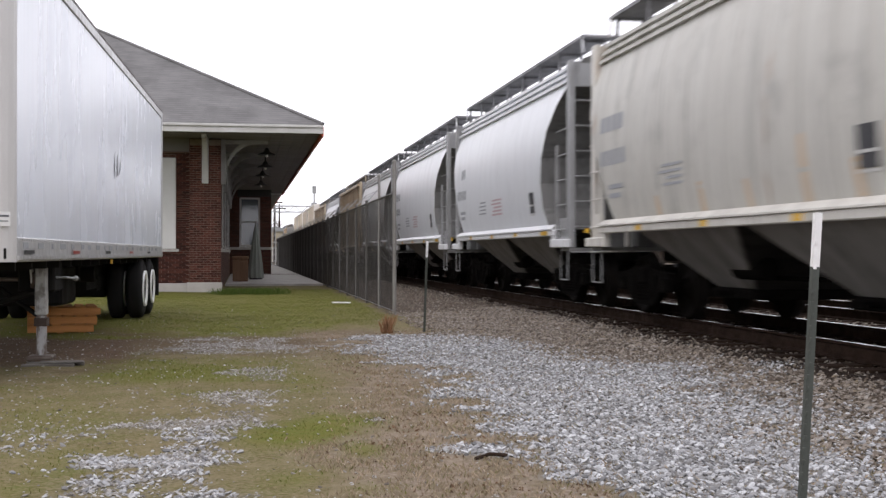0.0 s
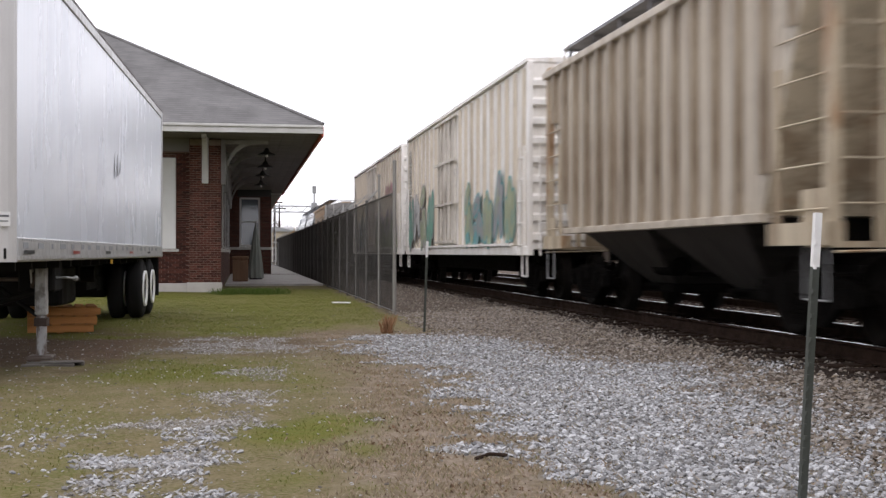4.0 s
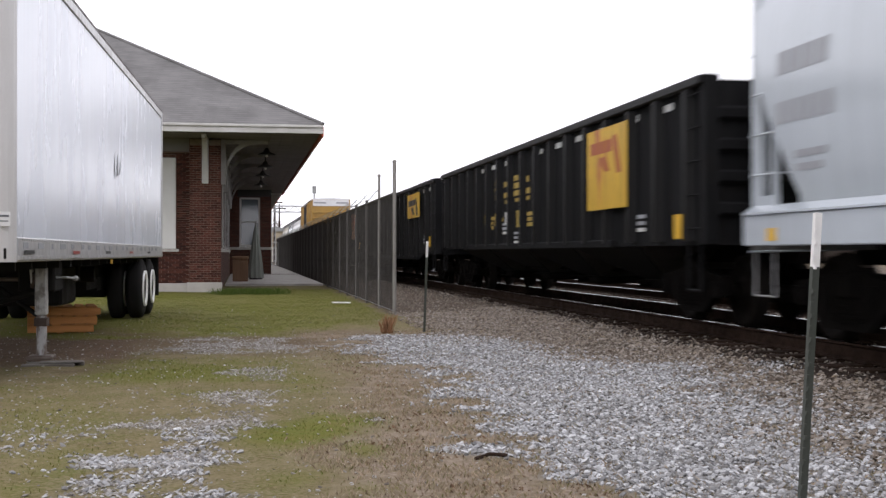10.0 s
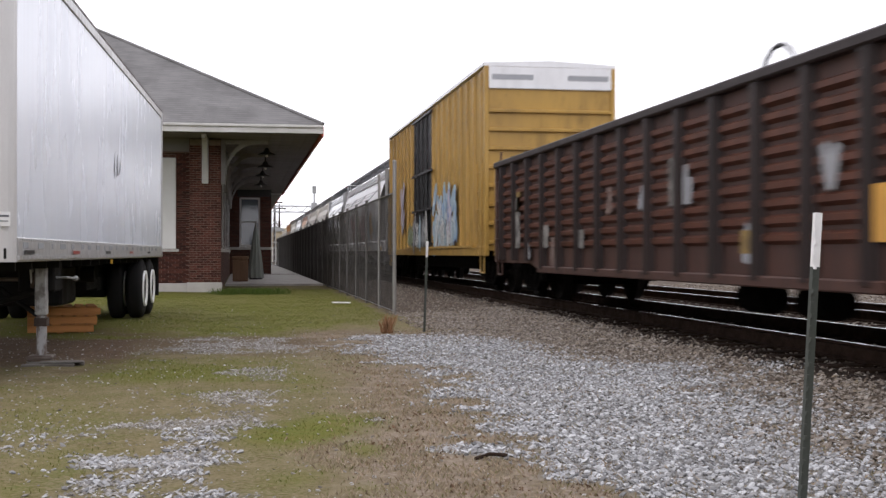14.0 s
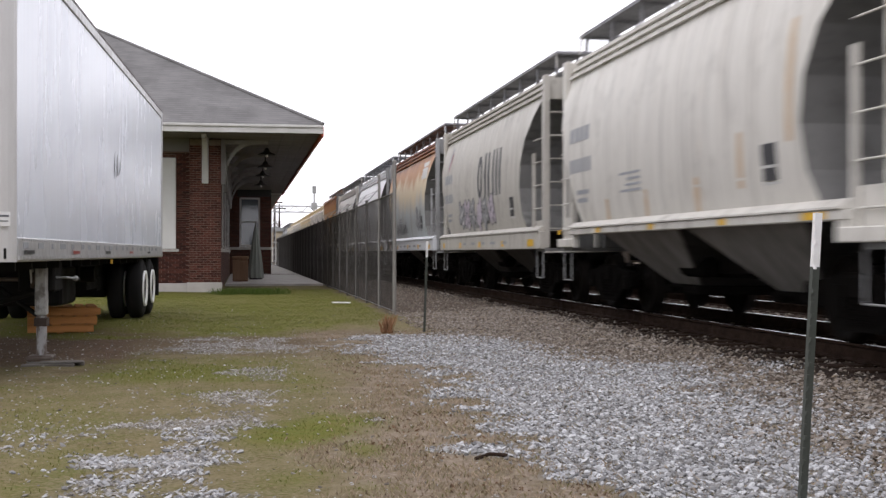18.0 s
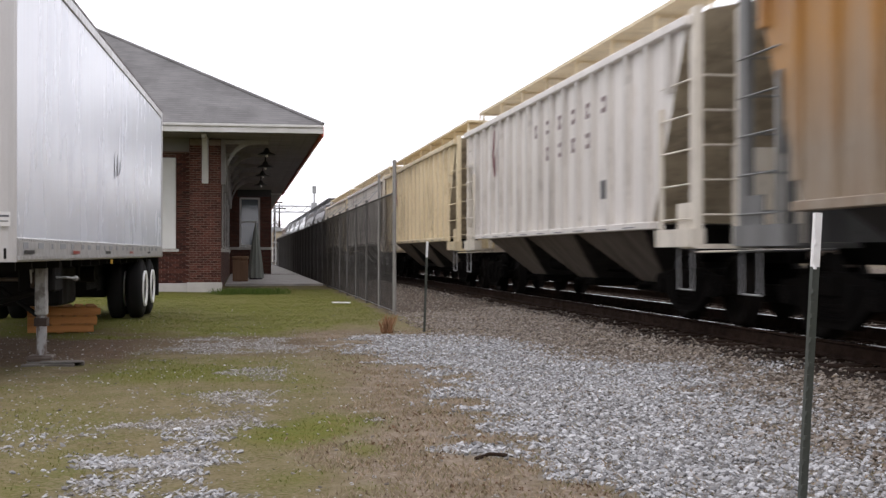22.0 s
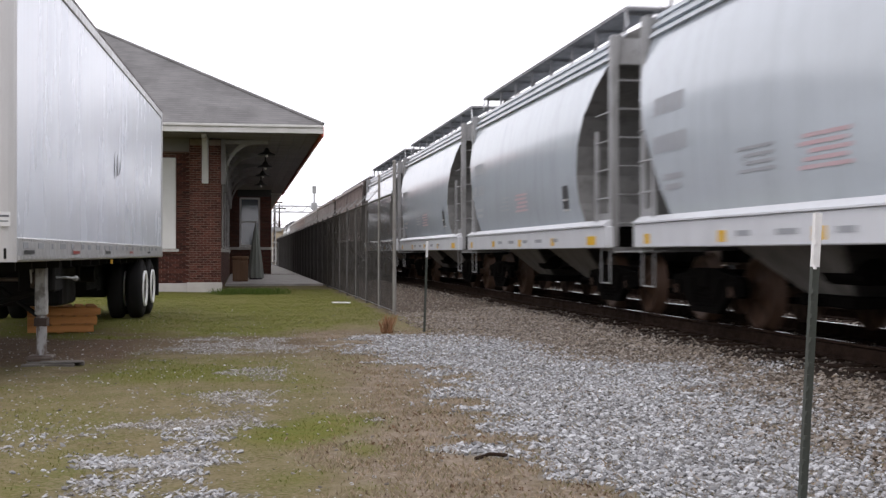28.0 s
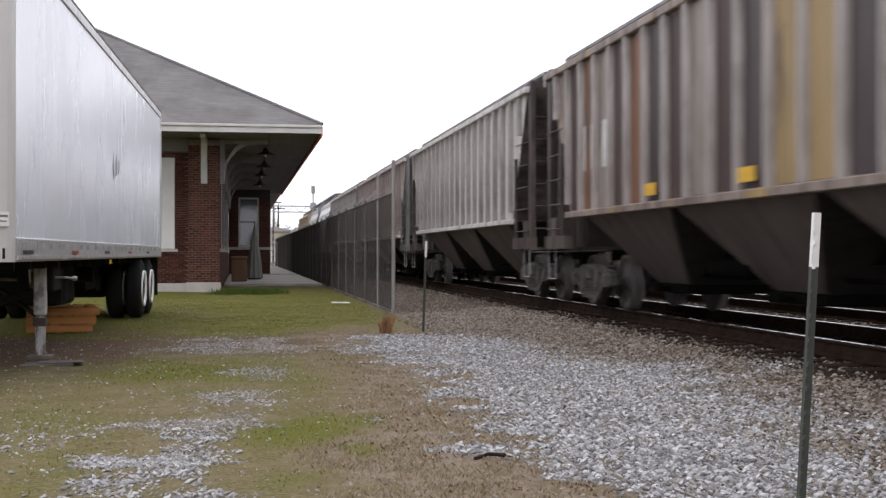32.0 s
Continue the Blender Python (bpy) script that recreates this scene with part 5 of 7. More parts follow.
P = {
    "light": paint("light_grey_car_paint", (0.63, 0.645, 0.67), (0.49, 0.49, 0.50), 0.2, rough=0.34, wear=0.16),
    "white": paint("pale_grey_car_paint", (0.71, 0.715, 0.73), (0.55, 0.55, 0.55), 0.22, rough=0.36, wear=0.16),
    "mid": paint("mid_grey_car_paint", (0.54, 0.55, 0.545), (0.42, 0.415, 0.40), 0.25, rough=0.42, wear=0.2),
    "olive": paint("dirty_grey_car_paint", (0.50, 0.49, 0.45), (0.36, 0.34, 0.30), 0.5, (0.30, 0.17, 0.08), (0.66, 0.72), 0.7),
    "cream": paint("cream_grey_car_paint", (0.61, 0.59, 0.54), (0.45, 0.42, 0.37), 0.45, (0.42, 0.28, 0.17), (0.68, 0.76), 0.6),
    "dullcream": paint("dull_cream_car_paint", (0.47, 0.45, 0.405), (0.33, 0.30, 0.26), 0.45, (0.36, 0.26, 0.17), (0.68, 0.76), 0.6),
    "blue": paint("bluish_grey_car_paint", (0.47, 0.515, 0.555), (0.38, 0.40, 0.42), 0.2, rough=0.15, spec=0.7, wear=0.16),
    "dark": paint("dark_grey_car_paint", (0.20, 0.205, 0.215), (0.14, 0.14, 0.14), 0.5, rough=0.45),
    "tan": paint("tan_car_paint", (0.54, 0.46, 0.335), (0.24, 0.165, 0.10), 0.7, (0.30, 0.15, 0.06), (0.60, 0.68), 0.7, rng=(0.46, 0.62)),
    "cream2": paint("grimy_cream_car_paint", (0.55, 0.49, 0.40), (0.30, 0.22, 0.15), 0.7, (0.30, 0.16, 0.07), (0.64, 0.72), 0.7, rng=(0.46, 0.64)),
    "peach": paint("faded_orange_car_paint", (0.46, 0.31, 0.165), (0.26, 0.16, 0.08), 0.8, (0.40, 0.35, 0.28), (0.58, 0.68), 0.6, wear=0.5, rng=(0.46, 0.64)),
    "nw_white": paint("soiled_white_car_paint", (0.74, 0.705, 0.66), (0.55, 0.50, 0.43), 0.4, (0.40, 0.30, 0.2), (0.66, 0.74), 0.55, wear=0.26),
    "nw_tan": paint("straw_car_paint", (0.67, 0.565, 0.375), (0.49, 0.39, 0.24), 0.5, (0.36, 0.22, 0.1), (0.66, 0.74), 0.6),
    "nw_cream": paint("pale_cream_car_paint", (0.70, 0.65, 0.56), (0.50, 0.43, 0.33), 0.5, (0.38, 0.27, 0.15), (0.68, 0.76), 0.5),
    "pink": paint("pinkish_grey_car_paint", (0.58, 0.52, 0.505), (0.35, 0.295, 0.275), 0.7, (0.13, 0.09, 0.075), (0.62, 0.70), 0.6, rng=(0.47, 0.62), wear=0.45),
    "brownmix": paint("patchy_brown_car_paint", (0.30, 0.25, 0.21), (0.10, 0.06, 0.05), 0.95, (0.40, 0.27, 0.08), (0.58, 0.64), 0.75, rng=(0.40, 0.60)),
    "greyrib": paint("grimy_grey_car_paint", (0.60, 0.575, 0.56), (0.31, 0.28, 0.26), 0.7, (0.12, 0.08, 0.065), (0.60, 0.68), 0.6, rng=(0.48, 0.62)),
    "enddark": paint("dark_end_paint", (0.11, 0.09, 0.08), (0.03, 0.024, 0.022), 0.85, spec=0.2, rng=(0.42, 0.58)),
    "brown_rib": paint("dark_oxide_rib_paint", (0.024, 0.014, 0.0125), (0.014, 0.01, 0.009), 0.6, spec=0.2),
    "brown_panel": paint("oxide_panel_paint", (0.105, 0.036, 0.02), (0.03, 0.015, 0.011), 0.8, (0.20, 0.085, 0.045), (0.56, 0.68), 0.7, spec=0.2, wear=0.65),
    "soot": paint("sooty_car_paint", (0.026, 0.023, 0.022), (0.065, 0.056, 0.048), 0.85, (0.035, 0.024, 0.018), (0.55, 0.68), 0.7, 0.7, (0.45, 0.66), 0.15),
    "coalrib": paint("sooty_rib_paint", (0.0045, 0.0045, 0.0048), (0.009, 0.0085, 0.008), 0.6, spec=0.15),
    "black": paint("black_car_paint", (0.006, 0.0062, 0.0068), (0.02, 0.02, 0.021), 0.8, (0.018, 0.014, 0.011), (0.6, 0.72), 0.6, 0.75, spec=0.07),
    "brown": paint("oxide_brown_car_paint", (0.066, 0.026, 0.017), (0.03, 0.016, 0.012), 0.6, (0.12, 0.05, 0.028), (0.58, 0.68), 0.7, 0.65),
    "yellow": paint("golden_yellow_car_paint", (0.40, 0.24, 0.055), (0.22, 0.135, 0.05), 0.6, (0.16, 0.10, 0.05), (0.66, 0.74), 0.5),
    "reefer": paint("stained_white_car_paint", (0.84, 0.82, 0.79), (0.60, 0.53, 0.43), 0.55, (0.52, 0.38, 0.22), (0.62, 0.72), 0.6, wear=0.3),
    "rustblue": two_tone("rusting_blue_grey_paint", (0.46, 0.51, 0.53), [((0.60, 0.50, 0.34), 2.2, 2.75), ((0.40, 0.19, 0.07), 2.95, 3.3), ((0.23, 0.085, 0.045), 3.5, 3.95)], (0.42, 0.32, 0.20), 0.5, 0.7),
    "orange": two_tone("rust_orange_over_grey_paint", (0.30, 0.25, 0.19), [((0.36, 0.19, 0.06), 1.9, 3.0), ((0.23, 0.095, 0.035), 3.2, 4.0)], (0.20, 0.11, 0.055), 0.7, 0.9),
    # Bay tones: slope sheets hold shade in their colour, side sheets are lit copies.
    "bay": paint("grimy_shaded_bay_paint", (0.042, 0.039, 0.037), (0.018, 0.017, 0.0155), 0.7, spec=0.2),
    "baypale": paint("lit_grey_bay_paint", (0.22, 0.21, 0.195), (0.07, 0.064, 0.058), 0.8, spec=0.2),
    "nwbay": paint("lit_tan_bay_paint", (0.185, 0.16, 0.135), (0.05, 0.038, 0.03), 0.85, spec=0.2),
    # Straw paint darkened to hold the shade of the end recess.
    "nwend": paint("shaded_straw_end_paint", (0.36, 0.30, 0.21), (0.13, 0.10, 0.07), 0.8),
    "baybrown": paint("lit_brown_bay_paint", (0.105, 0.088, 0.079), (0.04, 0.032, 0.029), 0.7, spec=0.2),
    "postgrey": paint("grimy_post_paint", (0.33, 0.335, 0.34), (0.15, 0.14, 0.13), 0.7, spec=0.3),
    # Grimy grey that also holds the shadow of the hollow car ends.
    "endgrey": paint("grimy_shaded_end_paint", (0.17, 0.17, 0.165), (0.08, 0.077, 0.073), 0.5),
}
# Post tones hold the dark of shaded post sides; brownmix posts are simply paler.
for key, tone, soot in (("tan", (0.30, 0.235, 0.155), (0.11, 0.065, 0.035)), ("cream2", (0.36, 0.30, 0.225), (0.15, 0.10, 0.06)), ("peach", (0.32, 0.20, 0.10), (0.14, 0.09, 0.055)), ("pink", (0.33, 0.28, 0.26), (0.12, 0.09, 0.08)),
                        ("brownmix", (0.42, 0.39, 0.375), (0.19, 0.165, 0.15)), ("greyrib", (0.36, 0.34, 0.325), (0.14, 0.12, 0.11))):
    P["post_" + key] = paint("grimy_post_" + key, tone, soot, 0.8, rng=(0.42, 0.62))
# White post paint greyed to give the posts a shadow edge.
P["post_nw_white"] = paint("grimy_post_white", (0.60, 0.57, 0.53), (0.36, 0.32, 0.27), 0.6)
P["endpale"] = paint("dusty_pale_end_paint", (0.44, 0.43, 0.415), (0.20, 0.18, 0.155), 0.6)
P["reefer_rib"] = paint("tan_stained_rib_paint", (0.62, 0.56, 0.465), (0.40, 0.31, 0.21), 0.7)
P["reefer_door"] = paint("soiled_door_paint", (0.66, 0.62, 0.56), (0.30, 0.24, 0.18), 0.7, (0.40, 0.26, 0.13), (0.60, 0.68), 0.7, wear=0.6)
G_COL = {k: mat("sprayed_" + k, c, tuple(min(1, x * 0.6 + 0.03) for x in c), 0.75, (2.5, 6, 1.6), 0.55, 0, 0) for k, c in {
    "red": (0.55, 0.10, 0.12), "pink": (0.50, 0.28, 0.29), "green": (0.23, 0.28, 0.15), "palegreen": (0.35, 0.385, 0.25), "teal": (0.10, 0.32, 0.34), "blue": (0.12, 0.24, 0.50),
    "skyblue": (0.36, 0.47, 0.53), "black": (0.03, 0.03, 0.035), "grey": (0.30, 0.30, 0.31), "white": (0.60, 0.60, 0.58), "orange": (0.68, 0.34, 0.05), "lilac": (0.50, 0.44, 0.50), "charcoal": (0.09, 0.09, 0.095), "wine": (0.17, 0.10, 0.10), "maroon": (0.16, 0.05, 0.05), "seagreen": (0.17, 0.36, 0.28)}.items()}


def wheelset_mesh():
    g = Geo().tube((-1.0, 0, 0), (1.0, 0, 0), 0.075, 12)
    for s in (-1, 1):
        g.disc((0.7525 * s, 0, 0), (s, 0, 0), [(-0.10, 0.48), (-0.07, 0.475), (-0.065, WR), (0.05, WR - 0.004), (0.055, WR - 0.05), (0.02, WR - 0.07), (-0.01, 0.2), (0.05, 0.13), (0.09, 0.11)], 28)
        for k in range(3):
            a = 2.094 * k
            g.tube((1.03 * s, 0.045 * math.cos(a), 0.045 * math.sin(a)), (1.165 * s, 0.045 * math.cos(a), 0.045 * math.sin(a)), 0.014, 6)
        g.disc((1.0 * s, 0, 0), (s, 0, 0), [(0, 0.085), (0.13, 0.085), (0.15, 0.07)], 14)
    return g


def sideframe_mesh():
    out = [(-1.13, 0.54), (-1.05, 0.62), (-0.62, 0.66), (-0.35, 0.72), (0.35, 0.72), (0.62, 0.66), (1.05, 0.62), (1.13, 0.54), (1.13, 0.40), (1.04, 0.37), (0.98, 0.46), (0.80, 0.46), (0.74, 0.38), (0.42, 0.16), (-0.42, 0.16),
           (-0.74, 0.38), (-0.80, 0.46), (-0.98, 0.46), (-1.04, 0.37), (-1.13, 0.40)]
    g = Geo().slab(out, "x", -0.06, 0.05)
    g.slab([(-0.62, 0.60), (-0.30, 0.60), (-0.30, 0.30), (-0.40, 0.28)], "x", -0.085, -0.0605).slab([(0.62, 0.60), (0.30, 0.60), (0.30, 0.30), (0.40, 0.28)], "x", -0.085, -0.0605)
    return g.box(-0.09, -0.0605, -1.02, -0.76, 0.36, 0.56, 0.012).box(-0.09, -0.0605, 0.76, 1.02, 0.36, 0.56, 0.012)


def spring_mesh():
    g = Geo()
    for y in (-0.18, 0.0, 0.18):
        pts = [(-0.03 + 0.055 * math.cos(a), y + 0.055 * math.sin(a), 0.22 + 0.24 * a / 31.4) for a in (31.4 * i / 40 for i in range(41))]
        g.path(pts, 0.014, 4)
    return g


def cast_set(tag, frame_mat, wheel_mat):
    return {"sideframe": sideframe_mesh().mesh("sideframe", frame_mat), "spring": spring_mesh().mesh("spring_nest", frame_mat), "wheelset": wheelset_mesh().mesh("wheelset", wheel_mat),
            "bolster": Geo().box(-1.16, 1.16, -0.2, 0.2, 0.46, 0.70, 0.03).box(-0.25, 0.25, -0.25, 0.25, 0.70, 0.80).box(-0.6, 0.6, -0.95, -0.85, 0.30, 0.38).box(-0.6, 0.6, 0.85, 0.95, 0.30, 0.38).mesh("bolster", frame_mat)}


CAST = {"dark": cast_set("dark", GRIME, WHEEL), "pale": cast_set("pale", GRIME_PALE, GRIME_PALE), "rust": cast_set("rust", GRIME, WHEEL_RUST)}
SPINNERS = {-1: [], 1: []}


def truck(car, y, look_key="dark"):
    c = CAST[look_key]
    t = part("truck", c["bolster"], None, car, "", (0, y, 0))
    for s in (-1, 1):
        f = part("sideframe", c["sideframe"], None, t, at=(1.06 * s, 0, 0))
        if s > 0:
            f.rotation_euler = (0, 0, math.pi)
        q = part("spring_nest", c["spring"], None, t, at=(1.06 * s, 0, 0))
        w = part("wheelset", c["wheelset"], None, t, at=(0, 0.89 * s, WR))
        SPINNERS[s].append(w)


COUPLER = Geo().box(-0.07, 0.07, -0.75, 0.0, 0.80, 0.96, 0.02).slab([(-0.16, -0.72), (0.05, -0.74), (0.16, -0.86), (0.10, -1.02), (-0.02, -1.0), (-0.03, -0.9), (-0.14, -0.98), (-0.18, -0.86)], "z", 0.74, 1.02).mesh("coupler", STEEL)
HOSE = Geo().path([(0.25, -0.35, 0.8), (0.28, -0.5, 0.62), (0.26, -0.7, 0.5), (0.2, -0.9, 0.55)], 0.025).mesh("air_hose", BLACK)


def bar_ladder(x, y, dx, dy, zs, r=0.012):
    """Rungs from (x, y) to (x + dx, y + dy) at the heights zs."""
    g = Geo()
    for z in zs:
        g.tube((x, y, z), (x + dx, y + dy, z), r, 6)
    return g


def run_gear(car, L, key, inset=1.95):
    for s in (-1, 1):
        truck(car, s * (L / 2 - inset), key)
        c = part("coupler", COUPLER, None, car, "rusty knuckle coupler", (0, s * (L / 2 - 0.88), 0))
        h = part("air_hose", HOSE, None, car, "", (0, s * (L / 2 - 0.85), 0))
        if s > 0:
            c.rotation_euler = h.rotation_euler = (0, 0, math.pi)
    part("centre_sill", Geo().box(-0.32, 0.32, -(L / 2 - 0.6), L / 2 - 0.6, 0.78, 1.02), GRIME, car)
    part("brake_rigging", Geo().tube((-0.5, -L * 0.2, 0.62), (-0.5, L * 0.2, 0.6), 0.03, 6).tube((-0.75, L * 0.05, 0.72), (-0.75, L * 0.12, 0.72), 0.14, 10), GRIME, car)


def decal(name, car, sx, y0, y1, z0, z1, material, label="", off=0.006, rows=None):
    """Paint on the platform side, following the bulge of the side."""
    n = max(1, int((z1 - z0) / 0.25)) if rows is None else rows
    vs, fs = [], []
    for k in range(n + 1):
        z = z0 + (z1 - z0) * k / n
        vs += [(-sx(z) - off, y0, z), (-sx(z) - off, y1, z)]
        if k:
            fs.append((2 * k - 2, 2 * k - 1, 2 * k + 1, 2 * k))
    return part(name, Geo().add(vs, fs), material, car, label)


def strokes(name, car, sx, lines, width, material, off, label="", rounded=False):
    """Brush strokes on the platform side, each a hair above the one before."""
    g = Geo()
    for i, ((y0, z0), (y1, z1)) in enumerate(lines):
        o = off + 0.0004 * i
        d = math.hypot(y1 - y0, z1 - z0) + 1e-6
        py, pz = -(z1 - z0) / d * width / 2, (y1 - y0) / d * width / 2
        n = max(1, int(d / 0.2))
        vs, fs = [], []
        for k in range(n + 1):
            t = k / n
            y, z = y0 + (y1 - y0) * t, z0 + (z1 - z0) * t
            w = 0.9 + 0.2 * math.sin(3.1 * t)
            for s in (-1, 1):
                zz = z + s * pz * w
                vs.append((-sx(zz) - o, y + s * py * w, zz))
            if k:
                fs.append((2 * k - 2, 2 * k - 1, 2 * k + 1, 2 * k))
        g.add(vs, fs)
        if rounded:
            for (cy, cz), e in (((y0, z0), -1), ((y1, z1), 1)):
                ey, ez = e * (y1 - y0) / d * width * 0.45, e * (z1 - z0) / d * width * 0.45
                rim = [(cy + py * 0.9 * math.cos(a) + ey * math.sin(a), cz + pz * 0.9 * math.cos(a) + ez * math.sin(a)) for a in (math.pi * j / 6 for j in range(7))]
                g.add([(-sx(b) - o, a, b) for a, b in rim], [tuple(range(7))])
    return part(name, g, material, car, label)


# strokes of shapes that spell nothing
SPRAY_FORMS = (((0.1, 0, 0.45, 1), (0.5, 1, 0.9, 0.15), (0.15, 0.55, 0.95, 0.75)), ((0, 0.15, 1, 0.85), (0, 0.9, 0.5, 0.5), (0.5, 0.1, 1, 0.3)), ((0, 0.1, 0.3, 0.9), (0.4, 0, 0.6, 0.75), (0.8, 0.2, 1, 1)),
               ((0, 0.8, 0.6, 1), (0.2, 0, 0.7, 0.6), (0.6, 0.5, 1, 0.1), (0, 0.3, 0.3, 0.1)), ((0.1, 0.1, 0.15, 0.7), (0.4, 0.3, 0.45, 1), (0.75, 0, 0.8, 0.8), (0.1, 0.4, 0.9, 0.25)))


def graffiti(car, sx, y0, y1, z0, z1, fills, edge, seed, letters=5, halo=""):
    """Large sprayed shapes: fat filled strokes, each shape with one dark outline round it."""
    r = random.Random(seed)
    w = (y1 - y0) / letters
    for k in range(letters):
        a, b = y1 - (k + 0.86) * w, y1 - (k + 0.14) * w
        h0, h1 = z0 + r.uniform(0, 0.12) * (z1 - z0), z1 - r.uniform(0, 0.22) * (z1 - z0)
        fat = min(w * 0.31, (h1 - h0) * 0.30)
        h0, h1 = h0 + fat * 0.5, h1 - fat * 0.5
        jot = lambda: r.uniform(-0.13, 0.13)
        ls = [((b - (p + jot()) * (b - a), h0 + (q + jot()) * (h1 - h0)), (b - (u + jot()) * (b - a), h0 + (v + jot()) * (h1 - h0))) for p, q, u, v in r.choice(SPRAY_FORMS)]
        if halo:
            strokes("sprayed_halo", car, sx, [((p[0], p[1] + 0.08), (q[0], q[1] + 0.14)) for p, q in ls], fat * 1.7, G_COL[halo], 0.004 + 0.00007 * k, "faint sprayed halo", True)
        o = strokes("sprayed_shape", car, sx, ls, fat, G_COL[fills[k % len(fills)]], 0.012 + 0.00007 * k, "sprayed shape with a darker outline", True)
        strokes("shape_outline", o, sx, ls, fat * 1.34, G_COL[edge], 0.0085 + 0.00007 * k, rounded=True)
        shade = []
        for p, q in ls[::2]:
            t, u = r.uniform(0.1, 0.4), r.uniform(0.5, 0.9)
            shade.append(((p[0] + (q[0] - p[0]) * t, p[1] + (q[1] - p[1]) * t), (p[0] + (q[0] - p[0]) * u, p[1] + (q[1] - p[1]) * u)))
        strokes("shape_shading", o, sx, shade, fat * 0.28, G_COL[r.choice([edge, fills[(k + 1) % len(fills)], "white"])], 0.0155 + 0.00007 * k, rounded=True)


def stencils(car, sx, L, dark=True, seed=0, tall=3.0, thin=False):
    """Reporting marks and notices, as bars, and the dark placard with its pale frame."""
    r = random.Random(seed)
    m = MARK_SOFT if dark else MARK_WHITE
    y = L / 2 - 1.45
    for z, n, w, h in ((tall - 0.33, 4, 0.27, 0.23), (tall - 0.82, 6, 0.2, 0.22), (tall - 1.17, 7, 0.09, 0.07), (tall - 1.3, 6, 0.09, 0.07)):
        if w < 0.1:
            decal("stencil_line", car, sx, y - 0.35 - n * w, y - 0.35, z, z + h, m, rows=1)
            continue
        for k in range(n):
            if r.random() < 0.93:
                decal("stencil_mark", car, sx, y - (k + 1) * w + 0.06, y - k * w, z, z + h, m, rows=1)
    ym = r.uniform(1.2, 1.8)
    for k in range(4):
        decal("stencil_line", car, sx, ym - 0.45, ym + 0.45 * r.uniform(0.2, 1), 2.0 - k * 0.08, 2.035 - k * 0.08, m, rows=1)
    for k in range(0 if thin else 5):
        decal("sill_notice", car, lambda z: 1.6, L / 2 - 4.4 - k * 1.1, L / 2 - 4.05 - k * 1.1 + 0.12 * (k % 2), 1.09, 1.15, m, rows=1)
    yp = -L / 2 + 2.9
    decal("placard", car, sx, yp - 0.17, yp + 0.17, 1.64, 2.02, G_COL["black"], "dark consolidated stencil panel", 0.008)
    decal("placard_frame", car, sx, yp - 0.19, yp + 0.19, 1.60, 1.63, G_COL["white"], rows=1)
    decal("placard_frame", car, sx, yp - 0.15, yp + 0.15, 1.77, 1.80, G_COL["white"], off=0.011, rows=1)


A_PROFILE = [(1.50, 1.33), (1.57, 1.7), (1.60, 2.15), (1.605, 2.6), (1.575, 3.05), (1.50, 3.45), (1.40, 3.78), (1.31, 4.02), (1.24, 4.16), (1.02, 4.26), (0.5, 4.35), (0, 4.38)]
A_IN = [(1.33, 1.3), (1.7, 1.5), (2.15, 1.58), (2.6, 1.5), (3.05, 1.25), (3.45, 0.85), (3.78, 0.42), (4.02, 0.12), (4.16, 0.08), (4.4, 0.08)]

A_IN_REAR = [(1.33, 1.25), (1.7, 1.02), (2.15, 0.72), (2.6, 0.42), (3.05, 0.22), (3.45, 0.12), (3.78, 0.09), (4.4, 0.08)]


def lookup(rows, z):
    return float(np.interp(z, [a for a, b in rows], [b for a, b in rows]))


def a_side(z):
    return lookup([(zz, xx) for xx, zz in A_PROFILE], z)


def shell(profile, inset, half, behind=None):
    """The tub of a covered hopper: a profile drawn along, its ends cut back as inset says."""
    g, caps = Geo(), (Geo(), Geo())
    n = len(profile)
    vs = []
    for s in (-1, 1):
        for x, z in profile:
            y = s * (half - lookup(behind if behind and s > 0 else inset, z))
            vs += [(-x, y, z), (x, y, z)]
    fs, flat = [], ([], [])
    for k in range(n - 1):
        a, b, c, d = 2 * k, 2 * k + 2, 2 * n + 2 * k + 2, 2 * n + 2 * k
        fs += [(a, d, c, b), (a + 1, b + 1, c + 1, d + 1)]
        flat[0].append((a, b, b + 1, a + 1))
        flat[1].append((d, d + 1, c + 1, c))
    g.add(vs, fs, True)
    g.add(vs, [(0, 1, 2 * n + 1, 2 * n)], False)
    for cap, rows in zip(caps, flat):
        cap.add(vs, rows, False)
        used = sorted({i for row in rows for i in row})
        cap.v, at = [vs[i] for i in used], {i: k for k, i in enumerate(used)}
        cap.f = [tuple(at[i] for i in row) for row in rows]
    return g, caps


def hopper_bays(car, half, n, top, material, low=0.46):
    span = 2 * half / n
    for k in range(n):
        c = -half + span * (k + 0.5)
        t, b = span / 2 - 0.03, span * 0.16
        # The slopes' shade is coloured in; paler material goes on the side sheets.
        bay = part("hopper_bay", Geo().loft([[(-0.62, c - b, low), (0.62, c - b, low), (0.62, c + b, low), (-0.62, c + b, low)], [(-1.44, c - t, top), (1.44, c - t, top), (1.44, c + t, top), (-1.44, c + t, top)]]), P["bay"], car, "grimy sloping hopper bay with shade in its colour")
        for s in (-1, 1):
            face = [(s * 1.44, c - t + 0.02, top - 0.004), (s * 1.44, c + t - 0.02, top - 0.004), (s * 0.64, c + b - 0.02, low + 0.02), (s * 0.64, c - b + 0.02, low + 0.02)]
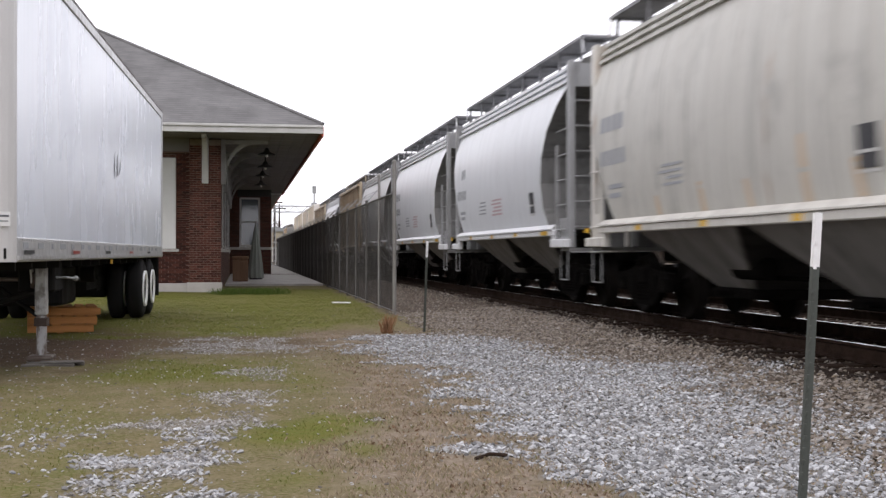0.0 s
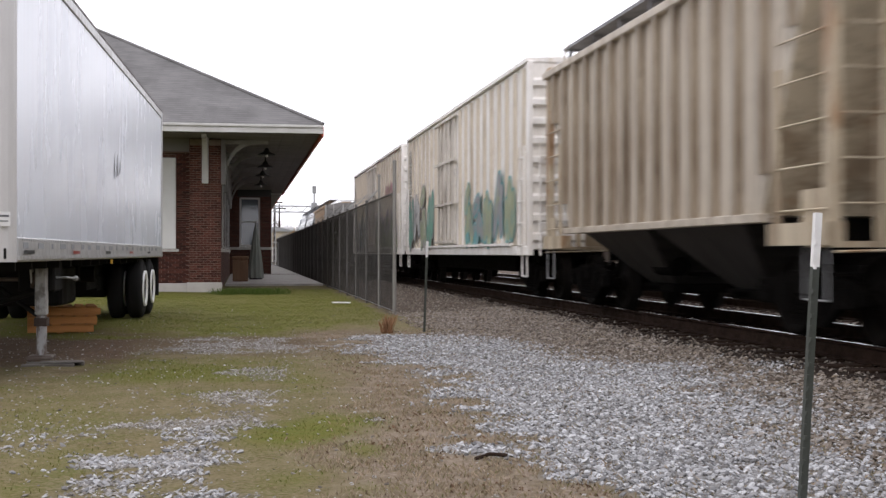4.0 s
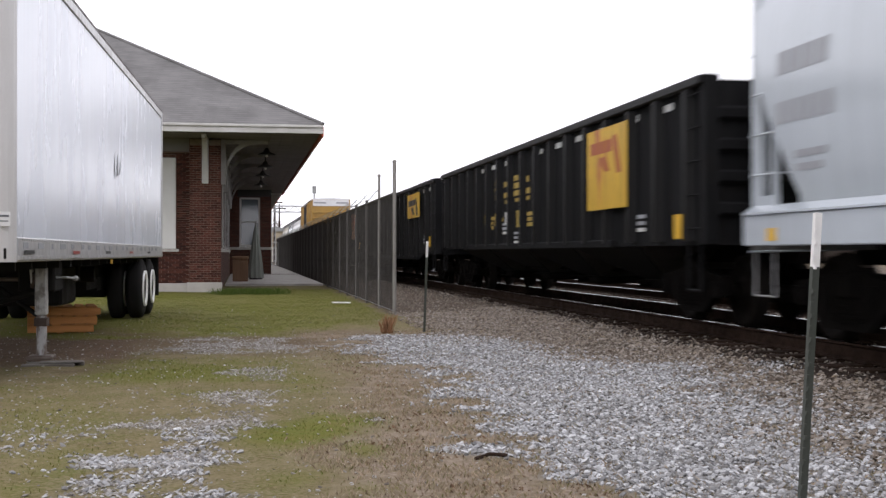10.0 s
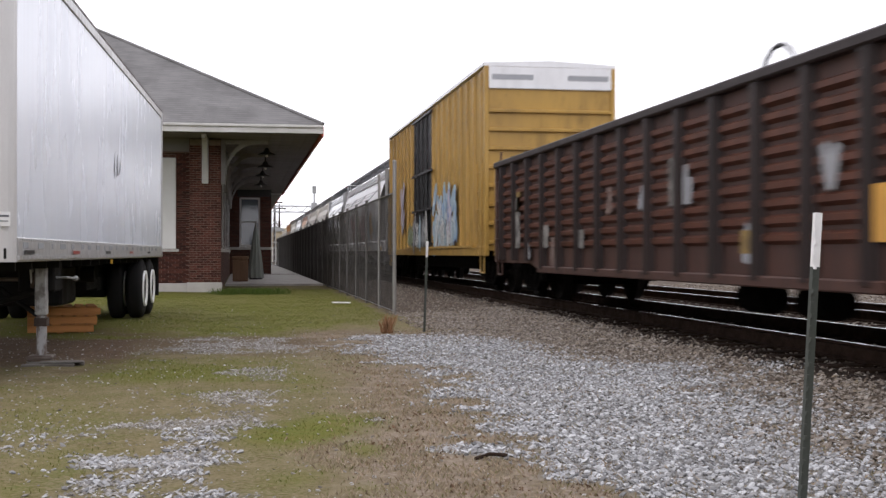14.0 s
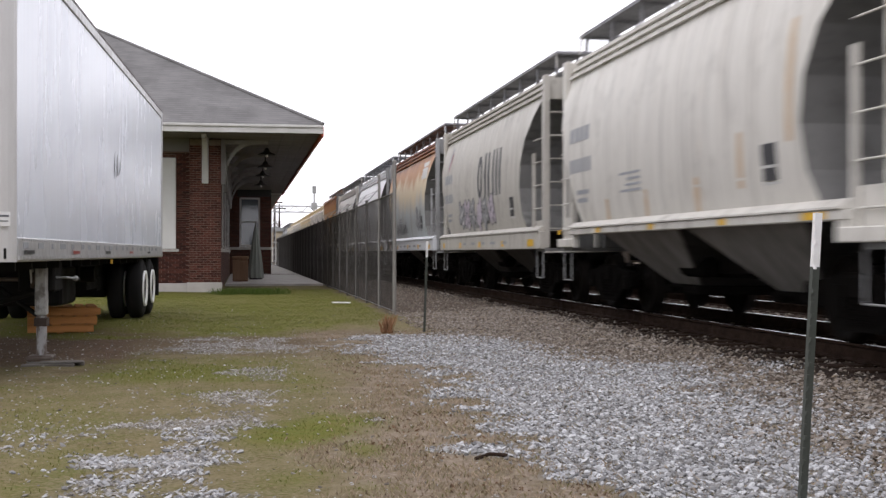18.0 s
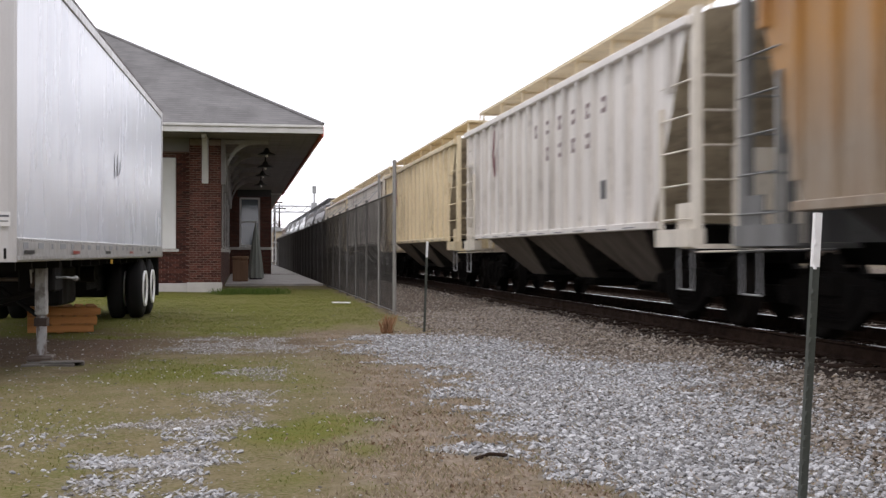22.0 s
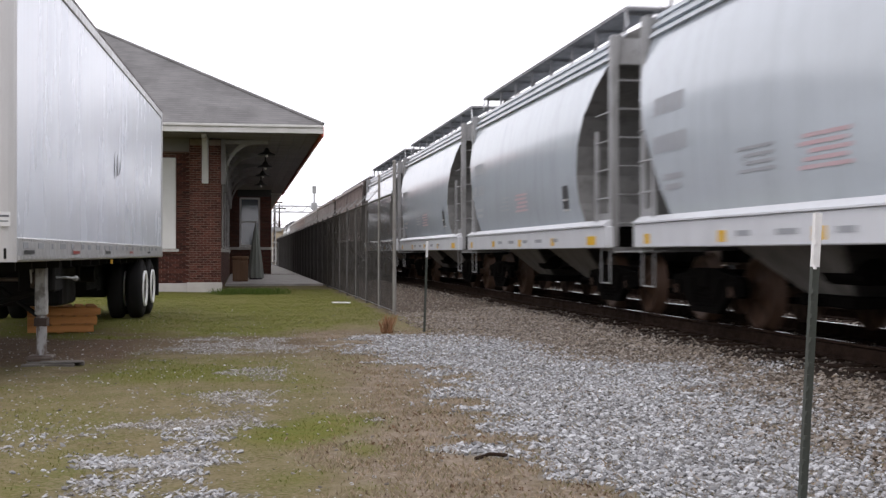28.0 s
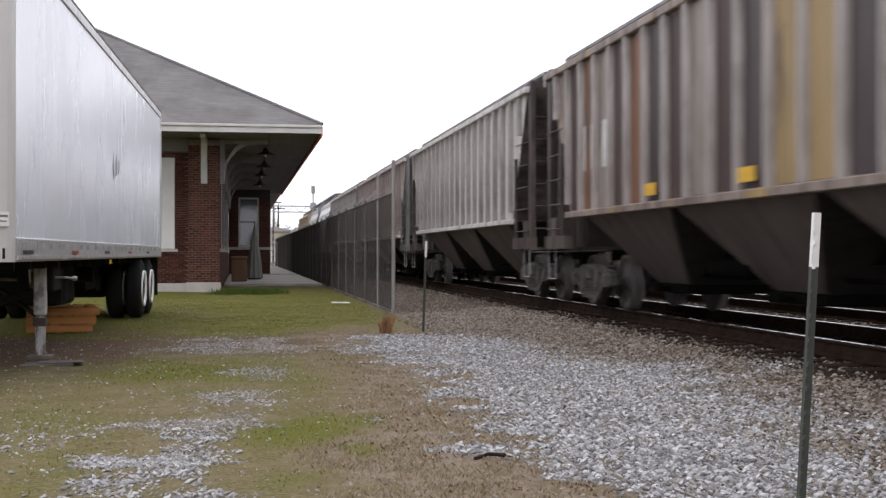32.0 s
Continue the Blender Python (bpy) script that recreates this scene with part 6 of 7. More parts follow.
            part("bay_side_sheet", Geo().loft([[(x + s * 0.004, y, z - 0.004) for x, y, z in face], [(x + s * 0.016, y, z - 0.012) for x, y, z in face]]), material, bay, "inclined side sheet of the bay")
        part("outlet_gate", Geo().box(-0.72, 0.72, c - b - 0.1, c + b + 0.1, low - 0.13, low - 0.003, 0.02).tube((-0.9, c, low - 0.06), (0.9, c, low - 0.06), 0.035, 8), GRIME, bay, "grimy outlet gate")


def end_works(car, half, ztop, m_post, m_end, s, low=1.0, wide=1.5, back=0.62):
    """Corner posts, ladders and the crossover platform at one end."""
    y = s * half
    q = lambda a, b: (min(a, b), max(a, b))
    for x in (-1, 1):
        part("corner_post", Geo().box(*q(x * wide, x * (wide - 0.1)), *q(y, y - s * 0.2), low, ztop, 0.01), m_post, car)
        part("ladder_stile", Geo().box(*q(x * (wide - 0.62), x * (wide - 0.54)), *q(y, y - s * 0.1), low, ztop, 0.008), m_post, car)
        part("end_ladder", bar_ladder(x * (wide - 0.08), y - s * 0.02, -x * 0.48, 0, [low + 0.35 + k * 0.42 for k in range(int((ztop - low - 0.4) / 0.42))]), m_post, car, "round ladder rungs")
        part("side_ladder_stile", Geo().box(*q(x * (wide + 0.06), x * (wide + 0.01)), *q(y - s * back, y - s * (back + 0.07)), low, min(ztop, 2.75)), m_post, car)
        part("side_ladder", bar_ladder(x * (wide + 0.04), y - s * 0.08, 0, -s * (back - 0.06), [low + 0.3 + k * 0.42 for k in range(5)]), m_post, car, "round ladder rungs")
        part("sill_step", Geo().path([(x * wide, y - s * 0.1, low), (x * wide, y - s * 0.1, 0.46), (x * wide, y - s * 0.55, 0.46), (x * wide, y - s * 0.55, low)], 0.011), P["postgrey"], car, "stirrup step")
        part("corner_plate", Geo().box(*q(x * wide, x * (wide - 0.02)), *q(y - s * 0.2, y - s * 0.62), low, low + 0.5), m_post, car)
    if ztop > 4.11 and wide == 1.5 and back < 1:
        part("end_top_plate", Geo().box(-wide + 0.1, wide - 0.1, *q(y - s * 0.1, y - s * 0.13), ztop - 0.42, ztop - 0.003), m_post, car, "pale plate across the top of the end")
    part("end_platform", Geo().box(-wide, wide, *q(y, y - s * 0.5), low - 0.06, low - 0.003), m_end, car)
    part("end_sheet", Geo().box(-wide + 0.62, wide - 0.62, *q(y - s * 0.35, y - s * 0.37), low, low + 1.2), m_end, car)
    part("end_post", Geo().box(-0.34, -0.22, *q(y - s * 0.18, y - s * 0.34), low, ztop, 0.01).box(0.22, 0.34, *q(y - s * 0.18, y - s * 0.34), low, ztop, 0.01), m_end, car)
    if s > 0:
        part("brake_wheel", Geo().disc((-0.75, y + s * 0.02, 2.2), (0, 1, 0), [(-0.015, 0.28), (0.015, 0.28), (0.015, 0.23), (-0.015, 0.23)], 18), GRIME, car)
    part("cut_lever", Geo().tube((-wide, y + s * 0.05, 0.92), (-0.1, y + s * 0.3, 0.95), 0.014, 6), m_post, car)


GRATE = mat("dark_running_board", (0.21, 0.21, 0.22), (0.13, 0.13, 0.14), 0.6, (3, 3, 3), 0.6, 0.3, 0.1)


def roof_walk(car, half, z, x, material, rise=0.26, board=None):
    """Grated running boards on supports, with end rails and the hatch trough."""
    for s in (-1, 1):
        b = part("running_board", Geo().box(s * x - 0.26, s * x + 0.26, -half + 0.1, half - 0.1, z + rise, z + rise + 0.05), board or GRATE, car, "grated running board")
        for k in range(8):
            y = -half + 0.35 + (2 * half - 0.7) * k / 7
            stirrup = [(-0.23, z - 0.12), (-0.19, z - 0.12), (-0.175, z + rise - 0.035), (0.175, z + rise - 0.035), (0.19, z - 0.12), (0.23, z - 0.12), (0.215, z + rise - 0.003), (-0.215, z + rise - 0.003)]
            part("walk_support", Geo().slab([(s * x + a, b2) for a, b2 in stirrup], "y", y - 0.018, y + 0.018), board or GRATE, b)
        for e in (-1, 1):
            part("roof_grab_iron", Geo().path([(s * x - 0.25, e * (half - 0.1), z + rise - 0.25), (s * x - 0.25, e * (half - 0.2), z + rise + 0.02), (s * x - 0.25, e * (half - 0.5), z + rise + 0.06)], 0.014), material, b)
    for e in (-1, 1):
        part("end_walk", Geo().box(-x + 0.27, x - 0.27, min(e * (half - 0.42), e * (half - 0.02)), max(e * (half - 0.42), e * (half - 0.02)), z + rise, z + rise + 0.04), board or GRATE, car)
    h = part("hatch_trough", Geo().box(-0.32, 0.32, -half + 0.8, half - 0.8, z - 0.1, z + 0.2, 0.04), material, car)
    for k in range(6):
        y = -half + 1.2 + (2 * half - 2.4) * k / 5
        part("hatch_clamp", Geo().box(-0.38, 0.38, y - 0.04, y + 0.04, z + 0.2, z + 0.25), GRATE, h)


def car_base(name, label, group="freight cars of the train"):
    return thing(name, label, "freight car", group)


def smooth_hopper(L, body, sill, label, seed=0, bays=2, bay_mat=None, key="dark", marks=True, thin=False):
    """A covered hopper with bulging smooth sides."""
    car = car_base("covered_hopper_car", label)
    half = L / 2 - 0.62
    tub, caps = shell(A_PROFILE, A_IN, half, A_IN_REAR)
    part("tub", tub, P[body], car, "smooth bulging sheet sides")
    # Most end sheets carry their shade in a darker grey.
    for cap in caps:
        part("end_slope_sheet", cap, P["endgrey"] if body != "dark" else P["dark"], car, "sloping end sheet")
    for s in (-1, 1):
        q = (1.47, 1.60) if s > 0 else (-1.60, -1.47)
        si = part("side_sill", Geo().box(*q, -half + (0.72 if thin else 0), half - (0.72 if thin else 0), 1.20 if thin else 0.98, 1.30, 0.012), P[sill], car, "narrow pale side sill" if thin else "deep pale side sill")
        if thin:
            for e in (-1, 1):
                part("corner_sill", Geo().box(*q, min(e * half, e * (half - 0.9)), max(e * half, e * (half - 0.9)), 1.0, 1.14, 0.012).box(q[0] + 0.02, q[1] - 0.02, min(e * (half - 0.72), e * (half - 0.92)), max(e * (half - 0.72), e * (half - 0.92)), 1.0, 1.2), P[sill], car, "low sill under the corner ladder")
        part("sill_flange", Geo().slab([(s * 1.625, 1.303), (s * 1.46, 1.303), (s * 1.46, 1.40), (s * 1.515, 1.40), (s * 1.625, 1.325)], "y", -half + (0.75 if thin else 0.05), half - (0.75 if thin else 0.05)), P[sill], si, "sloping shelf above the sill")
        for z, dx in ((3.80, 1.43), (3.93, 1.385), (4.06, 1.335)):
            part("roof_rib", Geo().box(*((dx - 0.04, dx + 0.02) if s > 0 else (-dx - 0.02, -dx + 0.04)), -half + 0.25, half - 0.25, z, z + 0.05), P[body], car)
    r = random.Random(seed)
    for k in range(5):
        y = -half + 0.5 + k * (2 * half - 1.2) / 4 + r.uniform(-0.1, 0.1)
        w = 0.45 if k == 0 else 0.2
        part("reflector", Geo().box(-1.606, -1.6015, y + 0.5 * thin, y + 0.5 * thin + w, 1.215 if thin else 1.03, 1.29 if thin else 1.16), YELLOW, car, "yellow reflective strip")
    for s in (-1, 1):
        end_works(car, half, 4.12, P["postgrey"] if sill in ("white", "light") else P[sill], P["endgrey"], s)
        part("slope_sheet_web", Geo().slab([(s * (half - 0.3), 1.0), (s * (half - 1.25), 1.0), (s * (half - 1.15), 2.4)], "x", -0.05, 0.05), P["endgrey"], car)
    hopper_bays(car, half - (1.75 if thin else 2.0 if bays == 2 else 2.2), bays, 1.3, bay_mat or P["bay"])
    roof_walk(car, half, 4.32, 0.98, P[sill], 0.2)
    run_gear(car, L, key)
    if marks:
        stencils(car, a_side, L, True, seed, thin=thin)
    return car


def ribbed_hopper(L, body, label, seed=0, ztop=3.95, bays=3, zlow=1.30, ends=None, key="dark", posts=None, white=False, walk_mat=None, post_mat=None, bay=None, slope=None, proud=1.59):
    """A covered hopper with flat sides and upright posts."""
    car = car_base("covered_hopper_car", label)
    half = L / 2 - 0.62
    ends = ends or body
    cut = [(zlow, 1.5), (ztop - 0.1, 0.28), (ztop + 0.4, 0.1)]
    prof = [(1.50, zlow), (1.50, ztop - 0.12), (1.50, ztop), (1.2, ztop + 0.12), (0.6, ztop + 0.24), (0, ztop + 0.28)]
    tub, caps = shell(prof, cut, half)
    part("tub", tub, P[body], car, "flat riveted side sheets")
    # A slope paint, where given, colours the shade into the recess.
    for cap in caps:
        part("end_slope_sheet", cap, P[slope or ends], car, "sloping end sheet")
    n = posts or int(L / 0.78)
    post = Geo().slab([(-0.055, -1.498), (0.055, -1.498), (0.045, -proud), (-0.045, -proud)], "z", zlow, ztop - 0.12)
    post.v = [(b, a, c) for a, b, c in post.v]
    pm = post.mesh("side_post", P[post_mat or ("post_" + body if "post_" + body in P else body)])
    for k in range(n):
        y = -half + 0.75 + (2 * half - 1.5) * k / (n - 1)
        gone = half - abs(y)
        use = pm
        if gone < 1.58:
            start = zlow + (1.58 - gone) / 1.22 * (ztop - zlow - 0.1)
            if start > ztop - 0.5:
                continue
            short = Geo().slab([(-0.055, -1.498), (0.055, -1.498), (0.045, -proud), (-0.045, -proud)], "z", start, ztop - 0.12)
            short.v = [(b, a, c) for a, b, c in short.v]
            use = short.mesh("side_post", P[post_mat or ("post_" + body if "post_" + body in P else body)])
        for s in (-1, 1):
            o = part("side_post", use, None, car, at=(0, y, 0))
            if s > 0:
                o.rotation_euler = (0, 0, math.pi)
    for s in (-1, 1):
        q = lambda a, b: (min(a * s, b * s), max(a * s, b * s))
        part("top_chord", Geo().box(*q(1.44, 1.60), -half + 0.1, half - 0.1, ztop - 0.12, ztop, 0.015), P[body], car)
        part("side_sill", Geo().box(*q(1.42, 1.59), -half + 1.45, half - 1.45, zlow - 0.08, zlow + 0.02, 0.01), P[body], car)
        end_works(car, half, ztop + 0.1, P[ends], P[ends], s, 1.02, back=1.05)
        part("corner_sill", Geo().box(*q(1.38, 1.56), -half, -half + 1.25, 0.98, 1.2), P[ends], car)
        part("corner_sill", Geo().box(*q(1.38, 1.56), half - 1.25, half, 0.98, 1.2), P[ends], car)
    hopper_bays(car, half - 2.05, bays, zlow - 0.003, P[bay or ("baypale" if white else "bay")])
    roof_walk(car, half, ztop + 0.14, 0.95, walk_mat or P[body], (0.26 if body in ("tan", "cream2", "peach", "orange") else 0.1) if walk_mat is None else 0.32, walk_mat)
    run_gear(car, L, key)
    return car


def norf_marks(car, L, ink):
    """Faded dark emblem and two rows of letter-sized blocks, one on each bay between posts."""
    half = L / 2 - 0.62
    gap = (2 * half - 1.5) / 16
    y = 3.65
    strokes("side_emblem", car, lambda z: 1.592, [((y + 0.04, 3.42), (y + 0.2, 2.95)), ((y + 0.2, 2.98), (y + 0.02, 2.6)), ((y - 0.02, 2.6), (y + 0.04, 2.85))], 0.2, G_COL["maroon"], 0.006, "faded dark red emblem", True)
    for z, first, n in ((3.02, 5, 6), (2.55, 6, 4)):
        for k in range(n):
            yy = -half + 0.75 + gap * (first + k - 1.5)
            g = Geo().box(-1.508, -1.503, yy - 0.12, yy + 0.12, z, z + 0.07).box(-1.508, -1.503, yy - 0.12, yy + 0.12, z + 0.17, z + 0.24)
            g.box(-1.5075, -1.5025, yy - 0.12 + 0.14 * (k % 2), yy - 0.05 + 0.14 * (k % 2), z + 0.071, z + 0.169)
            part("letter_block", g, ink, car, "worn letter-sized mark")
    yy = -half + 0.75 + gap * 3.5
    part("placard", Geo().box(-1.508, -1.503, yy - 0.16, yy + 0.16, 1.72, 2.0), G_COL["charcoal"], car, "dark stencil panel")
    seam = Geo()
    for k in range(10):
        yy = -half + 0.75 + gap * (k * 1.5 + 1.5)
        seam.box(-1.595, -1.5905, yy, yy + 0.5, 1.25, 1.262)
    tagged(part("rivet_seams", seam, MARK, car), kind="stuff")


def open_car(L, body, label, ztop, zlow, ribs, bays=0, bow=0.0, seed=0, rib_mat=None, corrugated=False, key="dark"):
    """An open-topped car with ribbed sides: a gondola, or with bays a coal hopper."""
    car = car_base("gondola_car" if not bays else "open_hopper_car", label)
    half = L / 2 - 0.65
    for s in (-1, 1):
        q = lambda a, b: (min(a * s, b * s), max(a * s, b * s))
        lo = [(-half, zlow + bow), (-half * 0.72, zlow + bow), (-half * 0.62, zlow), (half * 0.62, zlow), (half * 0.72, zlow + bow), (half, zlow + bow)]
        part("side_sheet", Geo().slab(lo + [(half, ztop - 0.1), (-half, ztop - 0.1)], "x", *q(1.44, 1.47)), P[body], car)
        part("top_chord", Geo().box(*q(1.40, 1.60), -half - 0.05, half + 0.05, ztop - 0.12, ztop, 0.02), P[rib_mat or body], car)
        part("side_sill", Geo().box(*q(1.40, 1.56), -half * 0.62, half * 0.62, zlow - 0.02, zlow + 0.1, 0.015), P[body], car)
        part("end_sheet", Geo().box(-1.44, 1.44, *q(half - 0.03, half), zlow + bow, ztop - 0.05), P[body], car)
        for k in range(4):
            z = zlow + 0.35 + k * (ztop - zlow - 0.5) / 4
            part("end_rib", Geo().box(-1.46, 1.46, *q(half, half + 0.09), z, z + 0.16, 0.03), P[body], car)
        for x in (-1.46, 1.46):
            part("corner_post", Geo().box(x - 0.09, x + 0.09, *q(half - 0.06, half + 0.1), zlow + bow, ztop, 0.015), P[body], car)
            part("corner_ladder", bar_ladder(x * 1.06, s * (half - 0.05), 0, -s * 0.45, [1.2 + 0.4 * k for k in range(5)]).box(*((x * 1.06 - 0.02, x * 1.06 + 0.02)), *q(half - 0.5, half - 0.53), 1.1, 3.0), P[body], car)
            part("sill_step", Geo().path([(x * 1.04, s * (half - 0.1), 1.0), (x * 1.04, s * (half - 0.1), 0.46), (x * 1.04, s * (half - 0.5), 0.46), (x * 1.04, s * (half - 0.5), 1.0)], 0.018), P[body], car)
    rib = Geo().slab([(-0.13, -1.472), (0.13, -1.472), (0.06, -1.585), (-0.06, -1.585)], "z", zlow + 0.05, ztop - 0.125)
    rib.v = [(b, a, c) for a, b, c in rib.v]
    rm = rib.mesh("side_rib", P[rib_mat or body])
    ys = [-half + 0.5 + (2 * half - 1.0) * k / (ribs - 1) for k in range(ribs)]
    cm = None
    if corrugated:
        g = Geo()
        w = ys[1] - ys[0] - 0.28
        for k in range(9):
            z = zlow + 0.42 + k * (ztop - zlow - 0.65) / 9
            g.slab([(-1.472, z), (-1.472, z + 0.13), (-1.53, z + 0.10), (-1.53, z + 0.04)], "y", 0.14, 0.14 + w)
        cm = g.mesh("pressed_panel", P["brown_panel"])
    for i, y in enumerate(ys):
        for s in (-1, 1):
            o = part("side_rib", rm, None, car, at=(0, y, bow if abs(y) > half * 0.66 else 0))
            if s > 0:
                o.rotation_euler = (0, 0, math.pi)
        if cm and i < ribs - 1:
            part("pressed_panel", cm, None, car, at=(0, y, 0))
    part("floor", Geo().box(-1.44, 1.44, -half + 0.03, half - 0.03, zlow + bow + 0.02, zlow + bow + 0.1), GRIME, car)
    if bays:
        hopper_bays(car, half - 2.4, bays, zlow, P[body], 0.5)
    run_gear(car, L, key, 2.1)
    if not bays:
        part("underframe", Geo().box(-0.75, 0.75, -half * 0.7, half * 0.7, zlow - 0.02, zlow + bow, 0.02), GRIME, car)
        for y in (-3.0, -1.4):
            part("brake_reservoir", Geo().tube((-0.55, y - 0.35, zlow - 0.2), (-0.55, y + 0.35, zlow - 0.2), 0.2, 12), GRIME, car, "grimy brake reservoir")
    return car


def box_car(L, body, label, ztop, zlow, door_mat, ribs, seed=0, end_top=None, reefer=False):
    """A tall closed car with a plug door, ribs, ladders and ribbed ends."""
    name = "refrigerator_car" if reefer else "box_car"
    car = car_base(name, label)
    half = L / 2 - 0.72
    part("body_shell", Geo().box(-1.46, 1.46, -half, half, zlow + 0.12, ztop - 0.12, 0.01), P[body], car, "sheet metal body")
    part("roof", Geo().slab([(-1.54, ztop - 0.115), (1.54, ztop - 0.115), (1.54, ztop - 0.04), (0, ztop + 0.03), (-1.54, ztop - 0.04)], "y", -half - 0.02, half + 0.02), P[end_top or body], car)
    dw = 1.25 if reefer else 1.6
    dc = 0.72 if reefer else 0.4
    rib = Geo().slab([(-0.06, -1.462), (0.06, -1.462), (0.035, -1.53), (-0.035, -1.53)], "z", zlow + 0.2, ztop - 0.18)
    rib.v = [(b, a, c) for a, b, c in rib.v]
    rm = rib.mesh("side_rib", P["reefer_rib" if reefer else body])
    for k in range(ribs):
        y = -half + 0.4 + (2 * half - 0.8) * k / (ribs - 1)
        for s in (-1, 1):
            if abs(y - dc) < dw + 0.1:
                continue
            o = part("side_rib", rm, None, car, at=(0, y, 0))
            if s > 0:
                o.rotation_euler = (0, 0, math.pi)
    for s in (-1, 1):
        q = lambda a, b: (min(a * s, b * s), max(a * s, b * s))
        part("side_sill", Geo().box(*q(1.40, 1.55), -half, half, zlow, zlow + 0.18, 0.012), P[body], car)
        d = part("plug_door", Geo().box(*q(1.465, 1.535), dc - dw, dc + dw, zlow + 0.25, ztop - 0.22, 0.012), door_mat, car, "plug door")
        for y in (dc - dw * 0.62, dc - dw * 0.1, dc + dw * 0.42, dc + dw * 0.85):
            part("lock_rod", Geo().tube((s * 1.57, y, zlow + 0.3), (s * 1.57, y, ztop - 0.3), 0.03, 8), door_mat, d)
        for z in (zlow + 0.3, zlow + 1.3, zlow + 2.4, ztop - 0.3):
            part("door_rail", Geo().box(*q(1.536, 1.60), dc - dw - 0.3, dc + dw + 0.3, z, z + 0.07), door_mat, d)
        part("door_track", Geo().box(*q(1.47, 1.60), -half + 1.2, dc + dw + 2.0, zlow + 0.19, zlow + 0.245), P[body], car)
        for x in (-1, 1):
            yy = s * half
            part("corner_post", Geo().box(*((x * 1.47 - 0.05, x * 1.47 + 0.05)), *q(half - 0.12, half + 0.06), zlow, ztop - 0.12, 0.012), P[body], car)
            part("side_ladder", bar_ladder(x * 1.56, yy - s * 0.1, 0, -s * 0.5, [zlow + 0.2 + 0.42 * k for k in range(5)], 0.014).box(*((x * 1.56 - 0.02, x * 1.56 + 0.02)), *q(half - 0.09, half - 0.12), zlow, zlow + 2.1)
                 .box(*((x * 1.56 - 0.02, x * 1.56 + 0.02)), *q(half - 0.58, half - 0.61), zlow, zlow + 2.1), P[body], car)
            part("end_ladder", bar_ladder(x * 1.3, s * (half + 0.13), -x * 0.5, 0, [zlow + 0.2 + 0.42 * k for k in range(5)], 0.014).box(*((x * 1.05 - 0.27, x * 1.05 - 0.24)), *q(half + 0.11, half + 0.15), zlow, zlow + 2.1), P[body], car)
            part("sill_step", Geo().path([(x * 1.5, s * (half - 0.1), zlow), (x * 1.5, s * (half - 0.1), 0.46), (x * 1.5, s * (half - 0.5), 0.46), (x * 1.5, s * (half - 0.5), zlow)], 0.018), P[body], car)
        nr = 8 if not reefer else 9
        for k in range(nr):
            z = zlow + 0.25 + k * (ztop - zlow - (1.0 if end_top else 0.5)) / nr
            hgt = 0.10 if not reefer else 0.2
            part("end_rib", Geo().slab([(s * half, z), (s * half, z + hgt), (s * (half + 0.07), z + hgt * 0.75), (s * (half + 0.07), z + hgt * 0.25)], "x", -1.42, 1.42), P[body], car)
        if end_top:
            part("end_top_band", Geo().box(-1.5, 1.5, *q(half, half + 0.05), ztop - 0.62, ztop - 0.13, 0.01), P[end_top], car, "white band warning of excess height")
            part("band_writing", Geo().box(-1.35, -0.4, *q(half + 0.05, half + 0.054), ztop - 0.42, ztop - 0.30).box(0.4, 1.35, *q(half + 0.05, half + 0.054), ztop - 0.42, ztop - 0.30), MARK_SOFT, car)
    if reefer:
        for k in range(14):
            z = ztop - 0.5 - k * 0.11
            part("louvre", Geo().slab([(-1.462, z), (-1.462, z + 0.07), (-1.52, z)], "y", half - 0.95, half - 0.2), P["mid"], car)
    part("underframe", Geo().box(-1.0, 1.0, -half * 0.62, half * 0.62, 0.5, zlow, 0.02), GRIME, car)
    run_gear(car, L, "dark", 2.0)
    return car

# ---- the train, front to rear: couplings along the track at the start of the clip ----
GAPS = [6.5, 18.47, 30.4, 42.4, 54.4, 66.4, 78.5, 90.2, 108.4, 127.2, 147.0, 159.6, 171.5, 184.0, 203.6, 224.1, 244.1, 264.5, 283.4, 302.7, 314.8, 326.5, 338.6, 350.3, 362.5, 374.5, 386.0, 402.0, 418.3, 434.8, 451.4, 463.9,
        476.4, 488.4, 500.5, 512.8, 524.9, 541.7, 558.8, 575.8, 592.8, 609.8, 621.8, 633.8, 650.8, 667.8]
TRAIN = []


def couple(maker):
    i = len(TRAIN)
    L = GAPS[i + 1] - GAPS[i]
    car = maker(L)
    TRAIN.append((car, (GAPS[i] + GAPS[i + 1]) / 2))
    return car, L


SM = smooth_hopper


NOTICE_RED = mat("faded_red_notice", (0.50, 0.34, 0.36), (0.46, 0.42, 0.44), 0.6, (9, 9, 9), 0.6, 0, 0)


def red_notice(car):
    for j in range(5):
        decal("red_notice_line", car, a_side, -0.5 + 0.07 * (j % 2), 0.52 - 0.1 * (j % 3), 1.70 + j * 0.075, 1.74 + j * 0.075, NOTICE_RED, rows=1)


SCUFF = mat("scuffed_chalk_paint", (0.24, 0.225, 0.205), (0.05, 0.045, 0.04), 0.95, (5, 7, 4), 0.8, 0, 0, 30, (0.42, 0.58))
DULL_OCHRE = mat("dull_ochre_spray", (0.30, 0.19, 0.05), (0.12, 0.08, 0.035), 0.8, (5, 5, 4), 0.8, 0, 0)
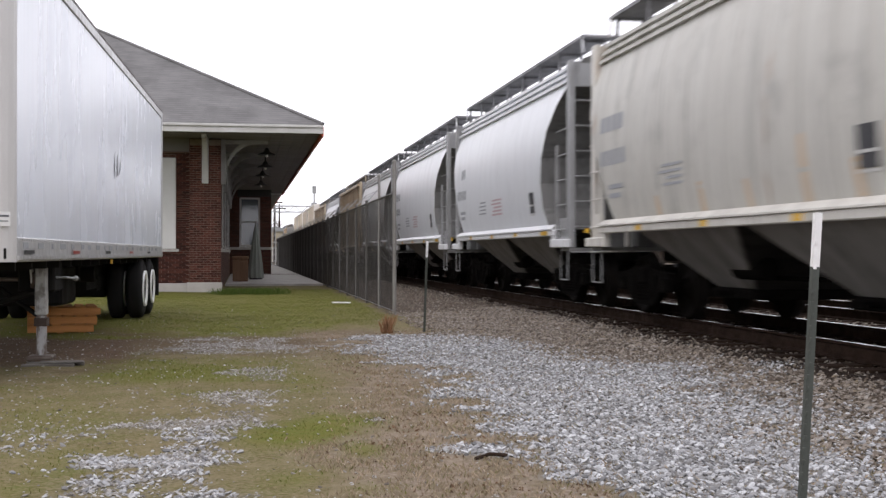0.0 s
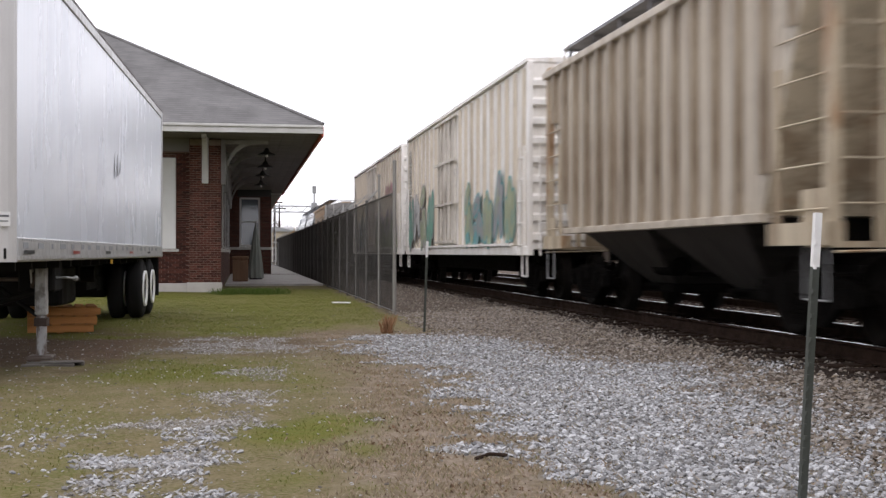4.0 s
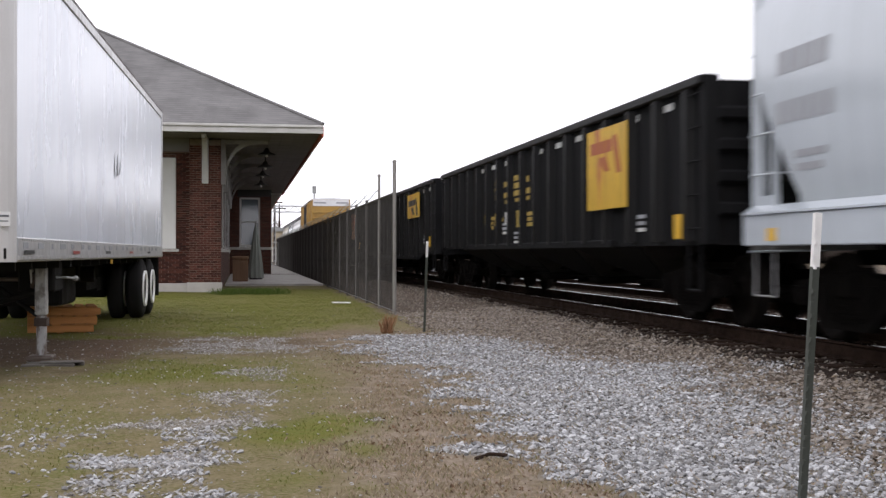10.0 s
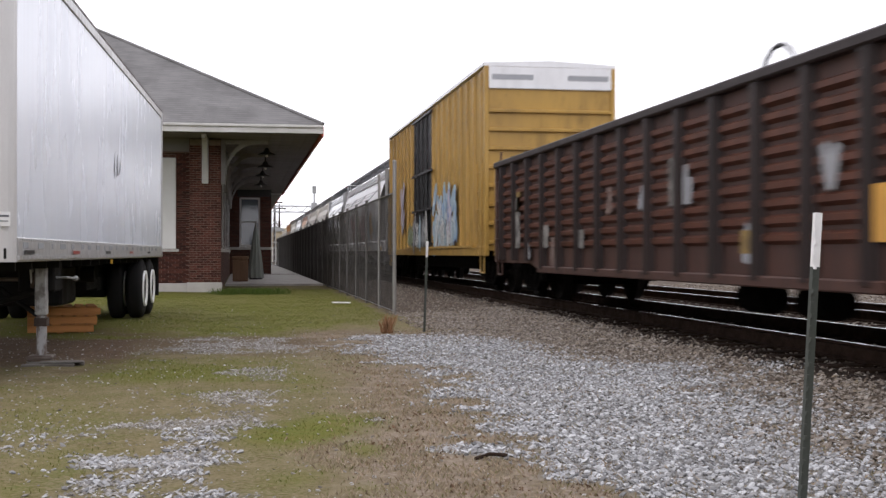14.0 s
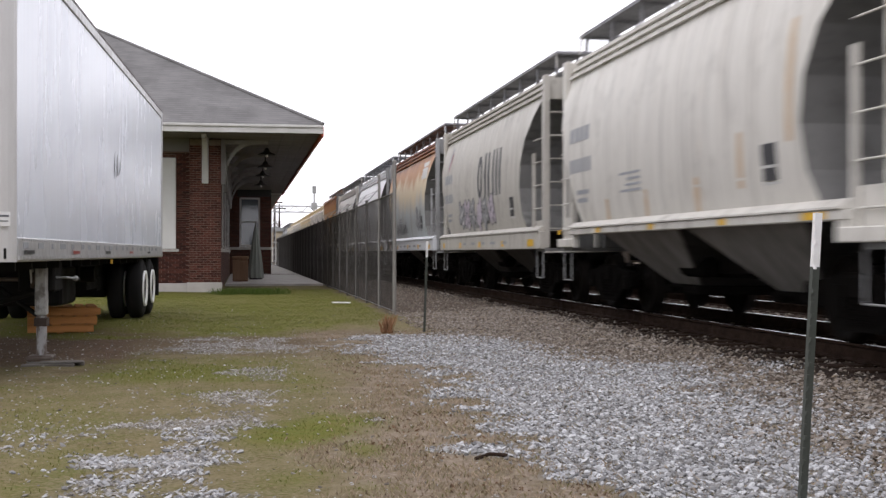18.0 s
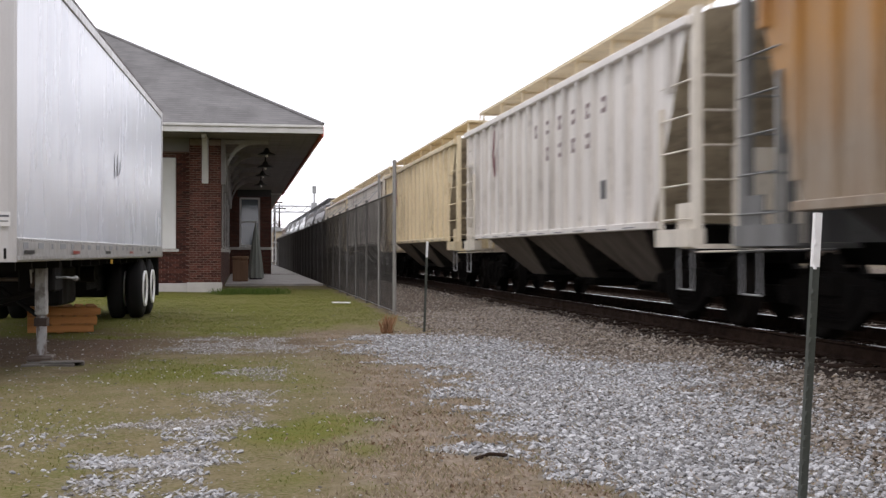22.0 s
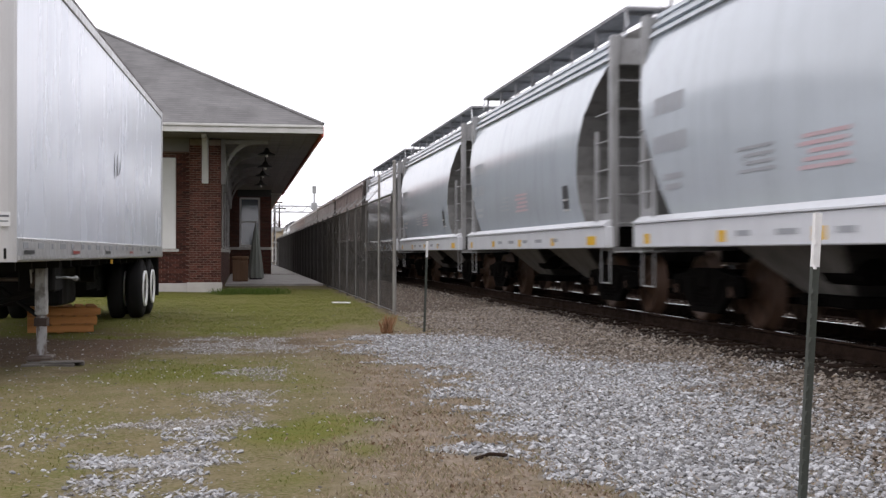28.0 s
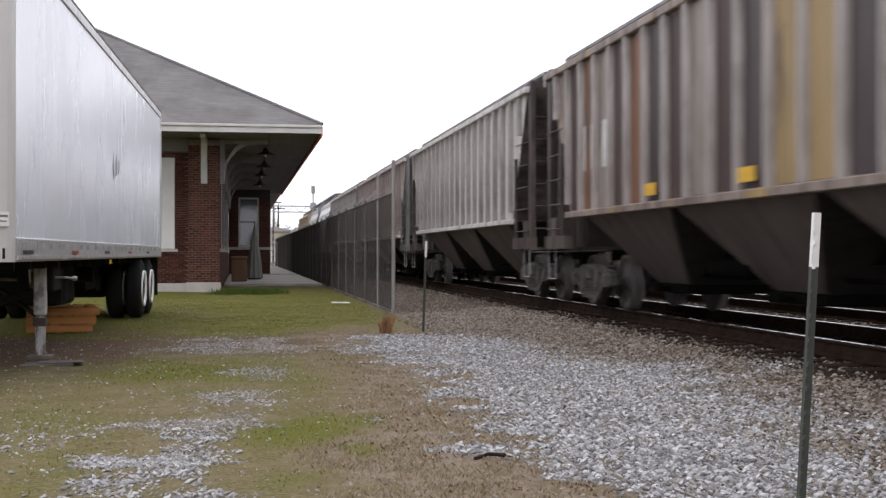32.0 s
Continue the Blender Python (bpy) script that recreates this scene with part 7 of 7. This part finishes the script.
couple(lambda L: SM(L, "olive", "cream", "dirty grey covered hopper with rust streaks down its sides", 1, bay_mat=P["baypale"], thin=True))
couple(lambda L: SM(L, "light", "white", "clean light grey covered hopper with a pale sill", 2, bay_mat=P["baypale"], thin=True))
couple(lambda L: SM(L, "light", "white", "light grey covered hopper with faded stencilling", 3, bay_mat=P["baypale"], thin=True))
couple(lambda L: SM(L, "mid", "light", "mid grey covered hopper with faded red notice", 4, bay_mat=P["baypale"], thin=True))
for k in (1, 2, 3):
    red_notice(TRAIN[k][0])
c, L = couple(lambda L: ribbed_hopper(L, "tan", "rusty tan covered hopper with upright side posts", 5, 4.12, 2, 1.27, posts=11))
for k, (y, z, w, h) in enumerate(((3.05, 2.25, 0.36, 0.5), (2.1, 2.4, 0.45, 0.55), (0.4, 2.8, 0.4, 0.6), (4.0, 1.35, 0.3, 1.0), (1.7, 1.35, 0.3, 0.6))):
    part("paint_patch", Geo().box(-1.508, -1.503, y, y + w, z, z + h), MARK_WHITE if k < 3 else YELLOW, c, "pale patch of newer paint")
c, L = couple(lambda L: SM(L, "light", "light", "pale grey covered hopper with a plain dark emblem", 6))
for k in range(4):
    strokes("emblem_stroke", c, a_side, [((-L / 2 + 1.5 + k * 0.3, 3.12), (-L / 2 + 1.42 + k * 0.3, 3.55))], 0.2, MARK, 0.007, "dark slanting emblem stroke")
c, L = couple(lambda L: ribbed_hopper(L, "cream2", "grimy cream covered hopper with rust at its ladders", 7, 4.1, 2, ends="tan"))
c, L = couple(lambda L: box_car(L, "reefer", "stained white refrigerator car with green graffiti", 4.66, 0.86, P["reefer_door"], 22, 8, reefer=True))
sheet_and_sill = lambda z: 1.535 if z > 1.1 else 1.556
graffiti(c, sheet_and_sill, 2.6, 8.0, 0.95, 2.9, ["seagreen", "white", "palegreen"], "grey", 3, 4)
graffiti(c, sheet_and_sill, -7.6, -2.0, 0.95, 2.6, ["palegreen", "grey"], "teal", 4, 5)
c, L = couple(lambda L: box_car(L, "reefer", "stained white refrigerator car with large sprayed shapes", 4.66, 0.86, P["reefer_door"], 22, 9, reefer=True))
graffiti(c, sheet_and_sill, -7.9, -0.8, 0.92, 2.4, ["palegreen", "palegreen", "green"], "charcoal", 11, 6, "lilac")
graffiti(c, sheet_and_sill, -7.7, -0.9, 0.9, 1.7, ["palegreen", "green"], "green", 14, 9, "palegreen")
graffiti(c, sheet_and_sill, -6.6, -4.2, 2.9, 3.6, ["pink"], "pink", 12, 2)
graffiti(c, sheet_and_sill, 2.4, 7.8, 0.92, 2.3, ["skyblue", "grey", "palegreen", "white"], "charcoal", 13, 9, "skyblue")
strokes("door_brace", c, lambda z: 1.602, [((1.15, 2.02), (0.75, 1.72)), ((0.35, 2.02), (0.75, 1.72)), ((0.75, 1.85), (0.75, 1.45))], 0.09, P["reefer"], 0.003, "pale brace of the door latch")
for y in (0.2, 0.95):
    part("orange_panel", Geo().box(-1.545, -1.5385, y, y + 0.3, 1.42, 1.6), YELLOW, c)
for y in (-2.4, -0.5):
    part("orange_panel", Geo().box(-1.578, -1.5725, y, y + 0.35, 0.9, 1.02), YELLOW, c)
c, L = couple(lambda L: open_car(L, "soot", "black steel gondola with pale scrawled marks", 2.84, 0.6, 19, bow=0.2, rib_mat="coalrib"))
for k, (y, z, w, h, m) in enumerate(((7.3, 1.3, 0.25, 0.9, MARK_WHITE), (6.2, 1.5, 0.3, 0.3, MARK_WHITE), (2.6, 1.2, 0.4, 0.7, SCUFF), (0.4, 1.0, 0.4, 0.8, SCUFF), (-1.6, 1.7, 0.45, 0.5, SCUFF), (-3.4, 1.3, 0.25, 0.6, DULL_OCHRE),
                                     (-5.0, 1.5, 0.6, 0.16, MARK_SOFT), (-5.0, 1.3, 0.6, 0.08, MARK_SOFT), (-7.0, 1.3, 0.5, 0.5, SCUFF))):
    part("scrawl_mark", Geo().box(-1.4765, -1.4715, y, y + w, z, z + h), m, c)
rg = random.Random(88)
for k in range(9):
    y, z = rg.uniform(-8, 7), rg.uniform(0.9, 2.0)
    strokes("chalk_scrawl", c, lambda zz: 1.472, [((y + rg.uniform(-0.25, 0.25), z + rg.uniform(-0.3, 0.5)), (y + rg.uniform(-0.25, 0.25), z + rg.uniform(-0.3, 0.5))) for i in range(4)], 0.07, rg.choice([MARK_SOFT, SCUFF, SCUFF, DULL_OCHRE]), 0.008)
c, L = couple(lambda L: ribbed_hopper(L, "peach", "faded orange covered hopper with grey ends", 10, 4.0, 2, 1.45, posts=13, ends="endpale", white=True, proud=1.512))
decal("placard", c, lambda z: 1.514, -2.75, -2.4, 1.65, 2.0, G_COL["charcoal"], "dark panel", 0.004)
for y in (-1.9, 0.3, 3.2):
    decal("pale_notice", c, lambda z: 1.514, y, y + 0.5, 1.62, 1.72, MARK_WHITE, "faded pale notice", 0.004)
c, L = couple(lambda L: SM(L, "blue", "light", "bluish grey covered hopper covered in graffiti", 11))
graffiti(c, a_side, -0.9, 1.9, 1.38, 2.8, ["grey", "black", "skyblue", "grey"], "black", 21, 6, "skyblue")
graffiti(c, a_side, -0.7, 1.6, 1.5, 2.5, ["black", "white"], "grey", 22, 7)
graffiti(c, a_side, 2.1, 3.4, 2.05, 2.4, ["grey"], "grey", 23, 4)
graffiti(c, a_side, -2.4, -1.4, 2.0, 2.4, ["white"], "white", 25, 2)
c, L = couple(lambda L: SM(L, "blue", "blue", "bluish grey covered hopper with yellow sill strips and a small shield", 12))
decal("shield_top", c, a_side, -L / 2 + 2.3, -L / 2 + 2.7, 3.35, 3.6, G_COL["blue"], "blue and red shield")
decal("shield_base", c, a_side, -L / 2 + 2.3, -L / 2 + 2.7, 3.08, 3.345, G_COL["pink"])
graffiti(c, a_side, -2.6, 1.2, 1.65, 2.2, ["grey", "white"], "grey", 24, 5)


def letter_bars(c, y0, y1, z0, z1, turn, upright):
    """Worn yellow bars in the size of a letter."""
    g = Geo()
    n = 2 + turn % 2
    for j in range(n):
        z = z0 + (z1 - z0) * j / n
        g.box(-1.478, -1.472, y0 + 0.07 * ((turn + j) % 3), y1, z, z + (z1 - z0) * 0.24)
    if upright:
        g.box(-1.4775, -1.4715, y0 + 0.1, y1 - 0.12, z0 - 0.12, z0 - 0.05)
    part("worn_letter_mark", g, DULL_YELLOW, c, "worn yellow bars in the size of a letter")


def coal_marks(c, L, panel, wide, seed):
    r = random.Random(seed)
    half = L / 2 - 0.65
    part("emblem_panel", Geo().box(-1.605, -1.595, -half + 2.6, -half + 2.6 + wide, 1.55 if wide < 2.2 else 2.0, 2.75), panel, c, "plain bright emblem panel")
    y, ink = -half + 2.6, BLACK if wide > 2.2 else EMBLEM_RED
    part("emblem_band", Geo().box(-1.6085, -1.6055, y + wide * 0.35, y + wide * 0.9, 2.38, 2.56), ink, c, "worn dark band on the emblem panel")
    part("emblem_band", Geo().slab([(y + wide * 0.12, 2.05), (y + wide * 0.24, 2.05), (y + wide * 0.34, 2.6), (y + wide * 0.24, 2.6)], "x", -1.6085, -1.6055), ink, c, "worn dark band on the emblem panel")
    part("emblem_band", Geo().slab([(y + wide * 0.4, 2.1), (y + wide * 0.55, 2.1), (y + wide * 0.7, 2.32), (y + wide * 0.5, 2.32)], "x", -1.6085, -1.6055), ink, c, "worn dark band on the emblem panel")
    for k in range(12):
        part("white_tally_bar", Geo().box(-1.4775, -1.4715, -half + 1.15 + k * 1.33, -half + 1.6 + k * 1.33, 2.72, 2.81), MARK_WHITE, c)
    for k in range(5):
        y = half - 6.0 - k * 0.9
        letter_bars(c, y, y + 0.5, 2.05, 2.5, k, True)
        letter_bars(c, y - 0.3, y + 0.25, 1.42, 1.72, k + 1, False)
    for k in range(2):
        for z0, z1 in ((2.1, 2.5), (1.5, 1.8)):
            letter_bars(c, half - 1.5 - k * 1.0, half - 1.05 - k * 1.0, z0 + 0.05 * k, z1, k, False)
    for y, z in ((half - 3.6, 1.9), (half - 4.7, 1.5), (half - 4.7, 1.2), (half - 7.5, 1.3), (0.6, 1.1), (-2.2, 1.5), (-half + 2.2, 1.2)):
        for j in range(3):
            part("white_stencil_line", Geo().box(-1.4775, -1.4715, y, y + 0.34 + 0.1 * (j % 2), z + j * 0.09, z + 0.05 + j * 0.09), MARK_SOFT if j else MARK_WHITE, c)
    for k in range(4):
        y = half - 5.6 - k * 1.05
        part("faint_mark", Geo().box(-1.478, -1.472, y, y + 0.3, 1.5, 1.75), r.choice([MARK_WHITE, DULL_YELLOW, MARK_SOFT]), c)
    part("yellow_stripe", Geo().box(-1.60, -1.588, -half + 0.55, -half + 0.78, 1.08, 1.38), YELLOW, c)
    lump = Geo()
    for k in range(9):
        y, z = r.uniform(-half + 1, half - 1), r.uniform(2.9, 3.1)
        lump.tube((-1.0, y, 2.4), (-1.1, y + r.uniform(-0.3, 0.3), z), 0.05, 5, 0.02)
    part("scrap_ends", lump, STEEL, c, "bent scrap sticking up above the rim")


EMBLEM_RED = mat("faded_red_emblem", (0.33, 0.07, 0.03), (0.42, 0.18, 0.04), 0.7, (4, 4, 4), 0.7, 0, 0.05)
DULL_YELLOW = mat("dulled_yellow_letters", (0.40, 0.28, 0.05), (0.22, 0.155, 0.04), 0.7, (4, 4, 4), 0.7, 0, 0.05)
YPANEL = paint("bright_yellow_panel", (0.62, 0.38, 0.03), (0.40, 0.24, 0.04), 0.5, (0.40, 0.08, 0.04), (0.62, 0.66), 0.9)
OPANEL = paint("orange_panel_paint", (0.62, 0.25, 0.03), (0.42, 0.2, 0.04), 0.5, (0.45, 0.06, 0.04), (0.60, 0.64), 0.9)
for k in range(3):
    c, L = couple(lambda L: open_car(L, "black", ("black open coal hopper with a yellow emblem panel", "black gondola with scrap and a wide yellow emblem panel", "black open hopper with an orange emblem panel")[k], 3.0, 1.0 if k == 0 else 0.72, 17, rib_mat="coalrib", bays=
                                     4 if k == 0 else 0, bow=0.0 if k == 0 else 0.14))
    coal_marks(c, L, (YPANEL, YPANEL, OPANEL)[k], (1.9, 2.6, 2.0)[k], k)
c, L = couple(lambda L: open_car(L, "brown", "oxide brown gondola with pressed side panels and faded marks", 2.82, 0.57, 17, bow=0.14, corrugated=True, rib_mat="brown_rib"))
for k, (y, z, w, h, m) in enumerate(((7.4, 1.0, 0.35, 1.0, SCUFF), (7.4, 1.7, 0.3, 0.4, DULL_OCHRE), (5.2, 1.0, 0.5, 0.4, SCUFF), (3.0, 0.98, 0.5, 0.3, SCUFF), (-1.2, 1.5, 0.4, 0.6, SCUFF), (-3.4, 0.9, 0.4, 0.25, DULL_OCHRE),
                                     (-6.2, 1.0, 0.6, 0.5, G_COL["orange"]))):
    part("faded_mark", Geo().box(-1.536, -1.531, y, y + w, z, z + h), m, c)
SMEAR = mat("rubbed_spray_paint", (0.26, 0.19, 0.16), (0.09, 0.05, 0.04), 0.9, (5, 5, 5), 0.8, 0, 0.05, 25, (0.42, 0.6))
rg = random.Random(19)
for k in range(10):
    y, z = -8.2 + k * 1.65 + rg.uniform(-0.2, 0.2), rg.choice([0.7, 0.75, 0.8, 1.5])
    strokes("sprayed_smear", c, lambda zz: 1.531, [((y + rg.uniform(-0.1, 0.3), z), (y + rg.uniform(-0.1, 0.3), z + rg.uniform(0.15, 0.5))) for i in range(2)], 0.16, rg.choice([MARK_SOFT, SMEAR, SMEAR, G_COL["grey"]]), 0.004)
part("cable_hoop", Geo().path([(-0.6, -1.96 + 0.55 * math.cos(a), 2.75 + 0.62 * math.sin(a)) for a in (math.pi * i / 10 for i in range(11))], 0.03), BLACK, c, "bent hoop sticking out")
c, L = couple(lambda L: box_car(L, "yellow", "tall golden yellow box car with black doors and graffiti", 5.22, 0.84, BLACK, 20, 17, "white"))
graffiti(c, lambda z: 1.535, -5.4, -1.6, 0.95, 2.7, ["skyblue", "white", "skyblue", "lilac"], "blue", 31, 5, "skyblue")
graffiti(c, lambda z: 1.54, -5.0, -2.0, 0.95, 1.9, ["white", "skyblue"], "charcoal", 35, 6, "white")
graffiti(c, lambda z: 1.61, -1.1, 1.9, 0.9, 2.2, ["grey", "white", "skyblue"], "black", 32, 5)
graffiti(c, lambda z: 1.535, 2.3, 3.6, 1.0, 1.9, ["green"], "palegreen", 33, 2)
graffiti(c, lambda z: 1.535, 4.4, 5.4, 1.3, 3.6, ["lilac"], "lilac", 34, 1)
c, L = couple(lambda L: SM(L, "white", "white", "long pale grey covered hopper with red and green sprayed shapes", 18, 3))
graffiti(c, a_side, -2.4, 4.2, 1.05, 2.85, ["pink", "pink", "palegreen", "pink"], "maroon", 41, 5)
graffiti(c, a_side, -6.4, -3.0, 1.35, 2.7, ["skyblue", "orange"], "grey", 42, 3)
couple(lambda L: SM(L, "blue", "light", "glossy bluish grey covered hopper with a small red notice", 19, key="rust", bay_mat=P["baypale"]))
c, L = couple(lambda L: SM(L, "cream", "cream", "cream grey covered hopper with short rust runs", 20, bay_mat=P["baypale"], thin=True))
RUST_RUN = mat("pale_rust_run", (0.50, 0.36, 0.22), (0.58, 0.52, 0.44), 0.6, (6, 6, 1.5), 0.7, 0, 0)
for y, z0, z1 in ((-3.42, 2.0, 3.2), (-2.2, 1.6, 2.2), (-0.9, 1.4, 1.8), (0.9, 1.4, 1.75), (2.6, 1.4, 1.7)):
    strokes("rust_run", c, a_side, [((y, z0), (y - 0.06, z1))], 0.15, RUST_RUN, 0.005, "short pale rust run")
red_notice(TRAIN[19][0])
for y, z1 in ((-3.55, 2.0), (-2.9, 1.75), (-1.9, 2.05), (-0.6, 1.7), (0.7, 1.75), (2.2, 1.65)):
    strokes("rust_run", TRAIN[0][0], a_side, [((y, 1.4), (y + 0.04, z1))], 0.14, RUST_RUN, 0.005, "short pale rust run")


def ring(cy, cz, ry, rz, n=10):
    pts = [(cy + ry * math.cos(6.2832 * k / n), cz + rz * math.sin(6.2832 * k / n)) for k in range(n + 1)]
    return list(zip(pts, pts[1:]))


def bold_emblem(c, L, seed, sprayed):
    """A worn emblem of one ring and two groups of bars, and a slanting red and grey one."""
    strokes("emblem_ring", c, a_side, ring(-0.05, 2.6, 0.2, 0.42), 0.15, MARK, 0.007, "bold dark ring of a worn emblem", True)
    for y in (-0.62, -1.0):
        strokes("emblem_bar", c, a_side, [((y, 2.12), (y, 3.1))], 0.17, MARK, 0.007, "bold dark bar of a worn emblem")
    for y in (-1.45, -1.78, -2.12):
        strokes("emblem_bar", c, a_side, [((y, 2.12), (y, 3.1))], 0.14, MARK, 0.007, "bold dark bar of a worn emblem")
    y = L / 2 - 2.0
    strokes("slanted_emblem", c, a_side, [((y + 0.2, 3.1), (y - 0.16, 3.6))], 0.13, MARK_SOFT, 0.007, "slanting grey emblem")
    strokes("slanted_emblem", c, a_side, [((y + 0.06, 3.02), (y - 0.26, 3.45))], 0.13, G_COL["pink"], 0.009, "slanting red emblem")
    if sprayed:
        graffiti(c, a_side, -1.6, 2.6, 1.42, 2.3, ["grey", "lilac"], "charcoal", seed, 6)


c, L = couple(lambda L: SM(L, "dullcream", "dullcream", "dull cream covered hopper with bold dark emblem strokes", 21))
bold_emblem(c, L, 51, True)
c, L = couple(lambda L: SM(L, "rustblue", "light", "covered hopper weathered to rust red above bluish grey", 22))
decal("white_patch", c, a_side, -L / 2 + 2.0, -L / 2 + 3.0, 3.1, 3.6, G_COL["white"], "clean white patch")
graffiti(c, a_side, -3.0, -1.9, 1.45, 2.4, ["grey"], "black", 52, 2)
graffiti(c, a_side, 0.2, 2.8, 1.5, 1.95, ["grey"], "black", 53, 5)
c, L = couple(lambda L: SM(L, "white", "white", "clean pale grey covered hopper with dark stencilling", 23))
red_notice(c)
c, L = couple(lambda L: SM(L, "dullcream", "dullcream", "dull cream covered hopper with large dark emblem strokes", 24))
bold_emblem(c, L, 54, False)
c, L = couple(lambda L: ribbed_hopper(L, "orange", "rust orange and grey covered hopper with side posts", 25, 4.2, 2, 1.39, posts=13, ends="endgrey"))
for y, z in ((-2.6, 1.5), (-1.2, 1.7), (1.0, 1.5)):
    part("paper_placard", Geo().box(-1.508, -1.503, y, y + 0.3, z, z + 0.35), MARK_WHITE, c)
for body, ends, label in (("nw_white", "nw_cream", "soiled white covered hopper with side posts and worn letters"), ("nw_tan", "nw_tan", "straw-coloured covered hopper with side posts and worn letters"),
                          ("nw_white", "nw_cream", "white covered hopper with rusty cream ends and worn letters"), ("nw_cream", "nw_tan", "pale cream covered hopper with side posts and worn letters")):
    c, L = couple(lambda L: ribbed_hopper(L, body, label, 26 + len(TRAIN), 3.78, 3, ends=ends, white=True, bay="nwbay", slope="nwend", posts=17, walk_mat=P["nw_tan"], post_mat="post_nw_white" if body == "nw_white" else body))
    norf_marks(c, L, DULL_OCHRE if body == "nw_tan" else G_COL["wine"])
couple(lambda L: SM(L, "dark", "dark", "dark grey covered hopper with an angular emblem", 30))
couple(lambda L: SM(L, "dark", "dark", "dark grey covered hopper with sprayed shapes", 31))
graffiti(TRAIN[-1][0], a_side, -3.4, 2.0, 1.5, 3.0, ["grey", "grey", "white"], "black", 61, 6)
for k in range(4):
    c, L = couple(lambda L: SM(L, "blue", "light", "glossy bluish grey covered hopper with a red notice", 33 + k, key="rust", bay_mat=P["baypale"]))
    red_notice(c)
c, L = couple(lambda L: ribbed_hopper(L, "pink", "grimy pinkish grey covered hopper with white squares", 37, 4.08, 3, 1.56, key="pale", posts=20, ends="enddark", bay="baybrown"))
for k in range(4):
    part("white_square", Geo().box(-1.508, -1.503, L / 2 - 4.5 + k * 0.62, L / 2 - 4.05 + k * 0.62, 2.15, 2.75), MARK_WHITE, c)
part("dark_panel", Geo().box(-1.592, -1.587, -3.2, -2.6, 1.8, 2.1), MARK, c)
c, L = couple(lambda L: ribbed_hopper(L, "brownmix", "patchy brown and grey covered hopper with yellow marks", 38, 4.05, 3, 1.56, key="pale", posts=20, ends="enddark", bay="baybrown"))
SHEETS = [paint("sheet_" + k, col, tuple(x * 0.5 for x in col), 0.7, (0.09, 0.055, 0.04), (0.55, 0.66), 0.8) for k, col in (("umber", (0.06, 0.036, 0.03)), ("greige", (0.27, 0.235, 0.20)), ("ochre", (0.34, 0.24, 0.11)), ("plum", (0.055, 0.04, 0.04)), ("rust", (0.20, 0.09, 0.045)))]


def sheet_row(c, L, posts, order):
    """Side sheets between the posts, each weathered in its own way."""
    half = L / 2 - 0.62
    gap = (2 * half - 1.5) / (posts - 1)
    for k in range(1, posts - 2):
        y = -half + 0.75 + gap * k
        part("side_sheet", Geo().box(-1.506, -1.5015, y + 0.06, y + gap - 0.06, 1.6, 3.9), SHEETS[order[k % len(order)]], c)


sheet_row(c, L, 20, (1, 0, 2, 2, 2, 3, 2, 2, 3, 0, 1, 0, 3, 4, 0, 1, 4, 0))
for y in (-4.2, -0.9, 2.1):
    part("yellow_mark", Geo().box(-1.597, -1.591, y, y + 0.42, 1.66, 1.82), YELLOW, c)
for k in range(3):
    part("white_square", Geo().box(-1.512, -1.5075, L / 2 - 4.2 + k * 0.6, L / 2 - 3.9 + k * 0.6, 2.2, 2.9), MARK_WHITE, c)
couple(lambda L: ribbed_hopper(L, "greyrib", "grimy grey covered hopper with close side posts", 39, 4.05, 3, 1.56, key="pale", posts=20, ends="enddark", bay="baybrown"))
couple(lambda L: ribbed_hopper(L, "pink", "dusty brownish covered hopper with side posts", 40, 4.05, 3, 1.5, posts=20, ends="endgrey"))
couple(lambda L: ribbed_hopper(L, "greyrib", "grey covered hopper with close side posts", 41, 4.05, 3, 1.5, posts=20, ends="endgrey"))
couple(lambda L: SM(L, "light", "light", "light grey covered hopper near the rear", 42))
couple(lambda L: SM(L, "mid", "light", "mid grey covered hopper near the rear", 43))
couple(lambda L: ribbed_hopper(L, "tan", "tan covered hopper near the rear", 44, 4.05, 3))


def rolled(t):
    """How far the slowly braking train has rolled after t seconds."""
    return SPEED * t - SLOWING * t * t / 2


def motions():
    """The train rolls past, losing a little speed; its wheels turn with it."""
    for car, y in TRAIN:
        walk(car, [(t, pose(TRACK_X, y - rolled(t), RAIL_Z + 0.002)) for t in range(0, 33, 2)])
    for side, sets in SPINNERS.items():
        first = sets[0]
        walk(first, [(k / FPS, pose(0, 0.89 * side, WR, math.degrees(rolled(k / FPS) / WR) % 360)) for k in range(int(SECONDS * FPS) + 1)])
        for other in sets[1:]:
            other.rotation_mode = "QUATERNION"
            other.animation_data_create()
            other.animation_data.action = first.animation_data.action
            other.animation_data.action_slot = first.animation_data.action_slot


motions()
